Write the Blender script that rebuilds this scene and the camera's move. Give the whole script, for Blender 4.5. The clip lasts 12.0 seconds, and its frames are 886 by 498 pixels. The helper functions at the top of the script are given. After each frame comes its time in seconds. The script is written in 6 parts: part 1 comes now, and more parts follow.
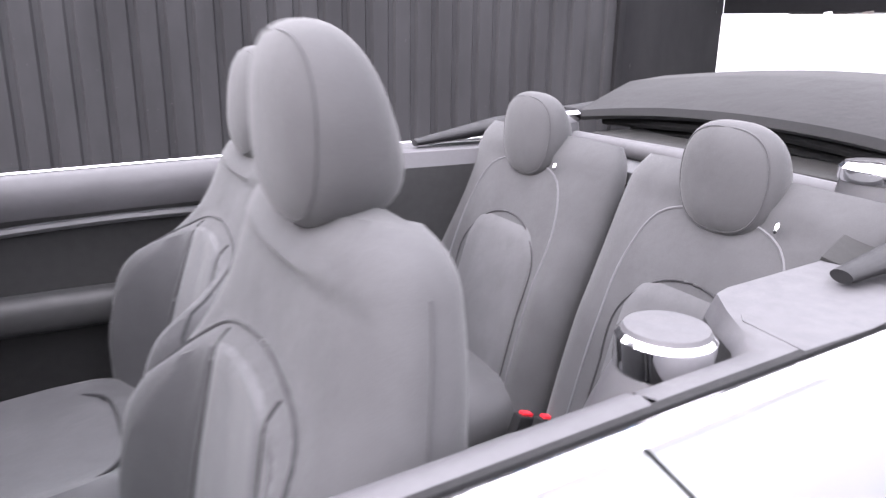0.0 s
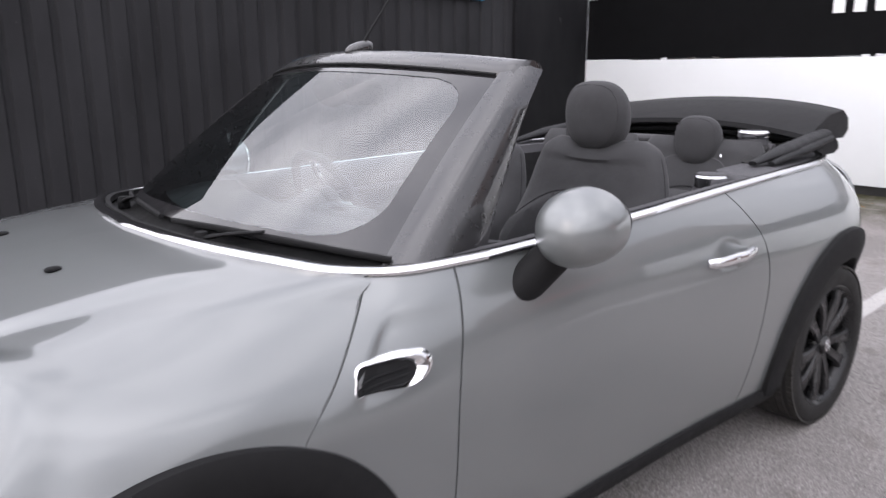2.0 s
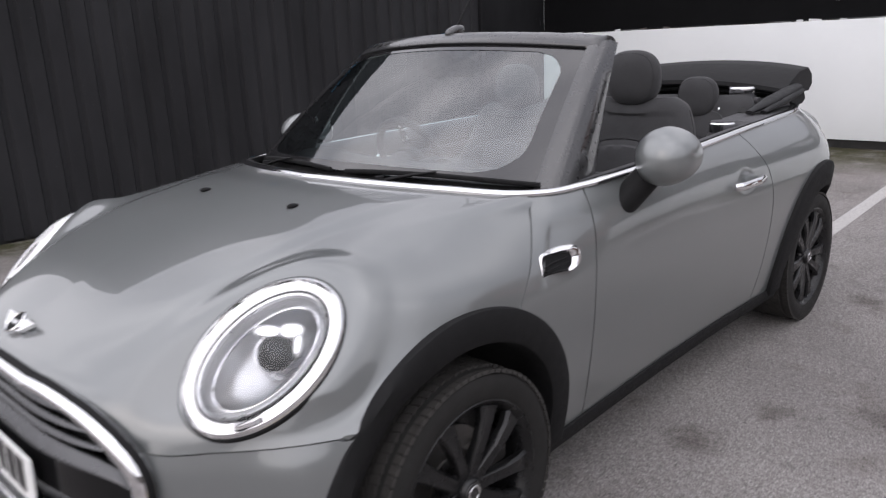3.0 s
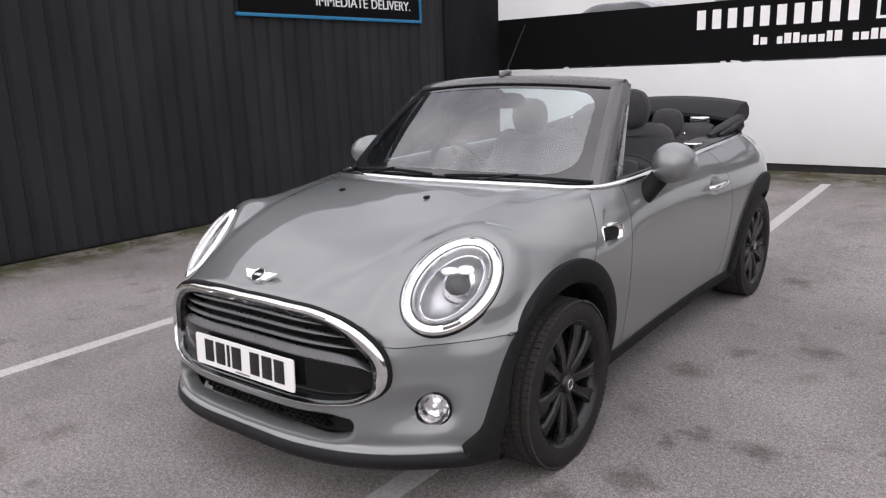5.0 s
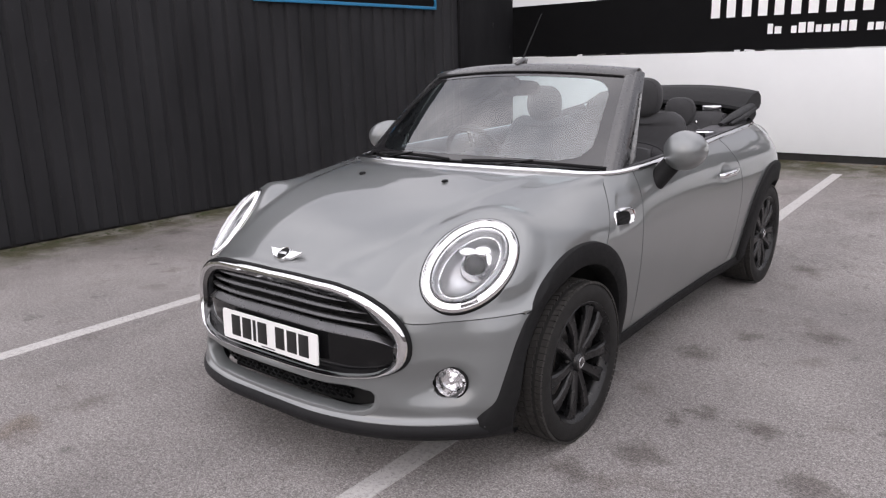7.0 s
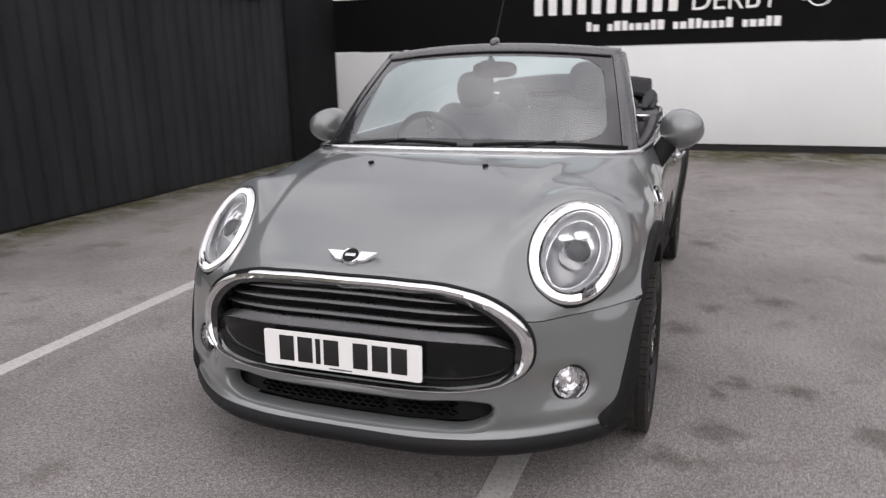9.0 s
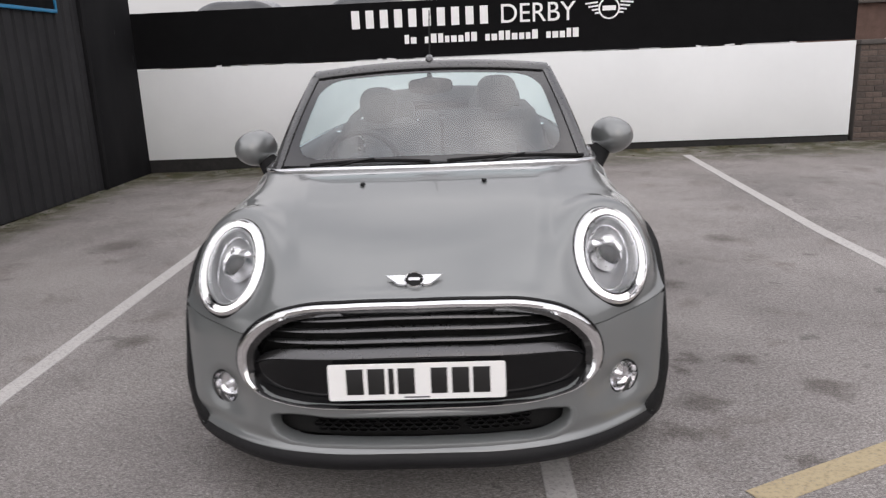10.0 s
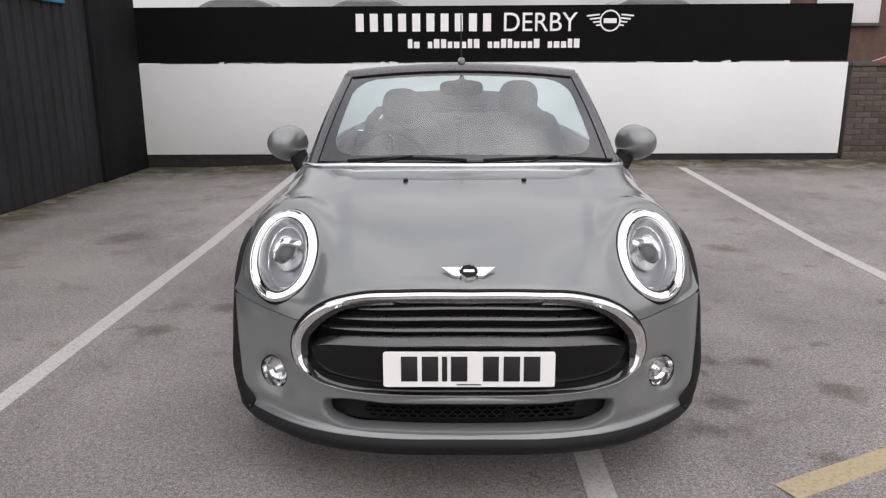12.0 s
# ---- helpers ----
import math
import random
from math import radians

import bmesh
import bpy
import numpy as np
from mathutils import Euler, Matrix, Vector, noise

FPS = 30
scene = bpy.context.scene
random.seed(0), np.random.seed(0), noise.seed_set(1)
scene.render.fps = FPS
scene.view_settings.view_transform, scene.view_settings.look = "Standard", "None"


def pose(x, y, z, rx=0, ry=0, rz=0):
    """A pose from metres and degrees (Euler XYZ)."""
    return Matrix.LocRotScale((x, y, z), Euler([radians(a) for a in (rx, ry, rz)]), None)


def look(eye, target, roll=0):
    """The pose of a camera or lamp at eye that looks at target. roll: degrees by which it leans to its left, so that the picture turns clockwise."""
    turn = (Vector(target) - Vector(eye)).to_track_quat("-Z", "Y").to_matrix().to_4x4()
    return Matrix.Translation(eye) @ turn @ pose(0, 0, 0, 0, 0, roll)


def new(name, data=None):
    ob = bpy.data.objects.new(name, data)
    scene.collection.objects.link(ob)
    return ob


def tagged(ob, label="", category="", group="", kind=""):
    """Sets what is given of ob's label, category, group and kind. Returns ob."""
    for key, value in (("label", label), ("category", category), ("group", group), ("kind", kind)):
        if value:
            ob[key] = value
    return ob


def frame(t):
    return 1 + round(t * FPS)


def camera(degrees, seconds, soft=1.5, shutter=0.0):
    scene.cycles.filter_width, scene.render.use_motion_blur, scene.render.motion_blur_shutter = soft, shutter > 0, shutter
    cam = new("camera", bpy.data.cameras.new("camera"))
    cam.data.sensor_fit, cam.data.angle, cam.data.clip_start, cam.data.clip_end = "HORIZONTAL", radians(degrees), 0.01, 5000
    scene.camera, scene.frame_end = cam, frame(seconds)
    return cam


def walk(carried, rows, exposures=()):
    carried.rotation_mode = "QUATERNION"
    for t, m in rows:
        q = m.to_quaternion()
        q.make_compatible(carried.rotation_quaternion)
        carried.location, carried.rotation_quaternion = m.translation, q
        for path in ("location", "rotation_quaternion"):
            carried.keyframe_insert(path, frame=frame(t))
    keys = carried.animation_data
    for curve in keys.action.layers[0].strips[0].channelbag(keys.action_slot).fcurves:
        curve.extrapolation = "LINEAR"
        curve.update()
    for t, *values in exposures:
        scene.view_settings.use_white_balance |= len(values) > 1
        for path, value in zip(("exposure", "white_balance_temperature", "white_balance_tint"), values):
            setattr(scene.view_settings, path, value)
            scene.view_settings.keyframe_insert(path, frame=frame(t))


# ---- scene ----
SKY, SUN = 0.113, 0.6
cam = camera(61.5, 12.0, soft=1.25, shutter=0.4)
PATH = [
    (0, (1.107, 1.351, 1.277), (-0.568, 2.279, 0.7), 0.9),
    (0.25, (1.248, 1.163, 1.312), (-0.42, 2.105, 0.746), 0.9),
    (0.5, (1.382, 0.952, 1.297), (-0.277, 1.938, 0.773), 0.7),
    (0.7, (1.491, 0.756, 1.309), (-0.204, 1.767, 0.754), 0.75),
    (1, (1.65, 0.467, 1.323), (-0.019, 1.45, 0.827), 0.7),
    (1.2, (1.748, 0.309, 1.326), (0.054, 1.344, 0.815), 0.55),
    (1.5, (1.831, 0.085, 1.327), (0.227, 1.151, 0.786), -0.0),
    (2, (1.841, -0.359, 1.321), (0.378, 0.922, 0.851), -0.4),
    (2.2, (1.851, -0.516, 1.32), (0.412, 0.854, 0.814), -0.65),
    (2.5, (1.871, -0.737, 1.32), (0.483, 0.617, 0.831), -1.0),
    (2.7, (1.88, -0.897, 1.323), (0.487, 0.517, 0.809), -1.6),
    (3, (1.887, -1.144, 1.333), (0.551, 0.248, 0.806), -2.6),
    (4.8, (1.984, -2.147, 1.377), (0.799, -0.604, 0.913), -2.2),
    (5, (2.011, -2.206, 1.39), (0.818, -0.666, 0.934), -2.1),
    (5.5, (2.07, -2.3, 1.397), (0.867, -0.78, 0.906), -1.9),
    (6, (2.073, -2.308, 1.398), (0.864, -0.787, 0.924), -2.0),
    (6.5, (2.062, -2.309, 1.401), (0.845, -0.796, 0.919), -1.8),
    (7, (2.052, -2.308, 1.398), (0.844, -0.792, 0.908), -1.6),
    (7.2, (2.046, -2.312, 1.396), (0.844, -0.792, 0.902), -1.5),
    (8.8, (1.19, -2.556, 1.342), (0.397, -0.787, 0.852), -0.6),
    (9, (1.0, -2.579, 1.314), (0.336, -0.759, 0.817), -1.2),
    (9.2, (0.833, -2.6, 1.32), (0.262, -0.721, 0.734), -0.85),
    (9.5, (0.592, -2.644, 1.341), (0.199, -0.753, 0.822), -0.2),
    (9.7, (0.410, -2.687, 1.357), (0.174, -0.719, 0.836), -1.06),
    (10, (0.172, -2.754, 1.37), (0.096, -0.816, 0.88), -2.4),
    (10.2, (0.087, -2.785, 1.368), (0.016, -0.795, 0.879), -2.47),
    (10.5, (0.022, -2.814, 1.361), (-0.016, -0.883, 0.84), -2.5),
    (11, (-0.064, -2.842, 1.355), (-0.062, -0.898, 0.883), -1.0),
    (11.5, (-0.061, -2.855, 1.357), (-0.074, -0.909, 0.892), -0.1),
    (12, (-0.057, -2.848, 1.355), (-0.076, -0.905, 0.881), -0.2),
]
EXPOSURES = [(0.0, 2.65, 6400, 21), (0.5, 2.12, 6400, 21), (1.0, 1.26, 6400, 20), (1.5, 0.88, 6400, 20), (2.0, 0.66, 6400, 17), (2.5, 0.36, 6400, 16), (3.0, 0.10, 6450, 16),
             (5.0, 0.15, 6600, 17), (7.0, 0.21, 6600, 17), (9.0, 0.01, 6700, 15), (12.0, 0.05, 6700, 14)]
walk(cam, [(t, look(eye, target, roll)) for t, eye, target, roll in PATH], EXPOSURES)

# ---- light ----
world = bpy.data.worlds.new("world")
scene.world = world
world.use_nodes = True
wn = world.node_tree
wn.nodes.clear()
sky = wn.nodes.new("ShaderNodeTexSky")
sky.sky_type = "NISHITA"
sky.sun_disc = False
sky.sun_elevation, sky.sun_rotation = radians(34), radians(167)
sky.dust_density, sky.air_density, sky.ozone_density = 3.0, 1.0, 1.0
# an overcast layer whitens the sky: soft cloud over the blue
tc = wn.nodes.new("ShaderNodeTexCoord")
cl = wn.nodes.new("ShaderNodeTexNoise")
cl.inputs["Scale"].default_value, cl.inputs["Detail"].default_value = 2.8, 5.0
ramp = wn.nodes.new("ShaderNodeValToRGB")
ramp.color_ramp.elements[0].position, ramp.color_ramp.elements[0].color = 0.32, (5.6, 5.8, 6.3, 1)
ramp.color_ramp.elements[1].position, ramp.color_ramp.elements[1].color = 0.66, (12.4, 12.5, 12.7, 1)
mx = wn.nodes.new("ShaderNodeMixRGB")
mx.inputs[0].default_value = 0.88
# an overcast sky is brightest overhead and towards the hidden sun
up_z = wn.nodes.new("ShaderNodeSeparateXYZ")
lift = wn.nodes.new("ShaderNodeMapRange")
lift.inputs["From Min"].default_value, lift.inputs["From Max"].default_value = 0.0, 1.0
lift.inputs["To Min"].default_value, lift.inputs["To Max"].default_value = 0.68, 1.46
toward = wn.nodes.new("ShaderNodeVectorMath")
toward.operation = "DOT_PRODUCT"
toward.inputs[1].default_value = (0.18, -0.81, 0.55)
glow = wn.nodes.new("ShaderNodeMapRange")
glow.inputs["From Min"].default_value, glow.inputs["From Max"].default_value = -1.0, 1.0
glow.inputs["To Min"].default_value, glow.inputs["To Max"].default_value = 0.55, 1.45
both_ways = wn.nodes.new("ShaderNodeMath")
both_ways.operation = "MULTIPLY"
dome_mix = wn.nodes.new("ShaderNodeMixRGB")
dome_mix.blend_type = "MULTIPLY"
dome_mix.inputs[0].default_value = 1.0
bg = wn.nodes.new("ShaderNodeBackground")
bg.inputs["Strength"].default_value = SKY
wo = wn.nodes.new("ShaderNodeOutputWorld")
wn.links.new(tc.outputs["Generated"], cl.inputs["Vector"])
wn.links.new(cl.outputs["Fac"], ramp.inputs["Fac"])
wn.links.new(sky.outputs["Color"], mx.inputs[1])
wn.links.new(ramp.outputs["Color"], mx.inputs[2])
wn.links.new(tc.outputs["Generated"], up_z.inputs["Vector"])
wn.links.new(up_z.outputs["Z"], lift.inputs["Value"])
wn.links.new(mx.outputs["Color"], dome_mix.inputs[1])
wn.links.new(tc.outputs["Generated"], toward.inputs[0])
wn.links.new(toward.outputs["Value"], glow.inputs["Value"])
wn.links.new(lift.outputs["Result"], both_ways.inputs[0])
wn.links.new(glow.outputs["Result"], both_ways.inputs[1])
wn.links.new(both_ways.outputs["Value"], dome_mix.inputs[2])
wn.links.new(dome_mix.outputs["Color"], bg.inputs["Color"])
wn.links.new(bg.outputs["Background"], wo.inputs["Surface"])

sun = new("sun", bpy.data.lights.new("sun", "SUN"))
sun.data.energy, sun.data.angle, sun.data.color = SUN, radians(170), (1.0, 0.97, 0.93)
sun.matrix_world = look((1.8, -8.0, 5.5), (0, 0, 0))

# ---- materials ----


class Nodes:
    """A small node-tree writer round one Principled shader."""

    def __init__(self, name):
        self.m = bpy.data.materials.new(name)
        self.m.use_nodes = True
        self.t = self.m.node_tree
        self.b = self.t.nodes["Principled BSDF"]
        self.co = None

    def node(self, kind, **values):
        n = self.t.nodes.new(kind)
        for k, v in values.items():
            n.inputs[k.replace("_", " ")].default_value = v
        return n

    def link(self, a, b):
        self.t.links.new(a, b)

    def coord(self):
        if self.co is None:
            self.co = self.node("ShaderNodeTexCoord").outputs["Object"]
        return self.co

    def noise(self, scale, detail=4.0, rough=0.55, stretch=None):
        n = self.node("ShaderNodeTexNoise", Scale=scale, Detail=detail, Roughness=rough)
        if stretch:
            mp = self.node("ShaderNodeMapping", Scale=stretch)
            self.link(self.coord(), mp.inputs["Vector"])
            self.link(mp.outputs["Vector"], n.inputs["Vector"])
        else:
            self.link(self.coord(), n.inputs["Vector"])
        return n.outputs["Fac"]

    def ramp(self, fac, stops):
        r = self.node("ShaderNodeValToRGB")
        e = r.color_ramp.elements
        while len(e) < len(stops):
            e.new(0.5)
        for el, (p, c) in zip(e, stops):
            el.position, el.color = p, (*c, 1) if len(c) == 3 else c
        self.link(fac, r.inputs["Fac"])
        return r.outputs["Color"]

    def mix(self, fac, a, b, mode="MIX"):
        n = self.t.nodes.new("ShaderNodeMixRGB")
        n.blend_type = mode
        for v, i in ((fac, 0), (a, 1), (b, 2)):
            if isinstance(v, (int, float)):
                n.inputs[i].default_value = v
            elif isinstance(v, tuple):
                n.inputs[i].default_value = (*v, 1)
            else:
                self.link(v, n.inputs[i])
        return n.outputs["Color"]

    def bump(self, height, strength, distance, chain=None):
        n = self.node("ShaderNodeBump", Strength=strength, Distance=distance)
        self.link(height, n.inputs["Height"])
        if chain is not None:
            self.link(chain, n.inputs["Normal"])
        return n.outputs["Normal"]

    def put(self, **values):
        for k, v in values.items():
            s = self.b.inputs[k.replace("_", " ")]
            if isinstance(v, (int, float, tuple)):
                s.default_value = (*v, 1) if isinstance(v, tuple) and len(v) == 3 else v
            else:
                self.link(v, s)
        return self


def grey(v):
    return (v, v, v)


def plain(name, colour, rough, metal=0.0, var=0.12, scale=14.0, bump=0.0, bscale=300.0, coat=0.0, spec=0.5):
    """A surface with a little variation of tone and gloss at two scales."""
    n = Nodes(name)
    lo = tuple(c * (1 - var) for c in colour)
    hi = tuple(min(1, c * (1 + var)) for c in colour)
    big = n.ramp(n.noise(scale), [(0.3, lo), (0.7, hi)])
    col = n.mix(0.35, big, n.ramp(n.noise(scale * 9), [(0.3, lo), (0.7, hi)]))
    ro = n.ramp(n.noise(scale * 3), [(0.3, grey(max(0.0, rough - 0.06))), (0.7, grey(min(1, rough + 0.06)))])
    n.put(Base_Color=col, Roughness=ro, Metallic=metal, Coat_Weight=coat, Coat_Roughness=0.03, Specular_IOR_Level=spec)
    if bump:
        n.put(Normal=n.bump(n.noise(bscale, 2), bump, 0.002))
    return n.m


def make_paint():
    n = Nodes("grey_metallic_paint")
    fl = n.ramp(n.noise(2200, 1), [(0.35, (0.134, 0.143, 0.144)), (0.65, (0.200, 0.211, 0.211))])
    dust = n.ramp(n.noise(3.0), [(0.35, grey(0.0)), (0.75, grey(1.0))])
    n.put(Base_Color=n.mix(0.9, fl, n.mix(dust, (0.162, 0.172, 0.173), (0.175, 0.184, 0.184))), Metallic=0.35,
          Roughness=n.mix(dust, grey(0.30), grey(0.36)), Coat_Weight=1.0, Coat_Roughness=0.02, Coat_IOR=1.55)
    return n.m


STAINS = [(0.92, 1.06, 0.10), (1.05, 1.42, 0.09), (1.15, 0.46, 0.07), (1.38, 0.45, 0.08), (1.08, 0.02, 0.10), (1.07, 0.35, 0.06), (0.91, -0.23, 0.10), (0.98, 2.87, 0.12),
          (1.37, 1.63, 0.10), (-1.62, 0.9, 0.12), (-2.7, 3.1, 0.25), (-1.35, 1.27, 0.10), (2.03, 2.7, 0.13), (-3.8, 1.25, 0.14), (1.62, 0.12, 0.11), (1.30, -0.45, 0.07)]


def make_asphalt():
    n = Nodes("worn_asphalt")
    grain = n.noise(150, 4, 0.75)
    chips = n.node("ShaderNodeTexVoronoi", Scale=140.0)
    n.link(n.coord(), chips.inputs["Vector"])
    base = n.ramp(grain, [(0.36, (0.092, 0.083, 0.080)), (0.5, (0.280, 0.257, 0.247)), (0.62, (0.56, 0.519, 0.501))])
    chip = n.ramp(chips.outputs["Color"], [(0.2, (0.15, 0.142, 0.14)), (0.8, (0.31, 0.298, 0.292))])
    col = n.mix(0.4, base, chip)
    clump = n.noise(58, 3, 0.6)
    col = n.mix(1.0, col, n.ramp(clump, [(0.34, grey(0.77)), (0.5, grey(1.0)), (0.66, grey(1.22))]), "MULTIPLY")
    broad = n.ramp(n.noise(0.8, 5, 0.6), [(0.32, grey(0.69)), (0.62, grey(1.0)), (0.8, grey(1.1))])
    col = n.mix(1.0, col, broad, "MULTIPLY")
    patch = n.ramp(n.noise(2.6, 4, 0.62), [(0.57, grey(1.0)), (0.71, (0.72, 0.69, 0.675))])
    col = n.mix(1.0, col, patch, "MULTIPLY")
    oil = n.ramp(n.noise(4.7, 3, 0.55), [(0.66, grey(1.0)), (0.73, grey(0.66))])
    col = n.mix(1.0, col, oil, "MULTIPLY")
    drag = n.ramp(n.noise(1.4, 4, 0.6, (1.0, 0.16, 1.0)), [(0.60, grey(1.0)), (0.76, grey(0.82))])
    col = n.mix(1.0, col, drag, "MULTIPLY")
    # old oil drips and tyre scuffs at their own places
    wob = n.node("ShaderNodeTexNoise", Scale=9.0, Detail=5.0, Roughness=0.65)
    n.link(n.coord(), wob.inputs["Vector"])
    off = n.t.nodes.new("ShaderNodeVectorMath")
    off.operation = "MULTIPLY_ADD"
    off.inputs[1].default_value, off.inputs[2].default_value = (0.26, 0.26, 0.0), (-0.13, -0.13, 0.0)
    n.link(wob.outputs["Color"], off.inputs[0])
    at = n.t.nodes.new("ShaderNodeVectorMath")
    at.operation = "ADD"
    n.link(off.outputs[0], at.inputs[0])
    flat = n.node("ShaderNodeMapping", Scale=(1.0, 1.0, 0.0))
    n.link(n.coord(), flat.inputs["Vector"])
    n.link(flat.outputs["Vector"], at.inputs[1])
    clean = None
    for x, y, r in STAINS:
        d = n.t.nodes.new("ShaderNodeVectorMath")
        d.operation = "DISTANCE"
        d.inputs[1].default_value = (x, y, 0.0)
        n.link(at.outputs[0], d.inputs[0])
        mr = n.node("ShaderNodeMapRange", From_Min=r * 0.35, From_Max=r * 1.15)
        n.link(d.outputs["Value"], mr.inputs["Value"])
        if clean is None:
            clean = mr.outputs[0]
        else:
            lo = n.t.nodes.new("ShaderNodeMath")
            lo.operation = "MINIMUM"
            n.link(clean, lo.inputs[0])
            n.link(mr.outputs[0], lo.inputs[1])
            clean = lo.outputs[0]
    col = n.mix(1.0, col, n.ramp(clean, [(0.0, (0.58, 0.56, 0.55)), (1.0, grey(1.0))]), "MULTIPLY")
    rust = n.t.nodes.new("ShaderNodeVectorMath")
    rust.operation = "DISTANCE"
    rust.inputs[1].default_value = (-1.06, -1.24, 0.0)
    n.link(at.outputs[0], rust.inputs[0])
    spill = n.node("ShaderNodeMapRange", From_Min=0.13, From_Max=0.04)
    n.link(rust.outputs["Value"], spill.inputs["Value"])
    col = n.mix(spill.outputs[0], col, n.mix(1.0, col, (0.80, 0.74, 0.68), "MULTIPLY"))
    # ground darker and browner towards the two walls, with moss along their foot
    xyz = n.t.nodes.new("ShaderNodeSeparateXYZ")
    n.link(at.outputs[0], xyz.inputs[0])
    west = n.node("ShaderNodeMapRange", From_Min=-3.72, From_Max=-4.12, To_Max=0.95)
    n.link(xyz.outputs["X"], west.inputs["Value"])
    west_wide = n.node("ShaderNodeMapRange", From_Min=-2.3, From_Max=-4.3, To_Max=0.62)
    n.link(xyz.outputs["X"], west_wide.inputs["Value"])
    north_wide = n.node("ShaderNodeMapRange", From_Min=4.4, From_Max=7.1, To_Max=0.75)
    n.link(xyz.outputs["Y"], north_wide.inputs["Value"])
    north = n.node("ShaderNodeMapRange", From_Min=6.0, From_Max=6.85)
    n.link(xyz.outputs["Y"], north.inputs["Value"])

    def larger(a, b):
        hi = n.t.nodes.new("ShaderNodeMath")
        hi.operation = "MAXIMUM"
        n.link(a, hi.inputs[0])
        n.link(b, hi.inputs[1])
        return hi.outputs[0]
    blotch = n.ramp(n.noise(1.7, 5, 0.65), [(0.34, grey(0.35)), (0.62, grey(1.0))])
    wall_dark = n.mix(1.0, larger(west_wide.outputs[0], north_wide.outputs[0]), blotch, "MULTIPLY")
    col = n.mix(wall_dark, col, n.mix(1.0, col, (0.50, 0.475, 0.44), "MULTIPLY"))
    green = n.mix(1.0, larger(west.outputs[0], north.outputs[0]), n.ramp(n.noise(3.4, 5, 0.65), [(0.36, grey(0.25)), (0.56, grey(1.0))]), "MULTIPLY")
    col = n.mix(green, col, n.mix(1.0, col, (0.27, 0.285, 0.125), "MULTIPLY"))
    nb = n.bump(grain, 0.9, 0.007)
    nb = n.bump(chips.outputs["Distance"], 0.35, 0.004, nb)
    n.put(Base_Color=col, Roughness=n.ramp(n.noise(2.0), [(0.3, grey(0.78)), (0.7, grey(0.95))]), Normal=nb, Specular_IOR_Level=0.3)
    return n.m


def make_line_paint(name, colour):
    n = Nodes(name)
    col = n.ramp(n.noise(60, 5, 0.7), [(0.30, tuple(c * 0.6 for c in colour)), (0.5, colour), (0.75, tuple(min(1, c * 1.12) for c in colour))])
    bare = n.ramp(n.noise(140, 4, 0.7), [(0.60, grey(0.0)), (0.66, grey(1.0))])
    col = n.mix(bare, col, (0.2, 0.19, 0.188))
    n.put(Base_Color=col, Roughness=0.85, Normal=n.bump(n.noise(190, 3), 0.4, 0.003))
    return n.m


def make_cladding():
    n = Nodes("black_profiled_sheet")
    dust = n.ramp(n.noise(1.6, 5, 0.6, (1, 1, 0.35)), [(0.35, (0.019, 0.019, 0.0205)), (0.8, (0.034, 0.034, 0.0365))])
    spots = n.ramp(n.noise(38, 2, 0.5), [(0.74, grey(0.0)), (0.78, grey(1.0))])
    col = n.mix(spots, dust, (0.05, 0.05, 0.052))
    n.put(Base_Color=col, Roughness=n.ramp(n.noise(5), [(0.3, grey(0.5)), (0.7, grey(0.66))]), Normal=n.bump(n.noise(6, 3), 0.15, 0.01), Specular_IOR_Level=0.12)
    return n.m


def make_scuffed():
    n = Nodes("scuffed_black_wall")
    base = n.ramp(n.noise(2.2, 5, 0.6, (1, 1, 0.4)), [(0.3, (0.007, 0.007, 0.008)), (0.8, (0.016, 0.016, 0.017))])
    mark = n.ramp(n.noise(9.0, 5, 0.7, (1.6, 1.6, 0.30)), [(0.70, grey(0.0)), (0.76, grey(1.0))])
    n.put(Base_Color=n.mix(mark, base, (0.10, 0.10, 0.10)), Roughness=0.8, Specular_IOR_Level=0.1, Normal=n.bump(n.noise(30, 3), 0.3, 0.004))
    return n.m


def make_cloth(name, colour, fine=900.0, sheen=0.08):
    n = Nodes(name)
    w = n.node("ShaderNodeTexWave", Scale=fine / 6, Distortion=2.0, Detail=1.0)
    n.link(n.coord(), w.inputs["Vector"])
    weave = n.noise(fine, 2, 0.6)
    lo, hi = tuple(c * 0.75 for c in colour), tuple(c * 1.25 for c in colour)
    col = n.mix(0.5, n.ramp(weave, [(0.3, lo), (0.7, hi)]), n.ramp(n.noise(9), [(0.3, lo), (0.7, hi)]))
    nb = n.bump(weave, 0.3, 0.001)
    nb = n.bump(n.noise(16, 3), 0.25, 0.01, nb)
    n.put(Base_Color=col, Roughness=0.9, Sheen_Weight=sheen, Normal=nb, Specular_IOR_Level=0.25)
    return n.m


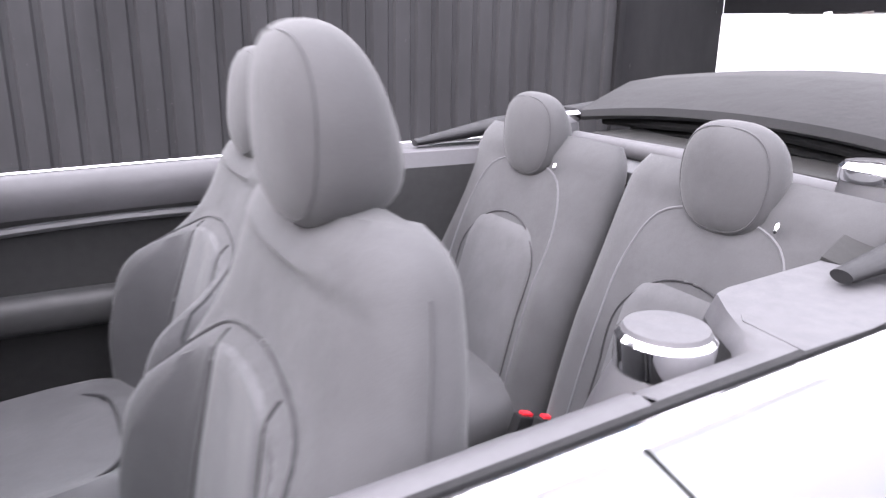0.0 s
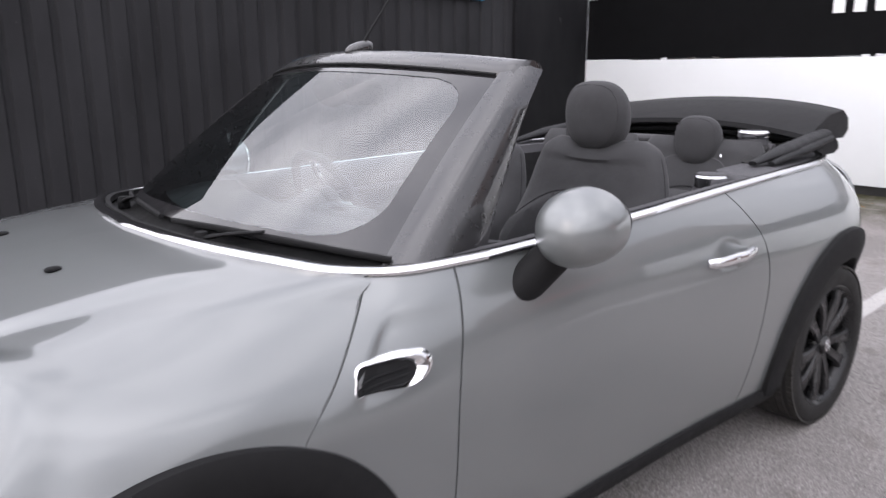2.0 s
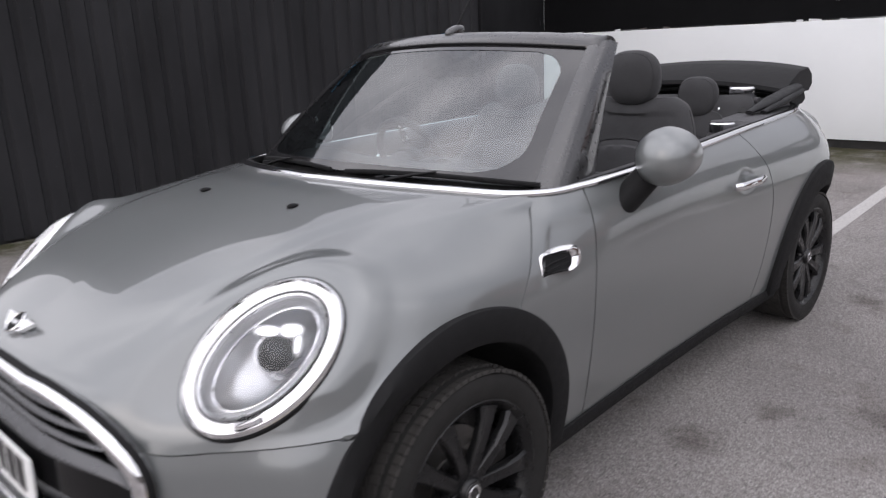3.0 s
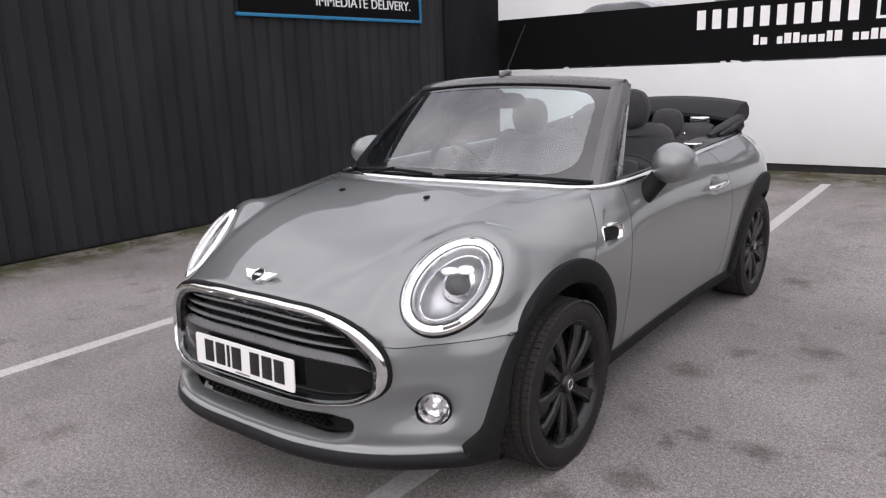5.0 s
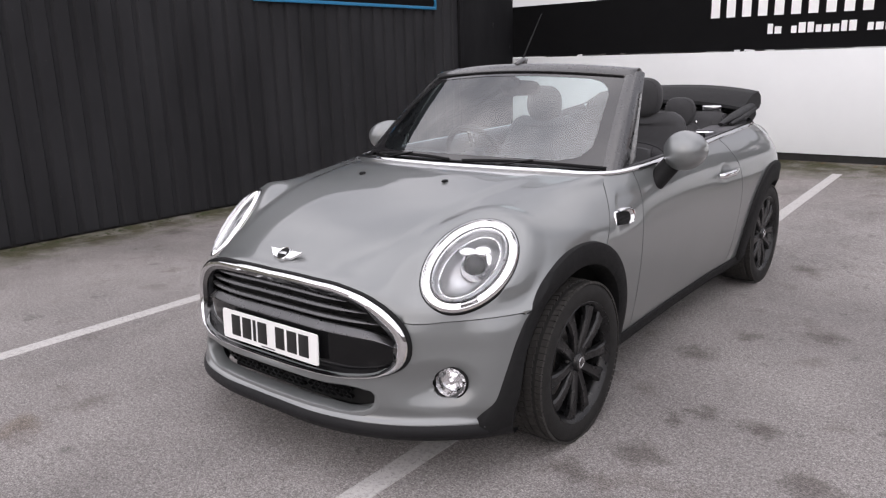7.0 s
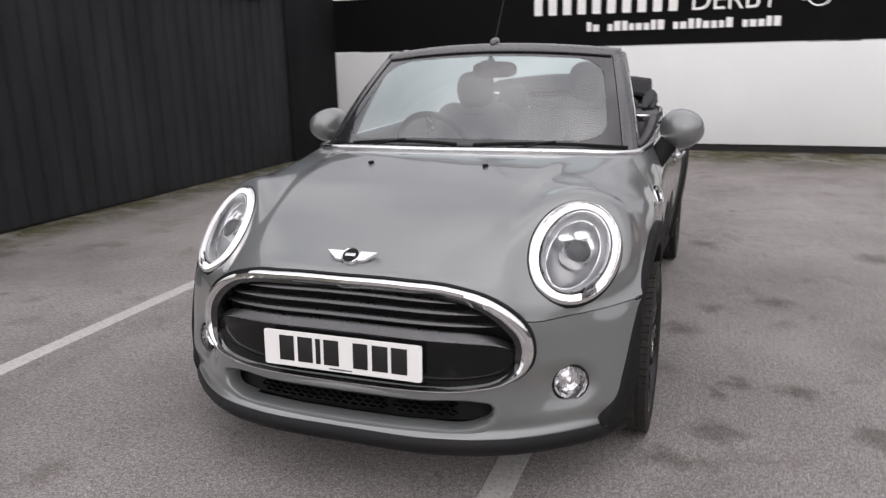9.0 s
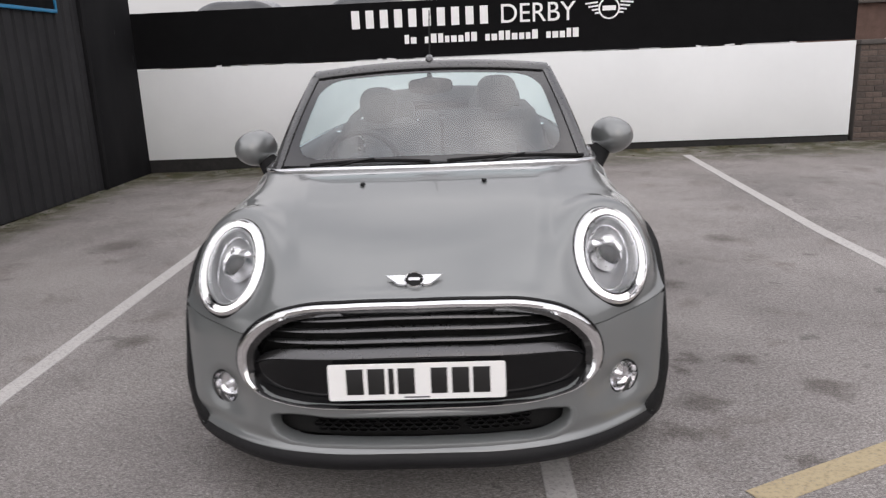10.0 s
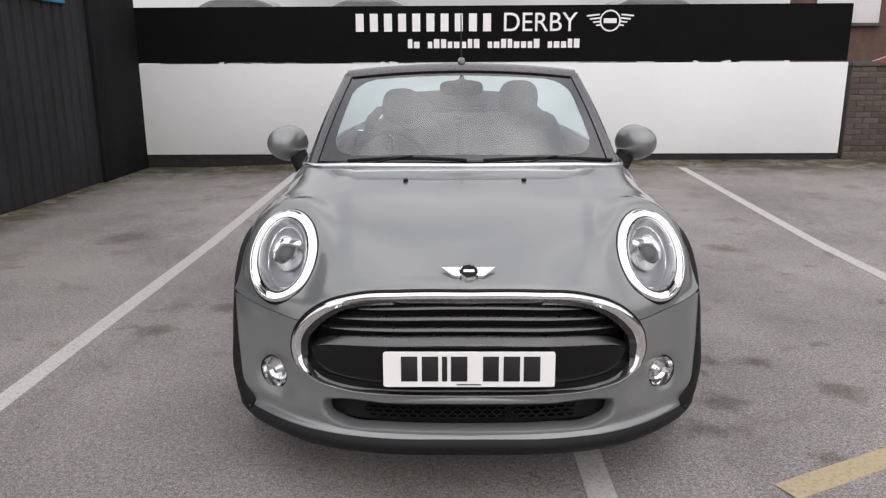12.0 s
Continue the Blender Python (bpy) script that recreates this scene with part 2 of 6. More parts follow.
def make_glass(name, tint, rough=0.0, ior=1.5):
    m = bpy.data.materials.new(name)
    m.use_nodes = True
    t = m.node_tree
    t.nodes.clear()
    out = t.nodes.new("ShaderNodeOutputMaterial")
    fr = t.nodes.new("ShaderNodeFresnel")
    fr.inputs["IOR"].default_value = ior
    tr = t.nodes.new("ShaderNodeBsdfTransparent")
    tr.inputs["Color"].default_value = (*tint, 1)
    gl = t.nodes.new("ShaderNodeBsdfGlossy")
    gl.inputs["Roughness"].default_value = rough
    mxs = t.nodes.new("ShaderNodeMixShader")
    t.links.new(fr.outputs["Fac"], mxs.inputs[0])
    t.links.new(tr.outputs[0], mxs.inputs[1])
    t.links.new(gl.outputs[0], mxs.inputs[2])
    t.links.new(mxs.outputs[0], out.inputs["Surface"])
    return m


def make_emit(name, colour, strength):
    n = Nodes(name)
    n.put(Base_Color=colour, Roughness=0.4, Emission_Color=colour, Emission_Strength=strength)
    return n.m


def make_render_panel():
    n = Nodes("white_painted_board")
    col = n.ramp(n.noise(0.7, 5, 0.6), [(0.3, (0.69, 0.71, 0.715)), (0.7, (0.76, 0.78, 0.785))])
    streak = n.ramp(n.noise(3.0, 4, 0.6, (1.0, 1.0, 0.08)), [(0.62, grey(1.0)), (0.8, grey(0.93))])
    n.put(Base_Color=n.mix(1.0, col, streak, "MULTIPLY"), Roughness=0.55, Normal=n.bump(n.noise(25, 3), 0.1, 0.003))
    return n.m


def make_brick():
    n = Nodes("weathered_brick")
    oi = n.node("ShaderNodeObjectInfo")
    tone = n.ramp(oi.outputs["Random"], [(0.0, (0.070, 0.054, 0.047)), (0.5, (0.098, 0.074, 0.062)), (1.0, (0.130, 0.098, 0.082))])
    grime = n.ramp(n.noise(22, 4), [(0.3, grey(0.65)), (0.7, grey(1.1))])
    n.put(Base_Color=n.mix(1.0, tone, grime, "MULTIPLY"), Roughness=0.9, Normal=n.bump(n.noise(80, 3), 0.5, 0.004))
    return n.m


PAINT = make_paint()
ASPHALT = make_asphalt()
LINE_WHITE = make_line_paint("worn_white_line_paint", (0.42, 0.405, 0.395))
LINE_YELLOW = make_line_paint("worn_yellow_line_paint", (0.36, 0.295, 0.185))
CLADDING = make_cladding()
BOARD = make_render_panel()
BRICK = make_brick()
MORTAR = plain("grey_mortar", (0.085, 0.076, 0.070), 0.95, bump=0.4)
SIGN_BLACK = plain("black_sign_board", (0.0045, 0.0045, 0.005), 0.7, var=0.2, scale=3, spec=0.08)
SIGN_WHITE = plain("white_vinyl", (0.85, 0.85, 0.85), 0.4, var=0.03)
BLUE = plain("blue_sign_frame", (0.012, 0.17, 0.34), 0.4, var=0.08)
DARK_BASE = plain("dark_plinth", (0.018, 0.017, 0.0165), 0.9, var=0.35, scale=6, bump=0.4)
BLACK_WALL = make_scuffed()
BAR_SATIN = plain("dark_satin_grille_bar", (0.105, 0.105, 0.108), 0.30, 0.9, var=0.06)
CHROME = plain("chrome", (0.86, 0.86, 0.87), 0.06, 1.0, var=0.02)
SATIN = plain("satin_aluminium", (0.62, 0.62, 0.63), 0.25, 1.0, var=0.04)
PLASTIC = plain("black_grained_plastic", (0.0095, 0.0095, 0.010), 0.72, spec=0.18, var=0.15, bump=0.25, bscale=700)
GLOSS = plain("gloss_black", (0.008, 0.008, 0.009), 0.08, var=0.1, coat=1.0)
PANEL_BLACK = plain("piano_black_grille", (0.006, 0.006, 0.0065), 0.12, var=0.1, spec=0.28)
FRIT = plain("black_ceramic_border", (0.014, 0.0135, 0.0145), 0.10, var=0.08, coat=0.6, spec=0.5)
PILLAR = plain("satin_black_pillar", (0.018, 0.0175, 0.0185), 0.30, var=0.1, coat=1.0)
TREAD = plain("worn_tread_rubber", (0.040, 0.038, 0.036), 0.85, spec=0.2, var=0.3, scale=30, bump=0.3, bscale=260)
RUBBER = plain("tyre_rubber", (0.014, 0.0135, 0.013), 0.72, spec=0.28, var=0.25, scale=9, bump=0.3, bscale=260)
RIM = plain("black_alloy", (0.008, 0.008, 0.0085), 0.30, 0.0, var=0.15, spec=0.4)
STEEL = plain("brake_steel", (0.30, 0.29, 0.28), 0.45, 1.0, var=0.2)
CANVAS = make_cloth("black_roof_canvas", (0.0115, 0.0115, 0.0122), 500, 0.035)
CLOTH = make_cloth("charcoal_seat_cloth", (0.044, 0.044, 0.046))
INSERT = make_cloth("grey_seat_insert_cloth", (0.064, 0.064, 0.067), 700)
BOLSTER = make_cloth("bolster_shade_and_piping_cloth", (0.033, 0.033, 0.035), 800)
CLOTH_SIDE = make_cloth("dark_bolster_leatherette", (0.018, 0.018, 0.0195), 500)
CARPET = make_cloth("black_carpet_and_shade_backing", (0.012, 0.012, 0.012), 400)
TRIM_TOP = plain("grey_soft_trim_top", (0.058, 0.057, 0.061), 0.6, spec=0.3, var=0.1, bump=0.2, bscale=500)
TRIM_DARK = plain("black_trim", (0.0105, 0.0105, 0.0112), 0.65, var=0.15, bump=0.2, bscale=500)
FOG_BOWL = plain("fog_reflector", (0.88, 0.88, 0.89), 0.16, 1.0, var=0.12, scale=60)
TRIM_SOFT = plain("anthracite_soft_trim", (0.040, 0.040, 0.043), 0.6, var=0.12, bump=0.2, bscale=500)
PIPING = plain("grey_piping", (0.085, 0.085, 0.09), 0.8, spec=0.2)
GLASS = make_glass("windscreen_glass", (0.68, 0.84, 0.85), 0.0, 2.5)
CLEAR = make_glass("clear_lens", (0.97, 0.97, 0.98))
MIRROR = plain("mirror_glass", (0.9, 0.9, 0.9), 0.01, 1.0, var=0.0)
LAMP_BOWL = plain("lamp_reflector", (0.52, 0.53, 0.54), 0.34, 1.0, var=0.05)
LAMP_BAND = plain("lamp_inner_band", (0.80, 0.81, 0.82), 0.30, 1.0, var=0.04)
LAMP_GLOW = make_emit("daylight_ring_glow", (1.0, 1.0, 1.0), 1.0)
PLATE = plain("white_number_plate", (0.80, 0.80, 0.79), 0.35, var=0.02)
PLATE_INK = plain("plate_black", (0.01, 0.01, 0.01), 0.4)
RED = plain("red_buckle", (0.55, 0.02, 0.03), 0.35)
MOSS = plain("moss", (0.045, 0.055, 0.022), 0.95, var=0.4, bump=0.6, bscale=120)
LEAF = plain("dead_leaf", (0.16, 0.10, 0.05), 0.9, var=0.4)
CAR_GREY = plain("grey_car_paint", (0.12, 0.125, 0.13), 0.25, coat=1.0)
CAR_RED = plain("red_car_paint", (0.38, 0.015, 0.02), 0.25, coat=1.0)
FAR_BRICK = plain("red_brick_far", (0.115, 0.072, 0.058), 0.95, var=0.25, scale=6, bump=0.4, bscale=60)
LIP_GREY = plain("dark_grey_lip_plastic", (0.010, 0.010, 0.011), 0.55, spec=0.22, var=0.12, bump=0.15, bscale=700)
FAR_GREY = plain("pale_far_cladding", (0.62, 0.62, 0.63), 0.7, var=0.1, scale=2)
FAR_DARK = plain("grey_brown_unseen_wall", (0.13, 0.12, 0.115), 0.8, var=0.15, scale=2)
DARK_GLASS = plain("dark_window_glass", (0.02, 0.022, 0.024), 0.06)

# ---- building blocks ----


def part(name, bm, material, parent, label="", smooth=True, angle=40):
    """Links a bmesh as one mesh object under a thing or a part."""
    me = bpy.data.meshes.new(name)
    bmesh.ops.recalc_face_normals(bm, faces=bm.faces[:])
    bm.to_mesh(me)
    bm.free()
    me.materials.append(material)
    if smooth:
        me.shade_smooth()
        me.set_sharp_from_angle(angle=radians(angle))
    ob = new(name, me)
    ob.parent = parent
    if label:
        ob["label"] = label
    return ob


def thing(name, label, category, group="", kind="", at=(0, 0, 0)):
    ob = new(name)
    ob.empty_display_size = 0.1
    ob.location = at
    return tagged(ob, label, category, group, kind)


def solo(name, bm, material, label, category, group="", kind="", smooth=True, angle=40):
    ob = part(name, bm, material, None, "", smooth, angle)
    return tagged(ob, label, category, group, kind)


def key_curve(*keys):
    """A smooth function through (t, value) keys."""
    ts = [k[0] for k in keys]
    vs = [k[1] for k in keys]
    n = len(ts)
    d = [(vs[i + 1] - vs[i]) / (ts[i + 1] - ts[i]) for i in range(n - 1)]
    m = [d[0]] + [(d[i - 1] + d[i]) / 2 if d[i - 1] * d[i] > 0 else 0.0 for i in range(1, n - 1)] + [d[-1]]

    def f(t):
        if t <= ts[0]:
            return vs[0] + m[0] * (t - ts[0])
        if t >= ts[-1]:
            return vs[-1] + m[-1] * (t - ts[-1])
        i = max(j for j in range(n - 1) if ts[j] <= t)
        h = ts[i + 1] - ts[i]
        s = (t - ts[i]) / h
        return ((2 * s**3 - 3 * s**2 + 1) * vs[i] + (s**3 - 2 * s**2 + s) * h * m[i]
                + (-2 * s**3 + 3 * s**2) * vs[i + 1] + (s**3 - s**2) * h * m[i + 1])
    return f


def spline(points, n, closed=False):
    """n + 1 points (n when closed), evenly spaced along a smooth curve through the given ones."""
    p = [Vector(q) for q in points]
    k = len(p)
    dense = []
    spans = k if closed else k - 1
    for i in range(spans):
        if closed:
            a, b, c, d = p[(i - 1) % k], p[i], p[(i + 1) % k], p[(i + 2) % k]
        else:
            b, c = p[i], p[i + 1]
            a = p[i - 1] if i else b * 2 - c
            d = p[i + 2] if i + 2 < k else c * 2 - b
        h = max((c - b).length, 1e-6)
        m0 = ((c - b) / h - (c - a) / (h + max((b - a).length, 1e-6)) + (b - a) / max((b - a).length, 1e-6)) * h
        m1 = ((d - c) / max((d - c).length, 1e-6) - (d - b) / (h + max((d - c).length, 1e-6)) + (c - b) / h) * h
        for j in range(24):
            s = j / 24
            dense.append(b * (2 * s**3 - 3 * s**2 + 1) + m0 * (s**3 - 2 * s**2 + s) + c * (-2 * s**3 + 3 * s**2) + m1 * (s**3 - s**2))
    dense.append(p[0].copy() if closed else p[-1].copy())
    run = [0.0]
    for a, b in zip(dense, dense[1:]):
        run.append(run[-1] + (b - a).length)
    out, j = [], 0
    for i in range(n if closed else n + 1):
        want = run[-1] * i / n
        while j < len(run) - 2 and run[j + 1] < want:
            j += 1
        f = (want - run[j]) / max(run[j + 1] - run[j], 1e-9)
        out.append(dense[j].lerp(dense[j + 1], min(max(f, 0), 1)))
    return out


def loft(ribs, nu, nv, closed=False):
    """A grid of points: nu + 1 rows through the ribs, each with nv + 1 points."""
    rows = [spline(r, nv, closed) for r in ribs]
    cols = [spline([r[j] for r in rows], nu) for j in range(len(rows[0]))]
    return [[cols[j][i] for j in range(len(cols))] for i in range(nu + 1)]


def add_grid(bm, grid, closed=False, keep=None):
    """Quads between the grid's points; keep(centre) may leave some out."""
    vs = [[bm.verts.new(p) for p in row] for row in grid]
    n = len(grid[0])
    for i in range(len(grid) - 1):
        for j in range(n if closed else n - 1):
            q = (vs[i][j], vs[i][(j + 1) % n], vs[i + 1][(j + 1) % n], vs[i + 1][j])
            if keep is None or keep((q[0].co + q[1].co + q[2].co + q[3].co) / 4):
                bm.faces.new(q)
    loose = [v for v in bm.verts if not v.link_faces]
    for v in loose:
        bm.verts.remove(v)
    return vs


def cap(bm, ring):
    bm.faces.new(ring)


def sheet(grid, keep=None, thick=0.0, inward=None):
    """A panel from a grid with a turned-in edge, thick metres deep towards the point inward."""
    bm = bmesh.new()
    add_grid(bm, grid, False, keep)
    bmesh.ops.remove_doubles(bm, verts=bm.verts[:], dist=0.0004)
    if thick:
        bm.normal_update()
        edges = [e for e in bm.edges if e.is_boundary]
        got = bmesh.ops.extrude_edge_only(bm, edges=edges)
        for v in got["geom"]:
            if isinstance(v, bmesh.types.BMVert):
                to = Vector((inward[0], v.co.y, inward[2])) - v.co if inward[1] is None else Vector(inward) - v.co
                v.co += to.normalized() * thick
    return bm


def mirror(grid):
    return [[Vector((-p.x, p.y, p.z)) for p in row] for row in grid]


def tube(points, radius, sides=10, closed=False, bm=None, flat=1.0):
    """A round bar along points; radius may be a list."""
    own = bm or bmesh.new()
    pts = [Vector(p) for p in points]
    n = len(pts)
    rings = []
    ref = Vector((0, 0, 1))
    for i, p in enumerate(pts):
        a = pts[(i - 1) % n] if closed or i else p
        b = pts[(i + 1) % n] if closed or i < n - 1 else p
        t = (b - a).normalized()
        if abs(t.dot(ref)) > 0.95:
            ref = Vector((1, 0, 0))
        s = t.cross(ref).normalized()
        u = s.cross(t)
        r = radius[i] if isinstance(radius, (list, tuple)) else radius
        rings.append([own.verts.new(p + (s * math.cos(k * math.tau / sides) + u * math.sin(k * math.tau / sides) * flat) * r) for k in range(sides)])
    for i in range(n if closed else n - 1):
        a, b = rings[i], rings[(i + 1) % n]
        for k in range(sides):
            own.faces.new((a[k], a[(k + 1) % sides], b[(k + 1) % sides], b[k]))
    if not closed:
        own.faces.new(rings[0][::-1])
        own.faces.new(rings[-1])
    return own


def sweep(path, profile, frames, closed=False, bm=None, shut=True):
    """A profile of (a, b) carried along path; frames gives the two directions at each point."""
    own = bm or bmesh.new()
    rings = []
    for p, (s, u) in zip(path, frames):
        rings.append([own.verts.new(p + s * a + u * b) for a, b in profile])
    k = len(profile)
    n = len(rings)
    for i in range(n if closed else n - 1):
        a, b = rings[i], rings[(i + 1) % n]
        for j in range(k if shut else k - 1):
            own.faces.new((a[j], a[(j + 1) % k], b[(j + 1) % k], b[j]))
    if not closed and shut:
        own.faces.new(rings[0][::-1])
        own.faces.new(rings[-1])
    return own


def lathe(profile, m=None, sides=48, bm=None, shut=False):
    """A profile of (radius, height) turned round the z axis, then moved by m."""
    own = bm or bmesh.new()
    m = m or Matrix()
    rings = []
    for r, h in profile:
        if r < 1e-6:
            rings.append([own.verts.new(m @ Vector((0, 0, h)))])
        else:
            rings.append([own.verts.new(m @ Vector((r * math.cos(k * math.tau / sides), r * math.sin(k * math.tau / sides), h))) for k in range(sides)])
    pairs = list(zip(rings, rings[1:])) + ([(rings[-1], rings[0])] if shut else [])
    for a, b in pairs:
        for k in range(sides):
            q = [a[k % len(a)], a[(k + 1) % len(a)], b[(k + 1) % len(b)], b[k % len(b)]]
            q = [v for i, v in enumerate(q) if v not in q[:i]]
            if len(q) > 2:
                own.faces.new(q)
    return own


def block(size, m=None, bevel=0.004, segments=2, bm=None):
    """A box of that size with rounded edges, moved by m."""
    own = bmesh.new()
    bmesh.ops.create_cube(own, size=1.0)
    bmesh.ops.scale(own, vec=size, verts=own.verts[:])
    if bevel:
        bmesh.ops.bevel(own, geom=own.edges[:], offset=bevel, segments=segments, affect="EDGES", profile=0.6)
    if m is not None:
        bmesh.ops.transform(own, matrix=m, verts=own.verts[:])
    if bm is None:
        return own
    me = bpy.data.meshes.new("joined")
    own.to_mesh(me)
    own.free()
    bm.from_mesh(me)
    bpy.data.meshes.remove(me)
    return bm


def blob(size, m=None, power=2.5, rows=16, sides=24, bend=None):
    """A superellipsoid cushion; bend(v) may move its points."""
    bm = bmesh.new()

    def s(v, e):
        return math.copysign(abs(v) ** e, v)
    e = 2 / power
    grid = []
    for i in range(rows + 1):
        a = -math.pi / 2 + math.pi * i / rows
        row = []
        for j in range(sides):
            b = math.tau * j / sides
            v = Vector((s(math.cos(a), e) * s(math.cos(b), e) * size[0] / 2, s(math.cos(a), e) * s(math.sin(b), e) * size[1] / 2, s(math.sin(a), e) * size[2] / 2))
            row.append(m @ (bend(v) if bend else v) if m else (bend(v) if bend else v))
        grid.append(row)
    add_grid(bm, grid, True)
    bmesh.ops.remove_doubles(bm, verts=bm.verts[:], dist=0.0005)
    return bm

# ---- the car's outer skin ----
from mathutils.bvhtree import BVHTree

AXLE_F, AXLE_R, HUB_Z = 0.016, 2.460, 0.306
car = thing("car", "grey metallic two-door convertible with its black soft top folded down", "car")

# half width at the waist, and the height and half width of the belt line, along the car
waist = key_curve((-0.45, 0.755), (-0.32, 0.815), (-0.15, 0.836), (0.0, 0.841), (0.3, 0.834), (0.65, 0.824), (1.2, 0.815), (1.6, 0.818),
                  (2.05, 0.834), (2.42, 0.840), (2.66, 0.805), (2.86, 0.712), (2.96, 0.62))
BELT = [(0, 0.235, 0.957), (0.33, 0.272, 0.955), (0.52, 0.335, 0.948), (0.64, 0.405, 0.938), (0.705, 0.50, 0.932), (0.735, 0.65, 0.933), (0.744, 0.95, 0.938),
        (0.737, 1.35, 0.948), (0.719, 1.77, 0.959), (0.694, 2.2, 0.966), (0.650, 2.6, 0.970), (0.572, 2.80, 0.970), (0.46, 2.89, 0.968), (0.2, 2.935, 0.967), (0, 2.942, 0.967)]
belt_x = key_curve((0.42, 0.66), (0.50, 0.705), (0.65, 0.735), (0.95, 0.744), (1.35, 0.737), (1.77, 0.719), (2.2, 0.694), (2.6, 0.650), (2.80, 0.572), (2.93, 0.44))
belt_z = key_curve((0.42, 0.936), (0.65, 0.933), (0.95, 0.938), (1.35, 0.948), (1.77, 0.959), (2.2, 0.966), (2.86, 0.970))


seam_scallop = key_curve((0.72, 0.30), (0.78, 0.345), (0.84, 0.405), (0.88, 0.46))


def side_point(y, v):
    """The left flank: v = 0 at the belt line, 1 at the sill."""
    w, bx, bz = waist(y), belt_x(y), belt_z(y)
    x = key_curve((0, bx), (0.07, bx + (w - bx) * 0.42), (0.17, bx + (w - bx) * 0.80), (0.28, w - 0.004), (0.40, w), (0.55, w - 0.006), (0.75, w - 0.024), (0.9, w - 0.046), (1, w - 0.066))(v)
    z = bz + (0.205 - bz) * v
    # scalloped recess round the side vent
    if 0.3 < y < 0.66 and 0.72 < z < 0.88:
        a = min(max((y - seam_scallop(z)) / 0.03, 0), 1) * min(max((0.870 - z) / 0.022, 0), 1)
        b = min(max((0.64 - y) / 0.22, 0), 1) * min(max((z - 0.725) / 0.05, 0), 1)
        x -= 0.010 * a * a * (3 - 2 * a) * b
    # dished recess behind the door handle
    r = ((y - 1.645) / 0.080) ** 2 + ((z - 0.793) / 0.048) ** 2
    if r < 1:
        x -= 0.011 * (1 - r) ** 2 * (1 + r)
    return Vector((x, y, z))


def side_at(y, z):
    bz = belt_z(y)
    return side_point(y, min(max((bz - z) / (bz - 0.205), 0), 1)).x


def flank(y_front, y_rear, nu, nv, top_front, top_rear):
    """A grid of the flank between two seams, each a function of height."""
    rows = []
    for i in range(nu + 1):
        row = []
        for j in range(nv + 1):
            v = j / nv
            a, b = y_front(top_front + (0.205 - top_front) * v), y_rear(top_rear + (0.205 - top_rear) * v)
            row.append(side_point(a + (b - a) * i / nu, v))
        rows.append(row)
    return rows


seam_bonnet = key_curve((0.20, 0.20), (0.70, 0.205), (0.78, 0.290), (0.83, 0.345), (0.88, 0.400), (0.93, 0.450), (0.96, 0.47))
GAP = 0.0030
seam_front = key_curve((0.20, 0.590), (0.45, 0.572), (0.70, 0.575), (0.85, 0.612), (0.96, 0.646))
wing_grid = flank(lambda z: seam_bonnet(z) + GAP, lambda z: seam_front(z) - GAP, 26, 60, 0.935, 0.933)
seam_door = key_curve((0.20, 1.84), (0.45, 1.875), (0.65, 1.885), (0.80, 1.855), (0.90, 1.79), (0.96, 1.745))
door_grid = flank(lambda z: seam_front(z) + GAP, lambda z: seam_door(z) - GAP, 110, 80, 0.933, 0.958)
quarter_grid = flank(lambda z: seam_door(z) + GAP, lambda z: 2.83, 80, 60, 0.958, 0.970)

# tail: the belt and the waist carried round the rear end
TAIL_LEVELS = [
    [(0.556, 2.830, 0.970), (0.46, 2.898, 0.968), (0.25, 2.934, 0.967), (0, 2.942, 0.967)],
    [(0.668, 2.830, 0.905), (0.58, 2.902, 0.90), (0.33, 2.946, 0.90), (0, 2.954, 0.90)],
    [(0.728, 2.830, 0.76), (0.65, 2.898, 0.76), (0.40, 2.950, 0.76), (0, 2.962, 0.76)],
    [(0.728, 2.830, 0.58), (0.66, 2.902, 0.58), (0.42, 2.958, 0.58), (0, 2.974, 0.58)],
    [(0.705, 2.830, 0.39), (0.64, 2.902, 0.39), (0.42, 2.962, 0.39), (0, 2.978, 0.39)],
    [(0.640, 2.830, 0.205), (0.58, 2.886, 0.205), (0.40, 2.934, 0.205), (0, 2.950, 0.205)],
]
tail_grid = [list(c) for c in zip(*loft(TAIL_LEVELS, 60, 40))]

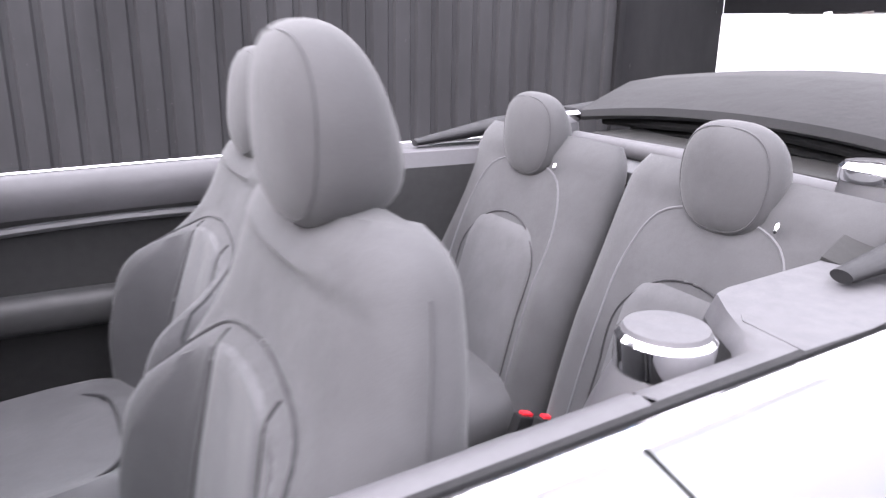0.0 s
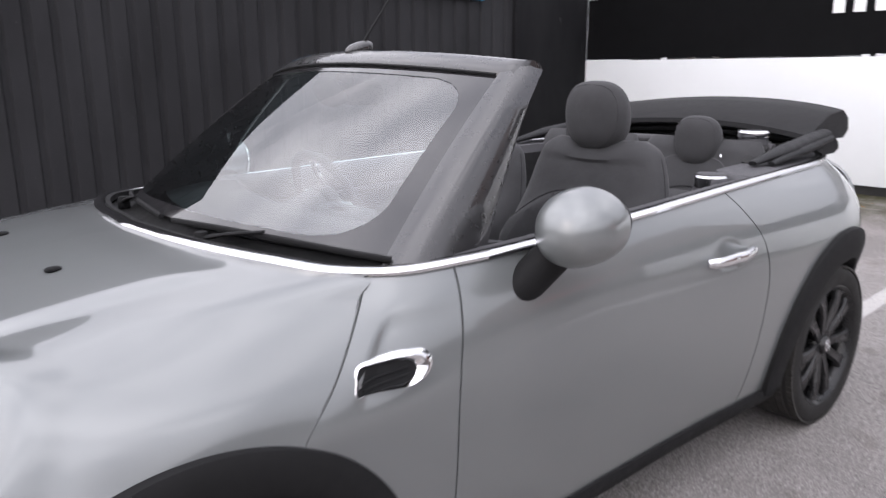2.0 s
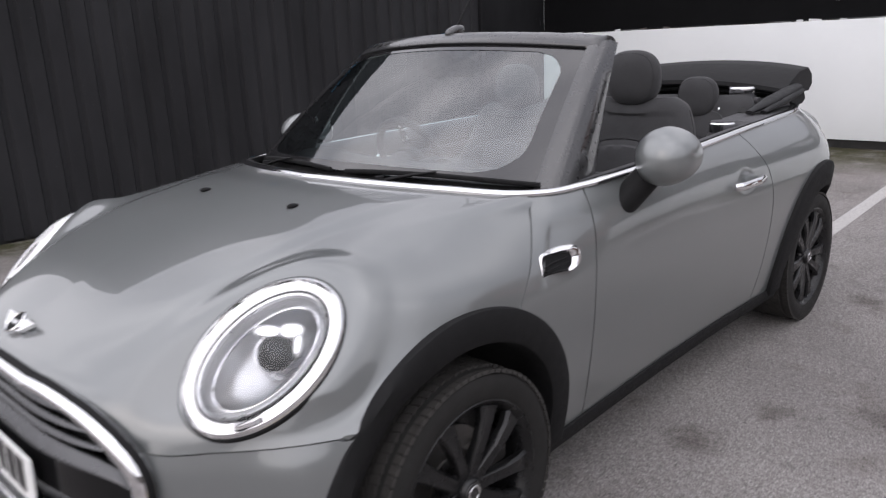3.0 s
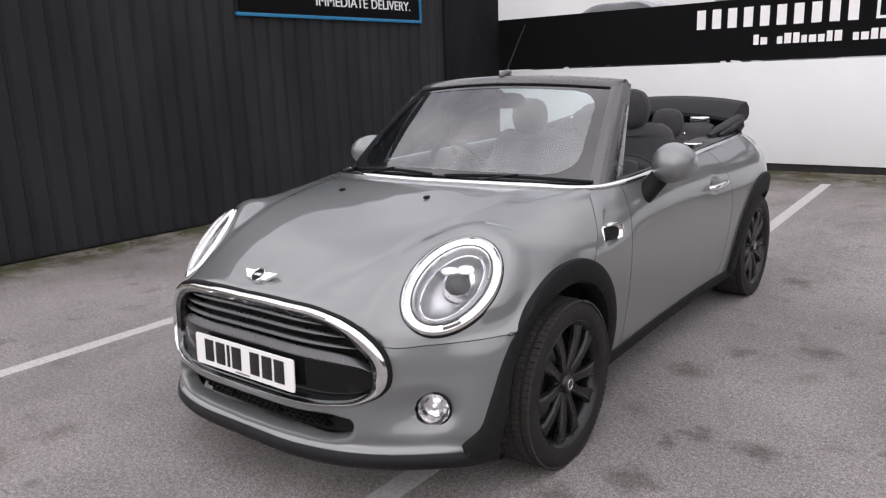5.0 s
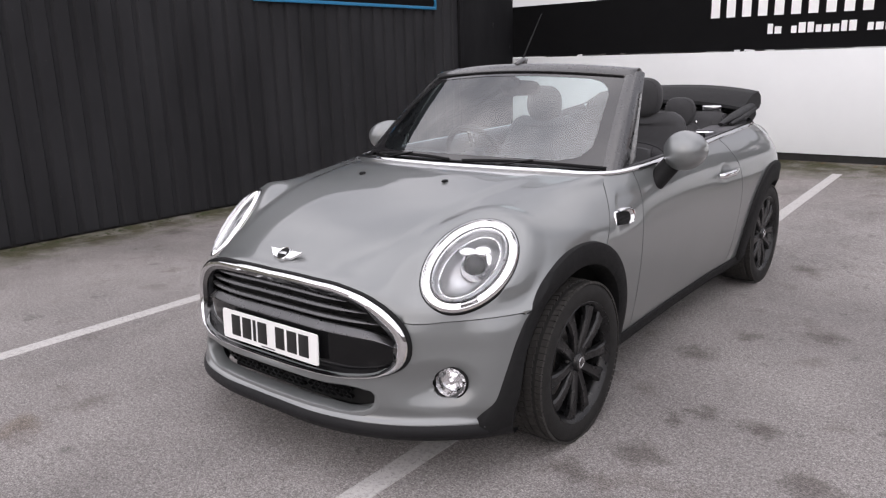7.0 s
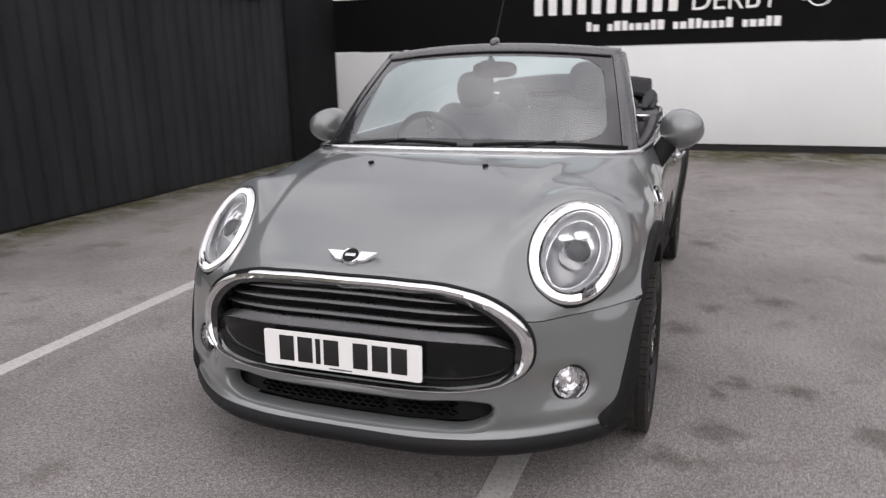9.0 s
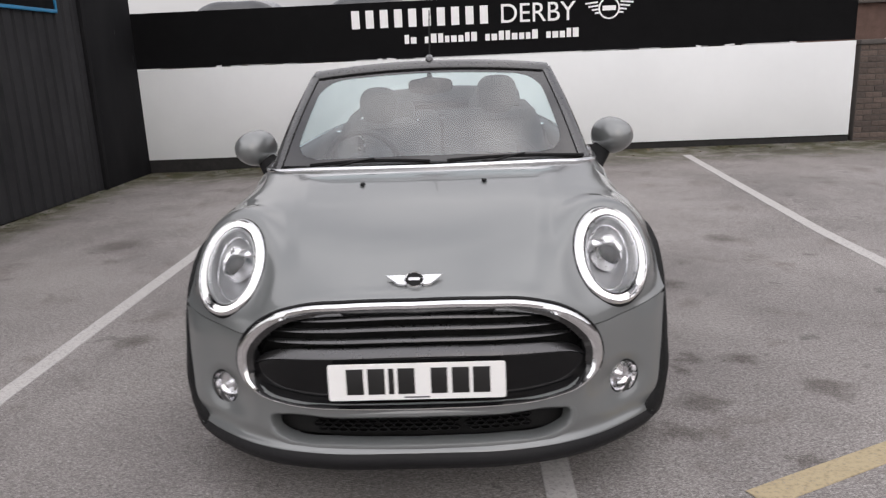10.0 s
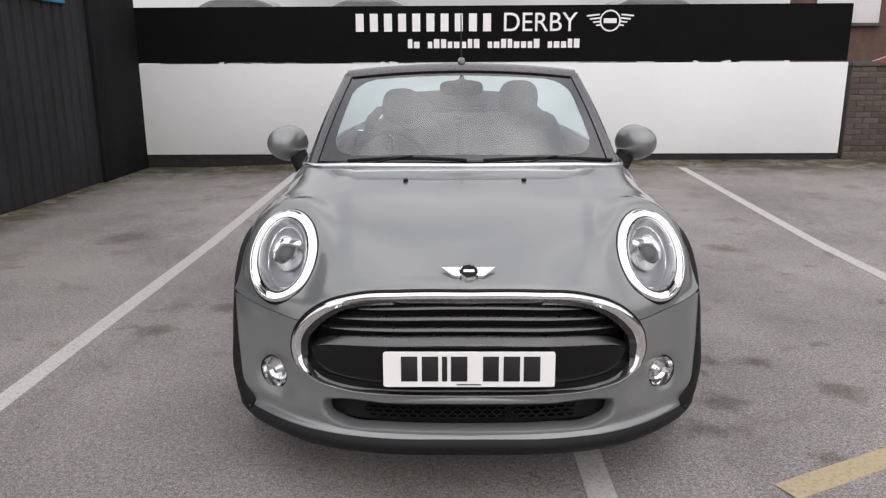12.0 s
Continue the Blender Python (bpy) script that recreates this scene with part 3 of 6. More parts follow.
# bonnet: ribs from the centre line out and down to the lower edge
NOSE = [(0, -0.712, 0.690), (0.27, -0.697, 0.672), (0.42, -0.662, 0.628), (0.53, -0.604, 0.577), (0.64, -0.512, 0.577), (0.748, -0.408, 0.583), (0.828, -0.308, 0.590)]
BONNET_RIBS = [
    NOSE,
    [(0, -0.698, 0.707), (0.25, -0.683, 0.697), (0.42, -0.642, 0.660), (0.54, -0.579, 0.615), (0.655, -0.487, 0.605), (0.755, -0.378, 0.605), (0.833, -0.272, 0.613)],
    [(0, -0.640, 0.735), (0.25, -0.627, 0.729), (0.42, -0.588, 0.702), (0.55, -0.530, 0.664), (0.67, -0.437, 0.640), (0.77, -0.328, 0.632), (0.837, -0.235, 0.640)],
    [(0, -0.46, 0.811), (0.25, -0.452, 0.808), (0.43, -0.435, 0.798), (0.56, -0.400, 0.780), (0.68, -0.325, 0.758), (0.79, -0.215, 0.718), (0.838, -0.135, 0.690)],
    [(0, -0.24, 0.876), (0.25, -0.240, 0.875), (0.45, -0.245, 0.868), (0.60, -0.232, 0.864), (0.70, -0.190, 0.842), (0.79, -0.115, 0.785), (0.841, -0.020, 0.706)],
    [(0, 0.0, 0.922), (0.28, 0.005, 0.920), (0.48, 0.010, 0.912), (0.62, 0.022, 0.896), (0.73, 0.050, 0.855), (0.815, 0.085, 0.785), (0.840, 0.105, 0.712)],
    [],
]
BONNET_RIBS[-1] = [(0, 0.232, 0.954), (0.33, 0.268, 0.951), (0.52, 0.330, 0.944), (0.63, 0.395, 0.936), (0.682, 0.440, 0.931), (0.700, 0.449, 0.924)] + [
    (side_at(seam_bonnet(z), z), seam_bonnet(z) - 0.0050, z) for z in (0.90, 0.87, 0.83, 0.79, 0.745, 0.70)]
bonnet_grid = loft(BONNET_RIBS, 84, 120)

# front bumper: plan curves from the seam down to the lip
BUMPER_LEVELS = [
    [Vector(p) + Vector((0, 0, -0.003)) for p in NOSE],
    [(0, -0.735, 0.60), (0.27, -0.722, 0.60), (0.43, -0.680, 0.585), (0.54, -0.606, 0.545), (0.655, -0.507, 0.54), (0.768, -0.408, 0.545), (0.831, -0.314, 0.55)],
    [(0, -0.748, 0.50), (0.27, -0.736, 0.50), (0.44, -0.690, 0.495), (0.55, -0.608, 0.48), (0.661, -0.510, 0.475), (0.776, -0.416, 0.475), (0.838, -0.322, 0.48)],
    [(0, -0.752, 0.39), (0.28, -0.742, 0.39), (0.45, -0.694, 0.388), (0.56, -0.618, 0.385), (0.666, -0.522, 0.382), (0.778, -0.431, 0.38), (0.837, -0.340, 0.38)],
    [(0, -0.758, 0.30), (0.28, -0.748, 0.30), (0.45, -0.700, 0.30), (0.56, -0.628, 0.30), (0.666, -0.534, 0.296), (0.774, -0.446, 0.290), (0.832, -0.358, 0.30)],
    [(0, -0.762, 0.244), (0.28, -0.752, 0.244), (0.44, -0.706, 0.240), (0.54, -0.645, 0.232), (0.645, -0.560, 0.226), (0.738, -0.468, 0.222), (0.800, -0.380, 0.220)],
]


def ledge(f, push):
    """A plan curve between the last two levels of the bumper, drawn outward into its rolled lower edge."""
    out = []
    for k, (p, q) in enumerate(zip(BUMPER_LEVELS[-2], BUMPER_LEVELS[-1])):
        p, q = Vector(p), Vector(q)
        a = 0.16 * k * k / 4
        out.append(p.lerp(q, f) + Vector((math.sin(a), -math.cos(a), 0)) * push * (1, 1, 1, 0.9, 0.75, 0.45, 0.2)[k])
    return out


BUMPER_LEVELS[-1:] = [ledge(0.68, -0.001), ledge(0.82, 0.009), ledge(0.91, 0.013), ledge(1.0, 0.010)]
bumper_grid = [list(c) for c in zip(*loft(BUMPER_LEVELS, 90, 110))]


# headlamp: an oval on the skin, looking forward, outward and up
LAMP_C, LAMP_D, LAMP_ROLL = Vector((0.6286, -0.3805, 0.7366)), Vector((0.428, -0.605, 0.672)).normalized(), radians(-40.1)


def lamp_axes(s):
    c = Vector((LAMP_C.x * s, LAMP_C.y, LAMP_C.z))
    d = Vector((LAMP_D.x * s, LAMP_D.y, LAMP_D.z))
    side = Vector((0, 0, 1)).cross(d).normalized()
    up = d.cross(side).normalized()
    co, si = math.cos(LAMP_ROLL), s * math.sin(LAMP_ROLL)
    return c, d, side * co + up * si, up * co - side * si


LAMP_W, LAMP_H = 0.130, 0.189


def lamp_rho(p):
    c, d, a, b = lamp_axes(1 if p.x > 0 else -1)
    q = p - c
    return math.hypot(q.dot(a) / LAMP_W, q.dot(b) / LAMP_H), q.dot(d)


def socket(p):
    """The panel pressed onto the lamp's flat rim, blending out round it."""
    rho, h = lamp_rho(p)
    if rho > 1.7 or abs(h) > 0.16:
        return p
    f = min(1.0, max(0.0, (1.7 - rho) / 0.65))
    f = f * f * (3 - 2 * f) * min(1.0, max(0.0, (p.z - 0.600) / 0.055)) * min(1.0, max(0.0, (0.848 - abs(p.x)) / 0.05))
    return p + lamp_axes(1 if p.x > 0 else -1)[1] * (-0.002 - h) * f


def dome(p):
    """The raised middle of the bonnet, bounded by two soft creases."""
    ax = abs(p.x)
    f = min(1.0, max(0.0, (0.42 + 0.11 * (p.y + 0.6) / 0.85 - ax) / 0.07))
    g = min(1.0, max(0.0, (p.y + 0.64) / 0.20)) * min(1.0, max(0.0, (0.235 + 0.18 * ax * ax - p.y) / 0.14))
    return p + Vector((0, 0, 0.008)) * (f * f * (3 - 2 * f) * g * g * (3 - 2 * g))


bonnet_grid = [[dome(socket(Vector(p))) for p in row] for row in bonnet_grid]
FOG_C, FOG_R = Vector((0.642, -0.530, 0.367)), 0.051


def fog_dish(p):
    """A soft scoop in the bumper round the fog lamp, deeper towards the middle of the car."""
    r = math.hypot((abs(p.x) - FOG_C.x + 0.026) / 0.128, (p.z - FOG_C.z + 0.004) / 0.098)
    if r >= 1 or p.y > -0.35:
        return p
    return p + Vector((0, 0.036, 0)) * ((1 - r * r) ** 2)


bumper_grid = [[fog_dish(socket(Vector(p))) for p in row] for row in bumper_grid]


def tree_of(*grids):
    vs, fs = [], []
    for g in grids:
        for h in (g, mirror(g)):
            o, n = len(vs), len(h[0])
            vs += [p for row in h for p in row]
            fs += [(o + i * n + j, o + i * n + j + 1, o + (i + 1) * n + j + 1, o + (i + 1) * n + j) for i in range(len(h) - 1) for j in range(n - 1)]
    return BVHTree.FromPolygons(vs, fs)


SKIN = tree_of(bumper_grid, bonnet_grid, wing_grid, door_grid, quarter_grid, tail_grid)


def skin_along(p, d):
    """The skin's point and outward normal where the ray from p along d meets it."""
    hit = SKIN.ray_cast(Vector(p), Vector(d).normalized())
    if hit[0] is None:
        hit = SKIN.find_nearest(Vector(p))
    nrm = hit[1]
    return hit[0], nrm if nrm.dot(Vector(d)) < 0 else -nrm


def skin_x(y, z, s=1):
    """The flank's half width at a place, seen from the side."""
    hit = SKIN.ray_cast(Vector((1.5 * s, y, z)), Vector((-s, 0, 0)))
    return hit[0].x if hit[0] is not None else s * waist(min(max(y, -0.45), 3.0))


def in_lamp(p, k=1.0):
    rho, h = lamp_rho(p)
    return rho < k and h > -0.2


# radiator opening: a soft hexagon
GRILLE = [(0, 0.689), (0.20, 0.687), (0.325, 0.677), (0.42, 0.648), (0.49, 0.600), (0.532, 0.545), (0.542, 0.490), (0.526, 0.440), (0.48, 0.409), (0.40, 0.394), (0.2, 0.388), (0, 0.387)]
grille_loop = GRILLE + [(-x, z) for x, z in GRILLE[-2:0:-1]]
grille_curve = [(p.x, p.y) for p in spline([(x, z, 0) for x, z in grille_loop], 160, True)]


def in_loop(x, z, loop):
    inside = False
    for (x0, z0), (x1, z1) in zip(loop, loop[1:] + loop[:1]):
        if (z0 > z) != (z1 > z) and x < x0 + (z - z0) * (x1 - x0) / (z1 - z0):
            inside = not inside
    return inside


def scaled(loop, d):
    cx, cz = 0.0, 0.53
    return [(x - math.copysign(min(d, abs(x)), x) if abs(x) > 0.3 else x, z + (d if z < cz else -d)) for x, z in loop]


grille_hole = scaled(grille_curve, 0.006)
INTAKE = [(0, 0.357), (0.25, 0.356), (0.41, 0.354), (0.453, 0.342), (0.448, 0.296), (0.408, 0.278), (0.25, 0.273), (0, 0.271)]
intake_curve = [(p.x, p.y) for p in spline([(x, z, 0) for x, z in INTAKE + [(-x, z) for x, z in INTAKE[-2:0:-1]]], 120, True)]
intake_hole = [(x / 0.985, 0.314 + (z - 0.314) / 0.86) for x, z in intake_curve]
ARCH_F, ARCH_R = 0.026, 2.458


def in_arch(p, r=0.400):
    return min((p.y - ARCH_F) ** 2, (p.y - ARCH_R) ** 2) + (p.z - HUB_Z) ** 2 < r * r and abs(p.x) > 0.5


def front_cut(y, z):
    """Signed distance from the front arch's paint edge, which sweeps forward into the lip at its foot."""
    a, b = math.hypot(y - ARCH_F, z - HUB_Z) - 0.426, z - 0.160
    if y > ARCH_F:
        return a
    h = max(0.30 - abs(a - b), 0) / 0.30
    return min(a, b) - h * h * 0.30 / 4


def cut_reach(a, over=0.0):
    """How far from the hub the paint edge lies at an angle (radians, from straight ahead upward)."""
    lo, hi = 0.38, 0.60
    for _ in range(16):
        r = (lo + hi) / 2
        if front_cut(ARCH_F - math.cos(a) * r, HUB_Z + math.sin(a) * r) < over:
            lo = r
        else:
            hi = r
    return lo


def keep_front(p):
    if (abs(p.x) > 0.5 and front_cut(p.y, p.z) < 0) or in_lamp(p, 0.965):
        return False
    if p.y < -0.5 and (in_loop(p.x, p.z, grille_hole) or in_loop(p.x, p.z, intake_hole)):
        return False
    return math.hypot((abs(p.x) - FOG_C.x) / 0.88, p.z - FOG_C.z) > FOG_R or p.y > -0.4


def keep_side(p):
    return not in_arch(p)


def near_loop(x, z, loop):
    best = (9.0, x, z)
    for (x0, z0), (x1, z1) in zip(loop, loop[1:] + loop[:1]):
        dx, dz = x1 - x0, z1 - z0
        f = min(1.0, max(0.0, ((x - x0) * dx + (z - z0) * dz) / max(1e-9, dx * dx + dz * dz)))
        px, pz = x0 + dx * f, z0 + dz * f
        best = min(best, (math.hypot(px - x, pz - z), px, pz))
    return best[1:]


def trim_edge(p):
    """Edge points of the front panels drawn onto the true outlines of the holes."""
    rho, h = lamp_rho(p)
    if 0.8 < rho < 1.055 and abs(h) < 0.1:
        c, d, a, b = lamp_axes(1 if p.x > 0 else -1)
        q = p - c - d * h
        return c + q * (0.97 / rho) + d * min(h, -0.002)
    ra = math.hypot(p.y - ARCH_F, p.z - HUB_Z)
    if abs(p.x) > 0.5 and ra < 0.60 and abs(front_cut(p.y, p.z)) < 0.03:
        r = cut_reach(math.atan2(p.z - HUB_Z, ARCH_F - p.y)) / ra
        y, z = ARCH_F + (p.y - ARCH_F) * r, HUB_Z + (p.z - HUB_Z) * r
        x = skin_x(y, z, math.copysign(1, p.x))
        return Vector((x if abs(x - p.x) < 0.025 else p.x, y, z))
    if p.y < -0.45:
        f = Vector(((abs(p.x) - FOG_C.x) / 0.88, p.z - FOG_C.z))
        if 0.7 < f.length / FOG_R < 1.35 and p.y > -0.64:
            f = f * (FOG_R / f.length)
            return Vector((math.copysign(FOG_C.x + f.x * 0.88, p.x), p.y, FOG_C.z + f.y))
        for loop in (grille_hole, intake_hole):
            x, z = near_loop(p.x, p.z, loop)
            if math.hypot(x - p.x, z - p.z) < 0.016:
                return Vector((x, p.y, z))
    return p


CORE = (0, None, 0.45)


def both(name, grid, keep, material, label="", thick=0.012):
    return [part(name, sheet(g, keep, thick, CORE), material, car, label) for g in (grid, mirror(grid))]


def joined_halves(name, grid, keep, material, label="", thick=0.012):
    bm = bmesh.new()
    add_grid(bm, grid, False, keep)
    add_grid(bm, mirror(grid), False, keep)
    bmesh.ops.remove_doubles(bm, verts=bm.verts[:], dist=0.0006)
    edges = [e for e in bm.edges if e.is_boundary]
    for v in {v for e in edges for v in e.verts}:
        v.co = trim_edge(v.co.copy())
    got = bmesh.ops.extrude_edge_only(bm, edges=edges)
    for v in got["geom"]:
        if isinstance(v, bmesh.types.BMVert):
            v.co += (Vector((0, v.co.y * 0.6, 0.5)) - v.co).normalized() * thick
    return part(name, bm, material, car, label)


joined_halves("bonnet", bonnet_grid, keep_front, PAINT)
joined_halves("front_bumper", bumper_grid, keep_front, PAINT)
both("front_wing", wing_grid, keep_side, PAINT)
doors = both("door", door_grid, keep_side, PAINT)
both("rear_quarter", quarter_grid, keep_side, PAINT)
joined_halves("rear_panel", tail_grid, None, PAINT)

# dark inner shells behind the seams, so that gaps read black
for s in (1, -1):
    shell = bmesh.new()
    rows = [[Vector((s * (side_at(y, z) - 0.03), y, z)) for z in (0.93, 0.8, 0.6, 0.4, 0.22)] for y in [0.44 + 0.03 * k for k in range(49)]]
    add_grid(shell, rows, False, lambda p: not in_arch(p, 0.42))
    part("inner_shell", shell, PLASTIC, car)

# paint-coloured tube inside the two front seams stands in for the edge highlight
for s in (1, -1):
    for seam, z0, z1 in ((seam_bonnet, 0.700, 0.915), (seam_front, 0.255, 0.925)):
        zs = [z0 + (z1 - z0) * k / 40 for k in range(41)]
        part("seam_highlight", tube([Vector((s * (side_at(seam(z), z) - 0.0032), seam(z) - (0.001 if seam is seam_bonnet else 0.0), z)) for z in zs], 0.0013, 6), PAINT, car)

# bright belt moulding all the way round
belt_pts = spline(BELT, 150)
belt_pts = belt_pts + [Vector((-p.x, p.y, p.z)) for p in belt_pts[-2:0:-1]]


def ring_axes(pts, up=Vector((0, 0, 1))):
    n = len(pts)
    out = []
    for i in range(n):
        t = (pts[(i + 1) % n] - pts[i - 1]).normalized()
        s = t.cross(up).normalized()
        out.append((s, up))
    return out


BELT_PROFILE = [(-0.016, -0.004), (-0.014, 0.006), (-0.004, 0.011), (0.008, 0.009), (0.014, 0.002), (0.012, -0.005)]
part("belt_moulding", sweep(belt_pts, BELT_PROFILE, ring_axes(belt_pts), True), CHROME, car, "polished bright belt moulding")
BELT_SEAL = [(-0.030, -0.012), (-0.030, 0.006), (-0.017, 0.008), (-0.015, -0.012)]
part("belt_seal", sweep(belt_pts, BELT_SEAL, ring_axes(belt_pts), True), PLASTIC, car)

# ---- wheel arches, sills and lip ----


# how far back the painted skin reaches ahead of the front wheel, by height
bumper_end = key_curve((0.20, -0.392), (0.30, -0.364), (0.38, -0.346), (0.48, -0.328), (0.585, -0.314), (0.615, -0.276), (0.64, -0.240), (0.69, -0.140), (0.705, -0.02), (0.72, 0.5), (0.9, 0.5))


def arch(s, y0, a0, a1):
    """Black wheel-arch lip that follows the flank."""
    prof = [(0.354, -0.06), (0.354, -0.012), (0.360, 0.010), (0.376, 0.017), (0.402, 0.017), (0.428, 0.016), (0.441, 0.010), (0.444, -0.006), (0.441, -0.03)]
    if y0 < 1:
        prof = [(r, w - 0.002) for r, w in prof]
    else:
        prof = [(r + (-0.022 if r < 0.4 else 0.008), w + 0.004) for r, w in prof]
    n = 64
    angles = [radians(a0 + (a1 - a0) * i / n) for i in range(n + 1)]
    # the flank's half width along the middle of the trim, smoothed
    def mid_r(a):
        return 0.425 - (0.020 * min(1.0, max(0.0, (80 - math.degrees(a)) / 60)) if y0 < 1 else 0.0)
    wide = [abs(skin_x(min(max(y0 - math.cos(a) * mid_r(a), -0.40), 2.84), max(HUB_Z + math.sin(a) * mid_r(a), 0.262), s)) for a in angles]
    for _ in range(6 if y0 < 1 else 8):
        wide = [wide[0]] + [(wide[i - 1] + 2 * wide[i] + wide[i + 1]) / 4 for i in range(1, n)] + [wide[-1]]
    rows = [[[x + out, y0 - math.cos(a) * r, HUB_Z + math.sin(a) * r] for r, out in prof] for a, x in zip(angles, wide)]
    # ahead of the front wheel the trim turns in with the bumper and runs forward into the lip
    if y0 < 1:
        laid = []
        for a, row in zip(angles, rows):
            z = HUB_Z + math.sin(a) * 0.40
            cap = 0.799 + 0.016 * min(1.0, max(0.0, (z - 0.44) / 0.12)) - 0.03 * min(1.0, max(0.0, (0.31 - z) / 0.1))
            reach = min(cut_reach(a, 0.016), 0.520)
            new_row = []
            for j, (r, out) in enumerate(prof):
                q = r if j < 3 else 0.376 + (reach - 0.376) * (r - 0.376) / 0.068
                y, h = y0 - math.cos(a) * q, HUB_Z + math.sin(a) * q
                base = abs(skin_x(min(y, bumper_end(h)), max(h, 0.245), s))
                lift = (-0.06, -0.012, 0.004, 0.006, 0.007, 0.007, 0.005, -0.003, -0.028)[j]
                low = 0.006 * min(1.0, max(0.0, (20 - math.degrees(a)) / 12)) if 3 < j < 8 else 0.0
                new_row.append([low + min(base, cap + (0.0, 0.0, 0.0, 0.006, 0.02, 0.1, 0.1, 0.1, 0.1)[j]) + lift, y, h])
            laid.append(new_row)
        for j in range(len(prof)):
            col = [row[j][0] for row in laid]
            for _ in range(5):
                col = [col[0]] + [(col[i - 1] + 2 * col[i] + col[i + 1]) / 4 for i in range(1, n)] + [col[-1]]
            for row, x in zip(laid, col):
                row[j][0] = x
        for a, row, new_row in zip(angles, rows, laid):
            f = min(1.0, max(0.0, (80 - math.degrees(a)) / 34))
            f = f * f * (3 - 2 * f)
            for p, q in zip(row, new_row):
                p[:] = [u + (v - u) * f for u, v in zip(p, q)]
    bm = bmesh.new()
    add_grid(bm, [[Vector((s * x, y, z)) for x, y, z in row] for row in rows])
    return part("wheel_arch_trim", bm, PLASTIC, car, "black grained plastic arch lip")


for s in (1, -1):
    arch(s, ARCH_F, -13, 190)
    arch(s, ARCH_R, -10, 168)

for s in (1, -1):
    ys = [0.36 + 0.05 * k for k in range(36)]
    rows = []
    for y in ys:
        x = side_at(y, 0.245)
        rows.append([Vector((s * a, y, z)) for a, z in ((x - 0.004, 0.252), (x + 0.008, 0.247), (x + 0.012, 0.230), (x - 0.002, 0.195), (x - 0.05, 0.165), (x - 0.13, 0.150))])
    bm = bmesh.new()
    add_grid(bm, rows)
    part("side_sill", bm, PLASTIC, car, "black plastic sill strip")

lip_rows = [[(x, y - 0.003, z + 0.006) for x, y, z in BUMPER_LEVELS[-1]],
            [(x * 1.004, y - 0.010, z - 0.006) for x, y, z in BUMPER_LEVELS[-1]],
            [(x * 1.004, y - 0.013, z - 0.022) for x, y, z in BUMPER_LEVELS[-1]],
            [(x * 0.995, y + 0.006, z - 0.050) for x, y, z in BUMPER_LEVELS[-1]],
            [(x * 0.96, y + 0.08, z - 0.068) for x, y, z in BUMPER_LEVELS[-1]]]
lip_grid = [list(c) for c in zip(*loft(lip_rows, 12, 70))]
bm = bmesh.new()
add_grid(bm, lip_grid)
add_grid(bm, mirror(lip_grid))
bmesh.ops.remove_doubles(bm, verts=bm.verts[:], dist=0.0006)
part("front_lip", bm, LIP_GREY, car, "black plastic lip under the bumper")

# wheel wells and underbody
for y0 in (AXLE_F, AXLE_R):
    for s in (1, -1):
        rows = [[Vector((s * x, y0 - math.cos(a) * 0.392, HUB_Z + math.sin(a) * 0.392)) for x in (0.42, 0.6, 0.78 if y0 < 1 else 0.70)] for a in [radians(-5 + 205 * k / 30) for k in range(31)]]
        bm = bmesh.new()
        add_grid(bm, rows)
        fan = [bm.verts.new(r[0]) for r in rows]
        bm.faces.new(fan)
        part("wheel_well", bm, CARPET, car)
part("underbody", block((1.20, 2.9, 0.05), pose(0, 1.25, 0.225), 0.01), PLASTIC, car)
# unseen tray added to keep light off the ground under the nose
part("front_undertray", block((0.80, 0.46, 0.02), pose(0, -0.38, 0.222), 0.006), PLASTIC, car)
part("engine_bay_floor", block((0.9, 0.70, 0.36), pose(0, 0.0, 0.40), 0.03), CARPET, car)

# ---- wheels ----


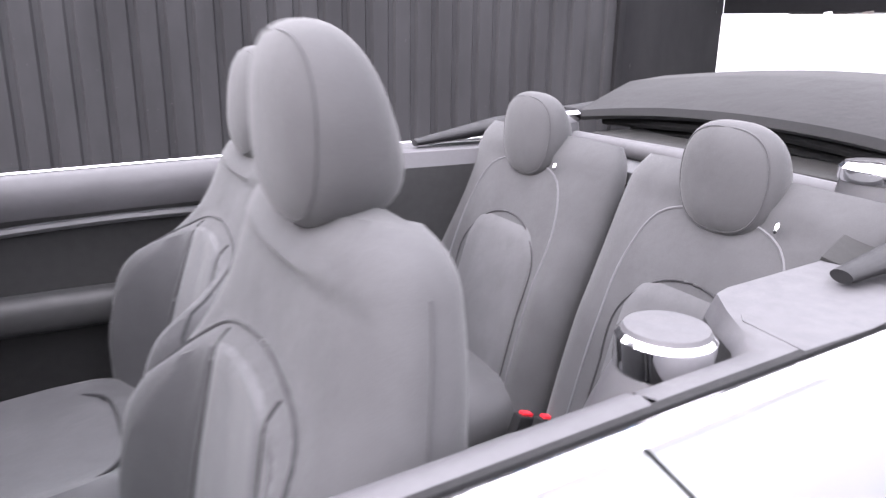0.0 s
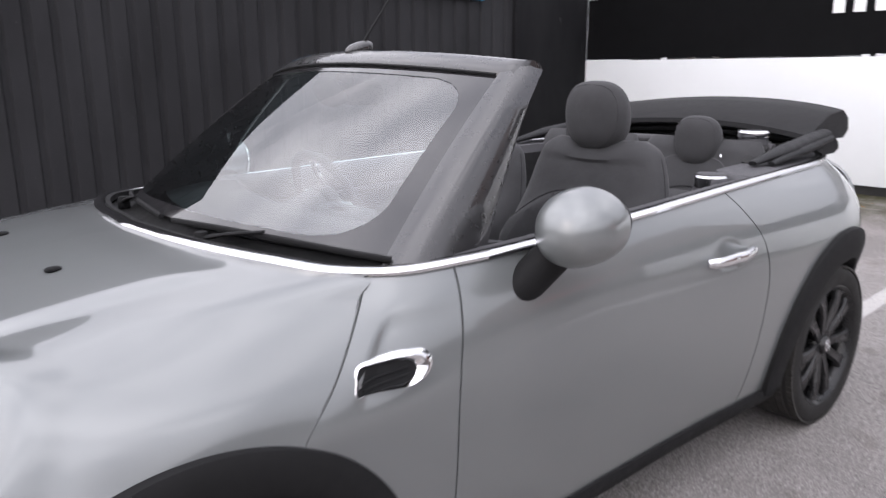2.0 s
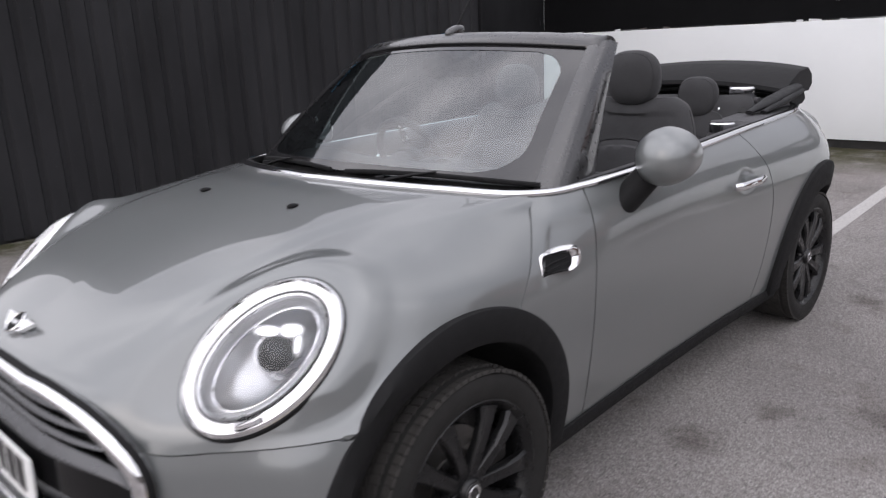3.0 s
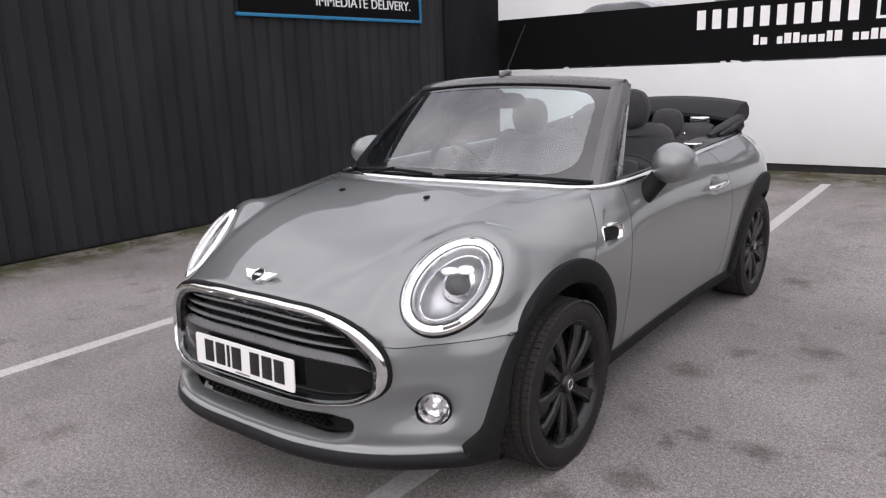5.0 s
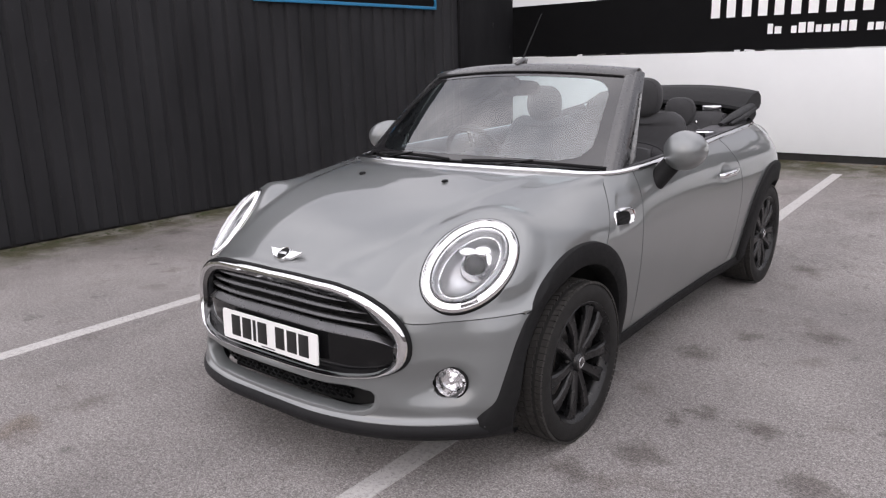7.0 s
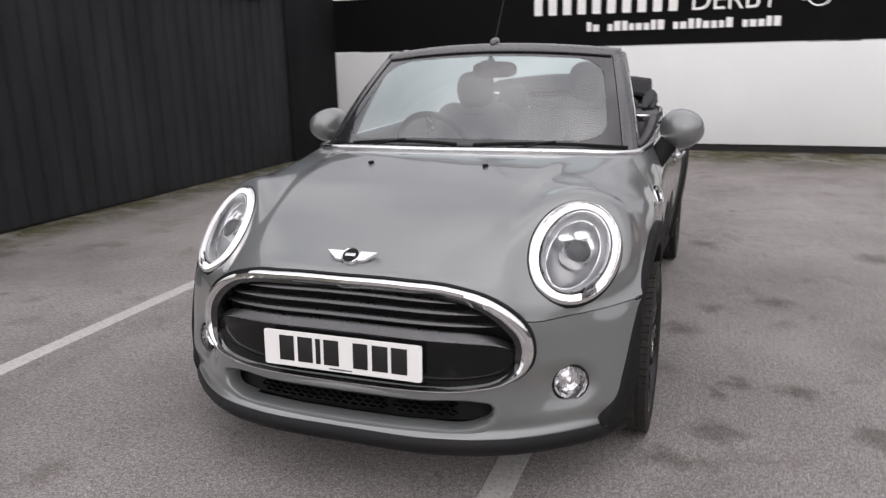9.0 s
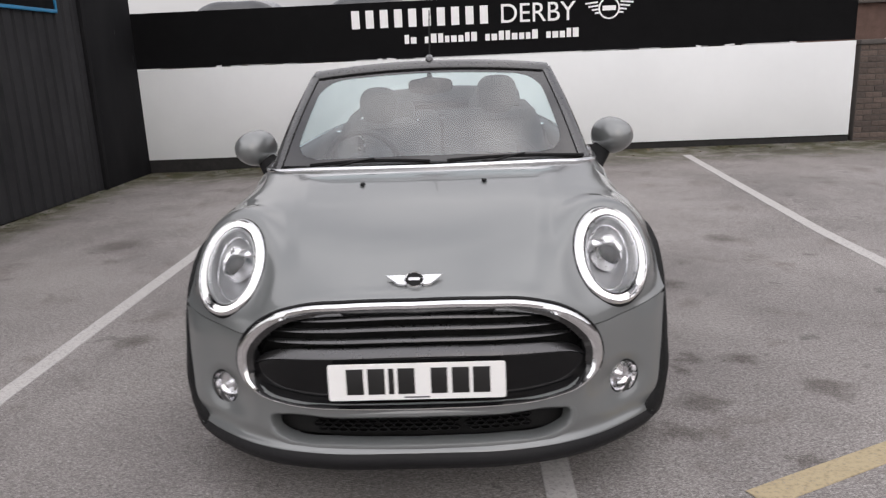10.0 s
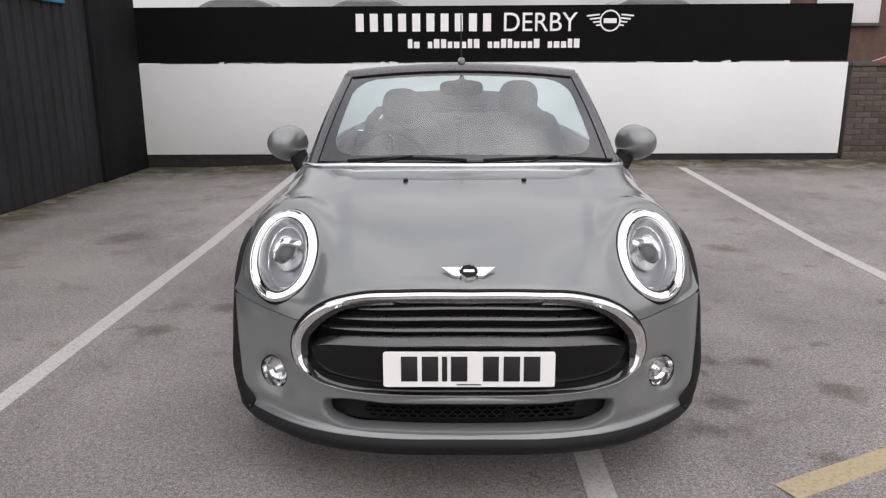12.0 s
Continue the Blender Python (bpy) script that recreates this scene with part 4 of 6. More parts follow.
def wheel(y0, s):
    hub = new("wheel")
    hub.parent = car
    m = pose(s * 0.750, y0 - 0.002, HUB_Z - 0.006, 0, 90 * s, 0) if y0 < 1 else pose(s * 0.718, y0, HUB_Z - 0.004, 0, 90 * s, 0)
    hub.matrix_basis = m
    tyre = [(0.228, -0.092), (0.234, -0.097), (0.266, -0.103), (0.292, -0.098), (0.2985, -0.088), (0.3005, -0.06), (0.301, 0.0), (0.3005, 0.06), (0.2985, 0.088), (0.292, 0.097),
            (0.282, 0.101), (0.266, 0.1035), (0.246, 0.102), (0.234, 0.098), (0.228, 0.094)]
    part("tyre", lathe(tyre, None, 72, None, True), RUBBER, hub, "black road tyre", True, 30)
    bm = bmesh.new()
    for k in range(80):
        a = math.tau * k / 80
        for z in (-0.0845, 0.0845):
            block((0.009, 0.0195, 0.030), Matrix.Rotation(a, 4, "Z") @ pose(0.2975, 0, z, 0, math.copysign(13, z), 0), 0.0, 1, bm)
        for z in (-0.047, -0.0155, 0.0155, 0.047):
            block((0.009, 0.0205, 0.0265), Matrix.Rotation(a + (0.035 if abs(z) > 0.03 else 0.0), 4, "Z") @ pose(0.3015, 0, z, math.copysign(14, z), 0, 0), 0.0, 1, bm)
    part("tread", bm, TREAD, hub, "dusty grey tread blocks", False)
    rim = [(0.0, -0.02), (0.205, -0.02), (0.208, -0.09), (0.230, -0.094), (0.232, -0.088), (0.216, -0.06), (0.212, 0.0), (0.216, 0.075), (0.229, 0.090), (0.2325, 0.096), (0.2285, 0.0985),
           (0.222, 0.092), (0.211, 0.080), (0.204, 0.06), (0.204, -0.01), (0.0, -0.01)]
    bm = lathe(rim, None, 72)
    for k in range(10):
        a = math.tau * (k + 0.5) / 10
        twist = 0.055 if k % 2 else -0.055
        rows = []
        for r, w, z, th in ((0.03, 0.020, 0.068, 0.030), (0.07, 0.0185, 0.074, 0.028), (0.13, 0.0185, 0.083, 0.026), (0.18, 0.0225, 0.084, 0.026), (0.213, 0.031, 0.080, 0.026)):
            aa = a + twist * (r / 0.2)
            c, d = Vector((math.cos(aa), math.sin(aa), 0)), Vector((-math.sin(aa), math.cos(aa), 0))
            rows.append([c * r + d * (w * q) + Vector((0, 0, z + h * th)) for q, h in ((-1, -0.6), (-1, 0.0), (-0.72, 0.30), (0, 0.18), (0.72, 0.30), (1, 0.0), (1, -0.6))])
        add_grid(bm, rows)
    lathe([(0.0, 0.090), (0.030, 0.090), (0.034, 0.086), (0.036, 0.076), (0.07, 0.074), (0.075, 0.061), (0.07, 0.02)], None, 32, bm)
    for k in range(5):
        a = math.tau * k / 5
        lathe([(0.0, 0.074), (0.008, 0.074), (0.009, 0.066)], Matrix.Translation((0.054 * math.cos(a), 0.054 * math.sin(a), 0.004)), 10, bm)
    part("rim", bm, RIM, hub, "ten-spoke gloss black alloy rim", True, 35)
    part("hub_cap", lathe([(0.0, 0.0935), (0.020, 0.0935), (0.0255, 0.0915), (0.027, 0.088)], None, 28), GLOSS, hub, "small black centre cap")
    part("hub_cap_ring", lathe([(0.0155, 0.0938), (0.0165, 0.0948), (0.0195, 0.0948), (0.0205, 0.0938)], None, 28), CHROME, hub, "thin bright ring")
    part("brake_disc", lathe([(0.06, -0.004), (0.142, -0.004), (0.142, 0.006), (0.06, 0.006), (0.06, 0.03), (0.0, 0.03)], None, 40), STEEL, hub, "bare steel brake disc")
    bm = block((0.075, 0.13, 0.05), pose(-0.03, 0.12, 0.02), 0.012)
    part("brake_caliper", bm, STEEL, hub)
    return hub


for y0 in (AXLE_F, AXLE_R):
    for s in (1, -1):
        wheel(y0, s)

# ---- front: grille, lamps, plate, badge ----


def nose_y(x):
    return key_curve((0, -0.728), (0.27, -0.715), (0.44, -0.668), (0.56, -0.600), (0.7, -0.48))(abs(x))


nose_lean = key_curve((0.28, -0.030), (0.38, -0.024), (0.50, -0.019), (0.60, -0.006), (0.69, 0.016))


def loop_sweep(loop, profile, inner, slim=0.0):
    """A moulding round a closed outline on the nose. profile: (outwards in the outline's plane, off the skin)."""
    pts = [Vector((x, nose_y(x) + nose_lean(z), z)) for x, z in loop]
    n = len(pts)
    axes = []
    for i in range(n):
        t = (pts[(i + 1) % n] - pts[i - 1]).normalized()
        nrm = Vector((pts[i].x * 0.55, -1.0, 0.12)).normalized()
        o = nrm.cross(t).normalized()
        c = Vector((inner[0], pts[i].y, inner[1]))
        if o.dot(pts[i] - c) < 0:
            o = -o
        k = 1.0 - slim * min(1.0, max(0.0, (inner[1] - 0.06 - pts[i].z) / 0.06))
        if slim:
            k *= 1.0 + 0.38 * min(1.0, max(0.0, (abs(pts[i].x) - 0.38) / 0.12))
        axes.append((o * k, nrm))
    return sweep(pts, profile, axes, True)


grille = new("grille")
grille.parent = car
SURROUND = [(-0.013, 0.011), (-0.006, 0.018), (0.003, 0.018), (0.010, 0.012), (0.013, 0.0), (0.012, -0.020)]
part("surround", loop_sweep(grille_curve, SURROUND, (0, 0.53), 0.70), CHROME, grille, "wide polished chrome surround")
part("surround_seal", loop_sweep(grille_curve, [(0.0125, -0.012), (0.0130, 0.004), (0.0165, 0.003), (0.0185, -0.012)], (0, 0.53), 0.70), PLASTIC, grille, "thin black seal round the chrome")
part("surround_return", loop_sweep(grille_curve, [(-0.030, -0.040), (-0.026, 0.0), (-0.012, 0.011)], (0, 0.53), 0.70), GLOSS, grille)


def slat(z, half, rise, deep, drop):
    """A blade across the grille that follows the nose, slopes up to the rear and runs out to a point at both ends."""
    rows = []
    for k in range(49):
        x = -half + 2 * half * k / 48
        e = abs(x) / half
        thin = max(0.06, 1 - e ** 5)
        y, h = nose_y(x) + 0.012 + 0.012 * e ** 8, z - drop * e * e
        rows.append([Vector((x, y + a * deep, h + b * thin)) for a, b in ((1.0, rise * 0.7), (0.62, rise), (0.5, rise * 0.94), (0.04, 0.001), (0.0, -0.002), (0.12, -0.004), (1.0, -0.002))])
    bm = bmesh.new()
    add_grid(bm, rows)
    return bm


# black sheet behind the blades stands in for the deep shade there
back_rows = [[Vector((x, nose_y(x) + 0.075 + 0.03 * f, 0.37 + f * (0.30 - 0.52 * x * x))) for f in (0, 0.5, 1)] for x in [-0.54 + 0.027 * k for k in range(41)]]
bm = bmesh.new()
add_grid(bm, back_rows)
part("grille_back", bm, CARPET, grille, "black sheet standing in for shade behind the bars")
for z, half in ((0.654, 0.385), (0.619, 0.450), (0.583, 0.490)):
    part("bar", slat(z - 0.004, half, 0.0100, 0.020, 0.014), BAR_SATIN, grille, "dark satin grille blade")
lower, shelf = [], []
for k in range(61):
    x = -0.51 + 1.02 * k / 60
    e = abs(x) / 0.51
    zt = 0.537 - 0.020 * e * e - 0.030 * e ** 14
    zb = 0.391 + 0.05 * max(0, (abs(x) - 0.38) / 0.13) ** 2
    thin = max(0.0, 1 - e ** 8)
    shelf.append([Vector((x, nose_y(x) + a, zt + b * thin)) for a, b in ((0.034, 0.020), (0.024, 0.024), (0.020, 0.022), (0.007, 0.003), (0.004, 0.0), (0.003, -0.004))])
    lower.append([Vector((x, nose_y(x) + b, zt - 0.002 + (zb - zt) * f)) for f, b in ((0, 0.05), (0, 0.008), (0.03, 0.003), (0.5, 0.0), (0.96, 0.004), (1, 0.012), (1, 0.05))])
bm = bmesh.new()
add_grid(bm, shelf)
part("panel_shelf", bm, BAR_SATIN, grille, "dark satin shelf above the panel")
bm = bmesh.new()
add_grid(bm, lower)
part("lower_panel", bm, PANEL_BLACK, grille, "gloss black lower grille panel")

intake = new("lower_intake")
intake.parent = car
rim_prof = [(-0.006, -0.05), (-0.004, -0.004), (0.002, 0.004), (0.012, 0.006), (0.020, 0.002), (0.022, -0.008)]
part("intake_rim", loop_sweep(intake_curve, rim_prof, (0, 0.314)), PAINT, intake)
# a like black sheet stands in for the shade inside the intake
rows = [[Vector((x, nose_y(x) + 0.052, z)) for z in (0.26, 0.31, 0.365)] for x in [-0.48 + 0.03 * k for k in range(33)]]
bm = bmesh.new()
add_grid(bm, rows)
part("intake_back", bm, CARPET, intake)
bm = bmesh.new()
for r in range(4):
    for k in range(24):
        x = -0.36 + 0.031 * k + (r % 2) * 0.0155
        if abs(x) < 0.325 and abs(abs(x) - 0.128) > 0.014:
            lathe([(0.0096, 0.0), (0.0096, 0.014), (0.0080, 0.014), (0.0080, 0.0)], pose(x, nose_y(x) + 0.042, 0.290 + 0.0142 * r, 90, 0, 0) @ Matrix.Diagonal((1.75, 0.86, 1, 1)), 6, bm, True)
part("mesh", bm, PANEL_BLACK, intake, "gloss black honeycomb mesh", False)

# number plate: white, its characters as plain bars
plate = new("number_plate")
plate.parent = car
PL = pose(0, -0.745, 0.467, -2.5, 0, 0)
bm = bmesh.new()
ring = [(sx * 0.252 + 0.008 * math.cos(a), sz * 0.0475 + 0.008 * math.sin(a)) for sx, sz, a0 in ((1, 1, 0), (-1, 1, 90), (-1, -1, 180), (1, -1, 270)) for a in [radians(a0 + 18 * k) for k in range(6)]]
rows = [[PL @ Vector((x * k, y, z * k)) for x, z in ring] for y, k in ((0.0025, 1.0), (-0.0015, 1.0), (-0.0025, 0.994))]
vs = add_grid(bm, rows, True)
bm.faces.new(vs[0])
bm.faces.new(vs[-1])
part("plate_board", bm, PLATE, plate, "white reflective plate", True, 25)
char_x = (-0.181, -0.118, -0.074, -0.030, 0.066, 0.129, 0.190)
char_w = (0.050, 0.050, 0.016, 0.050, 0.048, 0.050, 0.050)
for x, w in zip(char_x, char_w):
    part("character_bar", block((w, 0.002, 0.079), PL @ pose(x, -0.003, 0.002), 0.0008), PLATE_INK, plate)
part("maker_strip", block((0.075, 0.0015, 0.004), PL @ pose(0.0, -0.0028, -0.048), 0.0), PIPING, plate)

# badge on the nose
badge = new("badge")
badge.parent = car
bp, bn = skin_along((0, -0.714, 0.95), (0, 0.28, -0.80))
bn = (bn + Vector((0, -0.22, 0))).normalized()
up = (Vector((0, 0, 1)) - bn * bn.z).normalized()
BM = Matrix.Translation(bp + bn * 0.009) @ Matrix((Vector((1, 0, 0)), up, bn)).transposed().to_4x4()
for s in (1, -1):
    bm = bmesh.new()
    o = [(0.0275, 0.020), (0.084, 0.020), (0.062, -0.002), (0.048, -0.015), (0.0275, -0.018)]
    lo = [bm.verts.new(BM @ Vector((s * x, y, -0.004))) for x, y in o]
    hi = [bm.verts.new(BM @ Vector((s * x * 0.985, y * 0.93, 0.004))) for x, y in o]
    bm.faces.new(hi)
    for i in range(5):
        bm.faces.new((lo[i], lo[(i + 1) % 5], hi[(i + 1) % 5], hi[i]))
    part("wing", bm, CHROME, badge, "chrome wing", False)
part("ring", lathe([(0.0250, -0.004), (0.0250, 0.007), (0.0272, 0.0095), (0.0294, 0.007), (0.0294, -0.004)], BM, 36), CHROME, badge)
part("disc", lathe([(0.0, 0.0075), (0.0252, 0.0065)], BM, 36), PLASTIC, badge, "black centre disc")
part("disc_bar", block((0.034, 0.011, 0.002), BM @ pose(0, 0, 0.0082), 0.0005), SATIN, badge)


def headlamp(s):
    lamp = new("headlamp")
    lamp.parent = car
    c, d, a, b = lamp_axes(s)
    n = 64
    ts = [math.tau * k / n for k in range(n)]
    flat = [c + a * (LAMP_W * math.cos(t)) + b * (LAMP_H * math.sin(t)) for t in ts]
    rim = flat
    out = [(p - c - d * (p - c).dot(d)).normalized() for p in rim]
    axes = [(o, d) for o in out]
    prof = [(-0.006, -0.012), (-0.005, 0.006), (0.0, 0.010), (0.006, 0.006), (0.009, -0.003), (0.007, -0.014)]
    part("bezel", sweep(rim, prof, axes, True), CHROME, lamp, "chrome bezel")
    part("gasket", sweep(rim, [(0.0075, -0.012), (0.0085, 0.0), (0.0110, 0.0), (0.0125, -0.012)], axes, True), PLASTIC, lamp)
    mid = sum(rim, Vector()) / n
    low = (Vector((0, 0, -1)) + d * d.z).normalized()
    across = d.cross(low).normalized()

    def shrink(k, depth):
        g = max(k, 0.5)
        wide, tall = LAMP_W - 0.150 * (1 - g), LAMP_H - 0.150 * (1 - g)
        return [mid + (a * (wide * math.cos(t)) + b * (tall * math.sin(t))) * min(1.0, k / 0.5) + d * depth for t in ts]

    def band(name, steps, material, label="", foot=None):
        """A closed band inside the rim; foot True or False keeps only its short foot or the rest."""
        bm = bmesh.new()
        add_grid(bm, [shrink(k, z) for k, z in steps], True)
        if foot is not None:
            def at_foot(f):
                q = f.calc_center_median() - mid
                return abs(q.dot(across)) < 0.030 and q.dot(low) > 0
            bmesh.ops.delete(bm, geom=[f for f in bm.faces if at_foot(f) != foot], context="FACES")
        return part(name, bm, material, lamp, label)
    band("outer_seal", ((0.990, 0.000), (0.975, 0.003), (0.958, 0.001), (0.950, -0.006)), GLOSS, "black outer seal ring")
    ring = ((0.957, -0.002), (0.950, 0.006), (0.905, 0.010), (0.858, 0.008), (0.844, -0.002))
    # the lit ring leaves a gap at its foot
    band("light_ring", ring, LAMP_GLOW, "glowing white daylight ring", False)
    band("ring_foot", [(k, z - 0.003) for k, z in ring], CHROME, "chrome tab closing the ring", True)
    band("seal", ((0.848, -0.004), (0.840, 0.003), (0.806, 0.003), (0.796, -0.008)), GLOSS, "black seal ring")
    band("inner_band", ((0.800, -0.002), (0.792, 0.005), (0.762, 0.004), (0.740, -0.004)), LAMP_BAND, "bright inner band")
    band("reflector_step", ((0.744, -0.003), (0.715, -0.010), (0.680, -0.018), (0.630, -0.024)), LAMP_BOWL, "silver outer reflector")
    part("inner_ring", tube(shrink(0.632, -0.021), 0.0028, 8, True), CHROME, lamp, "thin bright oval ring")
    band("reflector", ((0.632, -0.024), (0.58, -0.034), (0.52, -0.048), (0.40, -0.060), (0.2, -0.066), (0.02, -0.068)), LAMP_BOWL, "silver reflector bowl")
    flat_x = d.cross(low).normalized() * -1
    m = Matrix.Translation(mid - low * 0.013 - flat_x * (s * 0.018) - d * 0.060) @ Matrix((flat_x, -low, d)).transposed().to_4x4()
    part("projector_shroud", lathe([(0.050, 0.0), (0.049, 0.03), (0.046, 0.042), (0.041, 0.040), (0.039, 0.03)], m, 40), SATIN, lamp)
    part("projector", lathe([(0.040, 0.028), (0.037, 0.042), (0.028, 0.053), (0.016, 0.059), (0.0, 0.061)], m, 36), DARK_GLASS, lamp, "dark projector lens")
    for x, y, w, h in ((s * 0.024, 0.044, 0.066, 0.036), (-s * 0.026, 0.046, 0.062, 0.042), (-s * 0.046, 0.016, 0.026, 0.056)):
        part("reflector_tab", blob((w, h, 0.022), m @ pose(x, y, 0.040), 2.3, 10, 18), CHROME, lamp)
    bm = bmesh.new()
    rows = [shrink(k, 0.012 + 0.032 * (1 - (k / 0.97) ** 2)) for k in (0.97, 0.85, 0.7, 0.5, 0.3, 0.1, 0.01)]
    add_grid(bm, rows, True)
    lens = part("lens", bm, CLEAR, lamp, "clear domed lens")
    lens.visible_shadow = False
    return lamp


for s in (1, -1):
    headlamp(s)


def fog_lamp(s):
    lamp = new("fog_lamp")
    lamp.parent = car
    c = Vector((s * FOG_C.x, FOG_C.y, FOG_C.z))
    p, n = skin_along((c.x, -1.6, c.z), (0, 1, 0))
    d = Vector((s * 0.42, -0.90, 0.04)).normalized()
    side = Vector((0, 0, 1)).cross(d).normalized()
    m = Matrix.Translation(p + d * 0.010) @ Matrix((side, d.cross(side), d)).transposed().to_4x4() @ Matrix.Diagonal((0.92, 0.92, 0.92, 1))
    part("fog_ring", lathe([(0.066, -0.05), (0.062, 0.000), (0.0575, 0.004), (0.054, -0.010)], m, 40), PLASTIC, lamp)
    part("fog_reflector", lathe([(0.0565, 0.002), (0.050, -0.014), (0.032, -0.028), (0.014, -0.033), (0.012, -0.010), (0.0, -0.006)], m, 11), FOG_BOWL, lamp, "faceted silver reflector", False)
    lens = part("fog_lens", lathe([(0.0565, 0.003), (0.042, 0.014), (0.022, 0.020), (0.0, 0.022)], m, 32), CLEAR, lamp)
    lens.visible_shadow = False


for s in (1, -1):
    fog_lamp(s)

for s in (1, -1):
    p, n = skin_along((s * 0.228, 0.005, 1.2), (0, 0, -1))
    part("washer_jet", blob((0.020, 0.034, 0.012), Matrix.Translation(p + Vector((0, 0, 0.004))), 2.4, 8, 12), PLASTIC, car, "black washer jet")

# side vents in the front wings
for s in (1, -1):
    vent = new("side_vent")
    vent.parent = car
    inner = [(0.329, 0.757), (0.334, 0.776), (0.342, 0.793), (0.40, 0.793), (0.450, 0.790), (0.470, 0.783), (0.474, 0.772), (0.464, 0.758), (0.448, 0.752), (0.40, 0.753), (0.36, 0.755)]
    outer = [(0.327, 0.7555), (0.3325, 0.7765), (0.340, 0.797), (0.40, 0.807), (0.470, 0.806), (0.505, 0.799), (0.519, 0.780), (0.510, 0.760), (0.480, 0.746), (0.41, 0.749), (0.36, 0.7525)]
    hole = spline([(0, y, z) for y, z in inner], 66, True)
    edge = spline([(0, y, z) for y, z in outer], 66, True)
    bm = bmesh.new()
    rows = [[Vector((skin_x(p.y, p.z, s) + s * lift * k, p.y, p.z)) for p, k in [(h.lerp(e, f), min(1.0, (h - e).length / 0.022)) for h, e in zip(hole, edge)]] for f, lift in ((0.0, -0.002), (0.12, 0.007), (0.45, 0.012), (0.8, 0.008), (1.0, -0.004))]
    add_grid(bm, rows, True)
    part("vent_rim", bm, CHROME, vent, "chrome rim", True, 60)
    bm = bmesh.new()
    bm.faces.new([bm.verts.new((skin_x(p.y, p.z, s) + s * 0.0015, p.y, p.z)) for p in hole])
    part("vent_back", bm, PLASTIC, vent, "", False)
    for k in range(2):
        z0 = 0.763 + 0.012 * k
        path = [Vector((skin_x(y, z0 + (y - 0.36) * 0.02, s) + s * 0.004, y, z0 + (y - 0.36) * 0.02)) for y in (0.345, 0.38, 0.42, 0.455)]
        part("vent_slat", tube(path, 0.0026, 6), PLASTIC, vent)

# door handles in their dished recess
for d, s in zip(doors, (1, -1)):
    ys = [1.520 + 0.245 * k / 14 for k in range(15)]
    zz = 0.787
    path = [Vector((skin_x(1.52 if y < 1.645 else 1.77, zz, s) + s * (0.010 + 0.026 * math.sin(math.pi * min(max((y - 1.520) / 0.245, 0), 1)) ** 0.5), y, zz + 0.006 * (y - 1.520) / 0.245)) for y in ys]
    part("handle", tube(path, [0.009] + [0.0125] * 13 + [0.009], 10, False, None, 1.25), CHROME, d, "chrome bow handle")

# ---- door mirrors ----


def door_mirror(s):
    mir = new("door_mirror")
    mir.parent = car

    def shape(v):
        k = 1 - 0.20 * max(0, v.x / 0.11)
        return Vector((v.x, v.y * (1.0 if v.y < 0 else 0.70), v.z * k))
    m = pose(s * 0.866, 0.902, 0.990, 0, -4 * s, 12 * s) @ Matrix.Diagonal((s, 1, 1, 1))
    part("mirror_cap", blob((0.186, 0.270, 0.174), m, 2.25, 22, 32, shape), PAINT, mir, "grey painted shell")
    m2 = m @ pose(0, 0.062, 0)
    bm = lathe([(0.0, 0.004), (0.9, 0.004), (1.0, -0.004)], m2 @ pose(0, 0.008, 0, -90, 0, 0) @ Matrix.Diagonal((0.078, 0.066, 1, 1)), 40)
    part("mirror_glass", bm, MIRROR, mir)
    rows = []
    for f in [k / 10 for k in range(11)]:
        c = Vector((s * (0.763 + 0.062 * f), 0.818 + 0.062 * f, 0.852 + 0.095 * f))
        w, h = 0.066 - 0.012 * f, 0.034 + 0.004 * math.sin(f * 3)
        rows.append([c + Vector((s * 0.036 * math.cos(t), w * math.sin(t) * 1.15, -0.024 * math.cos(t) + 0.010 * math.sin(t))) for t in [math.tau * k / 20 for k in range(20)]])
    bm = bmesh.new()
    add_grid(bm, rows, True)
    bm.faces.new([bm.verts.new(p) for p in rows[0]])
    part("mirror_arm", bm, PLASTIC, mir, "black plastic arm")


for s in (1, -1):
    door_mirror(s)

# ---- windscreen ----
screen = new("windscreen")
screen.parent = car


def screen_at(u, v, lift=0.0):
    """A point of the windscreen: u across from -1 to 1, v up from 0 to 1."""
    au = abs(u)
    lo = Vector((0.700 * u, 0.318 + 0.232 * au**2.3, 0.958 - 0.026 * u * u))
    hi = Vector((0.575 * u, 0.885 + 0.115 * au**2.2, 1.352 - 0.034 * u * u))
    p = lo.lerp(hi, v)
    nrm = Vector((0.22 * u, -0.62, 0.76)).normalized()
    return p + nrm * (0.022 * math.sin(math.pi * v) * (1 - 0.4 * au) + lift)


def screen_patch(u0, u1, v0, v1, nu, nv, lift=0.0):
    return [[screen_at(u0 + (u1 - u0) * i / nu, v0 + (v1 - v0) * j / nv, lift) for j in range(nv + 1)] for i in range(nu + 1)]


bm = bmesh.new()
add_grid(bm, screen_patch(-0.95, 0.95, 0.02, 0.965, 40, 24))
glass = part("glass", bm, GLASS, screen, "tinted laminated glass")
glass.visible_shadow = False
bm = bmesh.new()
for a, b, c, d, i, j in ((-0.95, -0.865, 0.02, 0.96, 3, 24), (0.865, 0.95, 0.02, 0.96, 3, 24), (-0.95, 0.95, 0.895, 0.965, 40, 3), (-0.95, 0.95, 0.02, 0.070, 40, 3)):
    add_grid(bm, screen_patch(a, b, c, d, i, j, 0.0015))
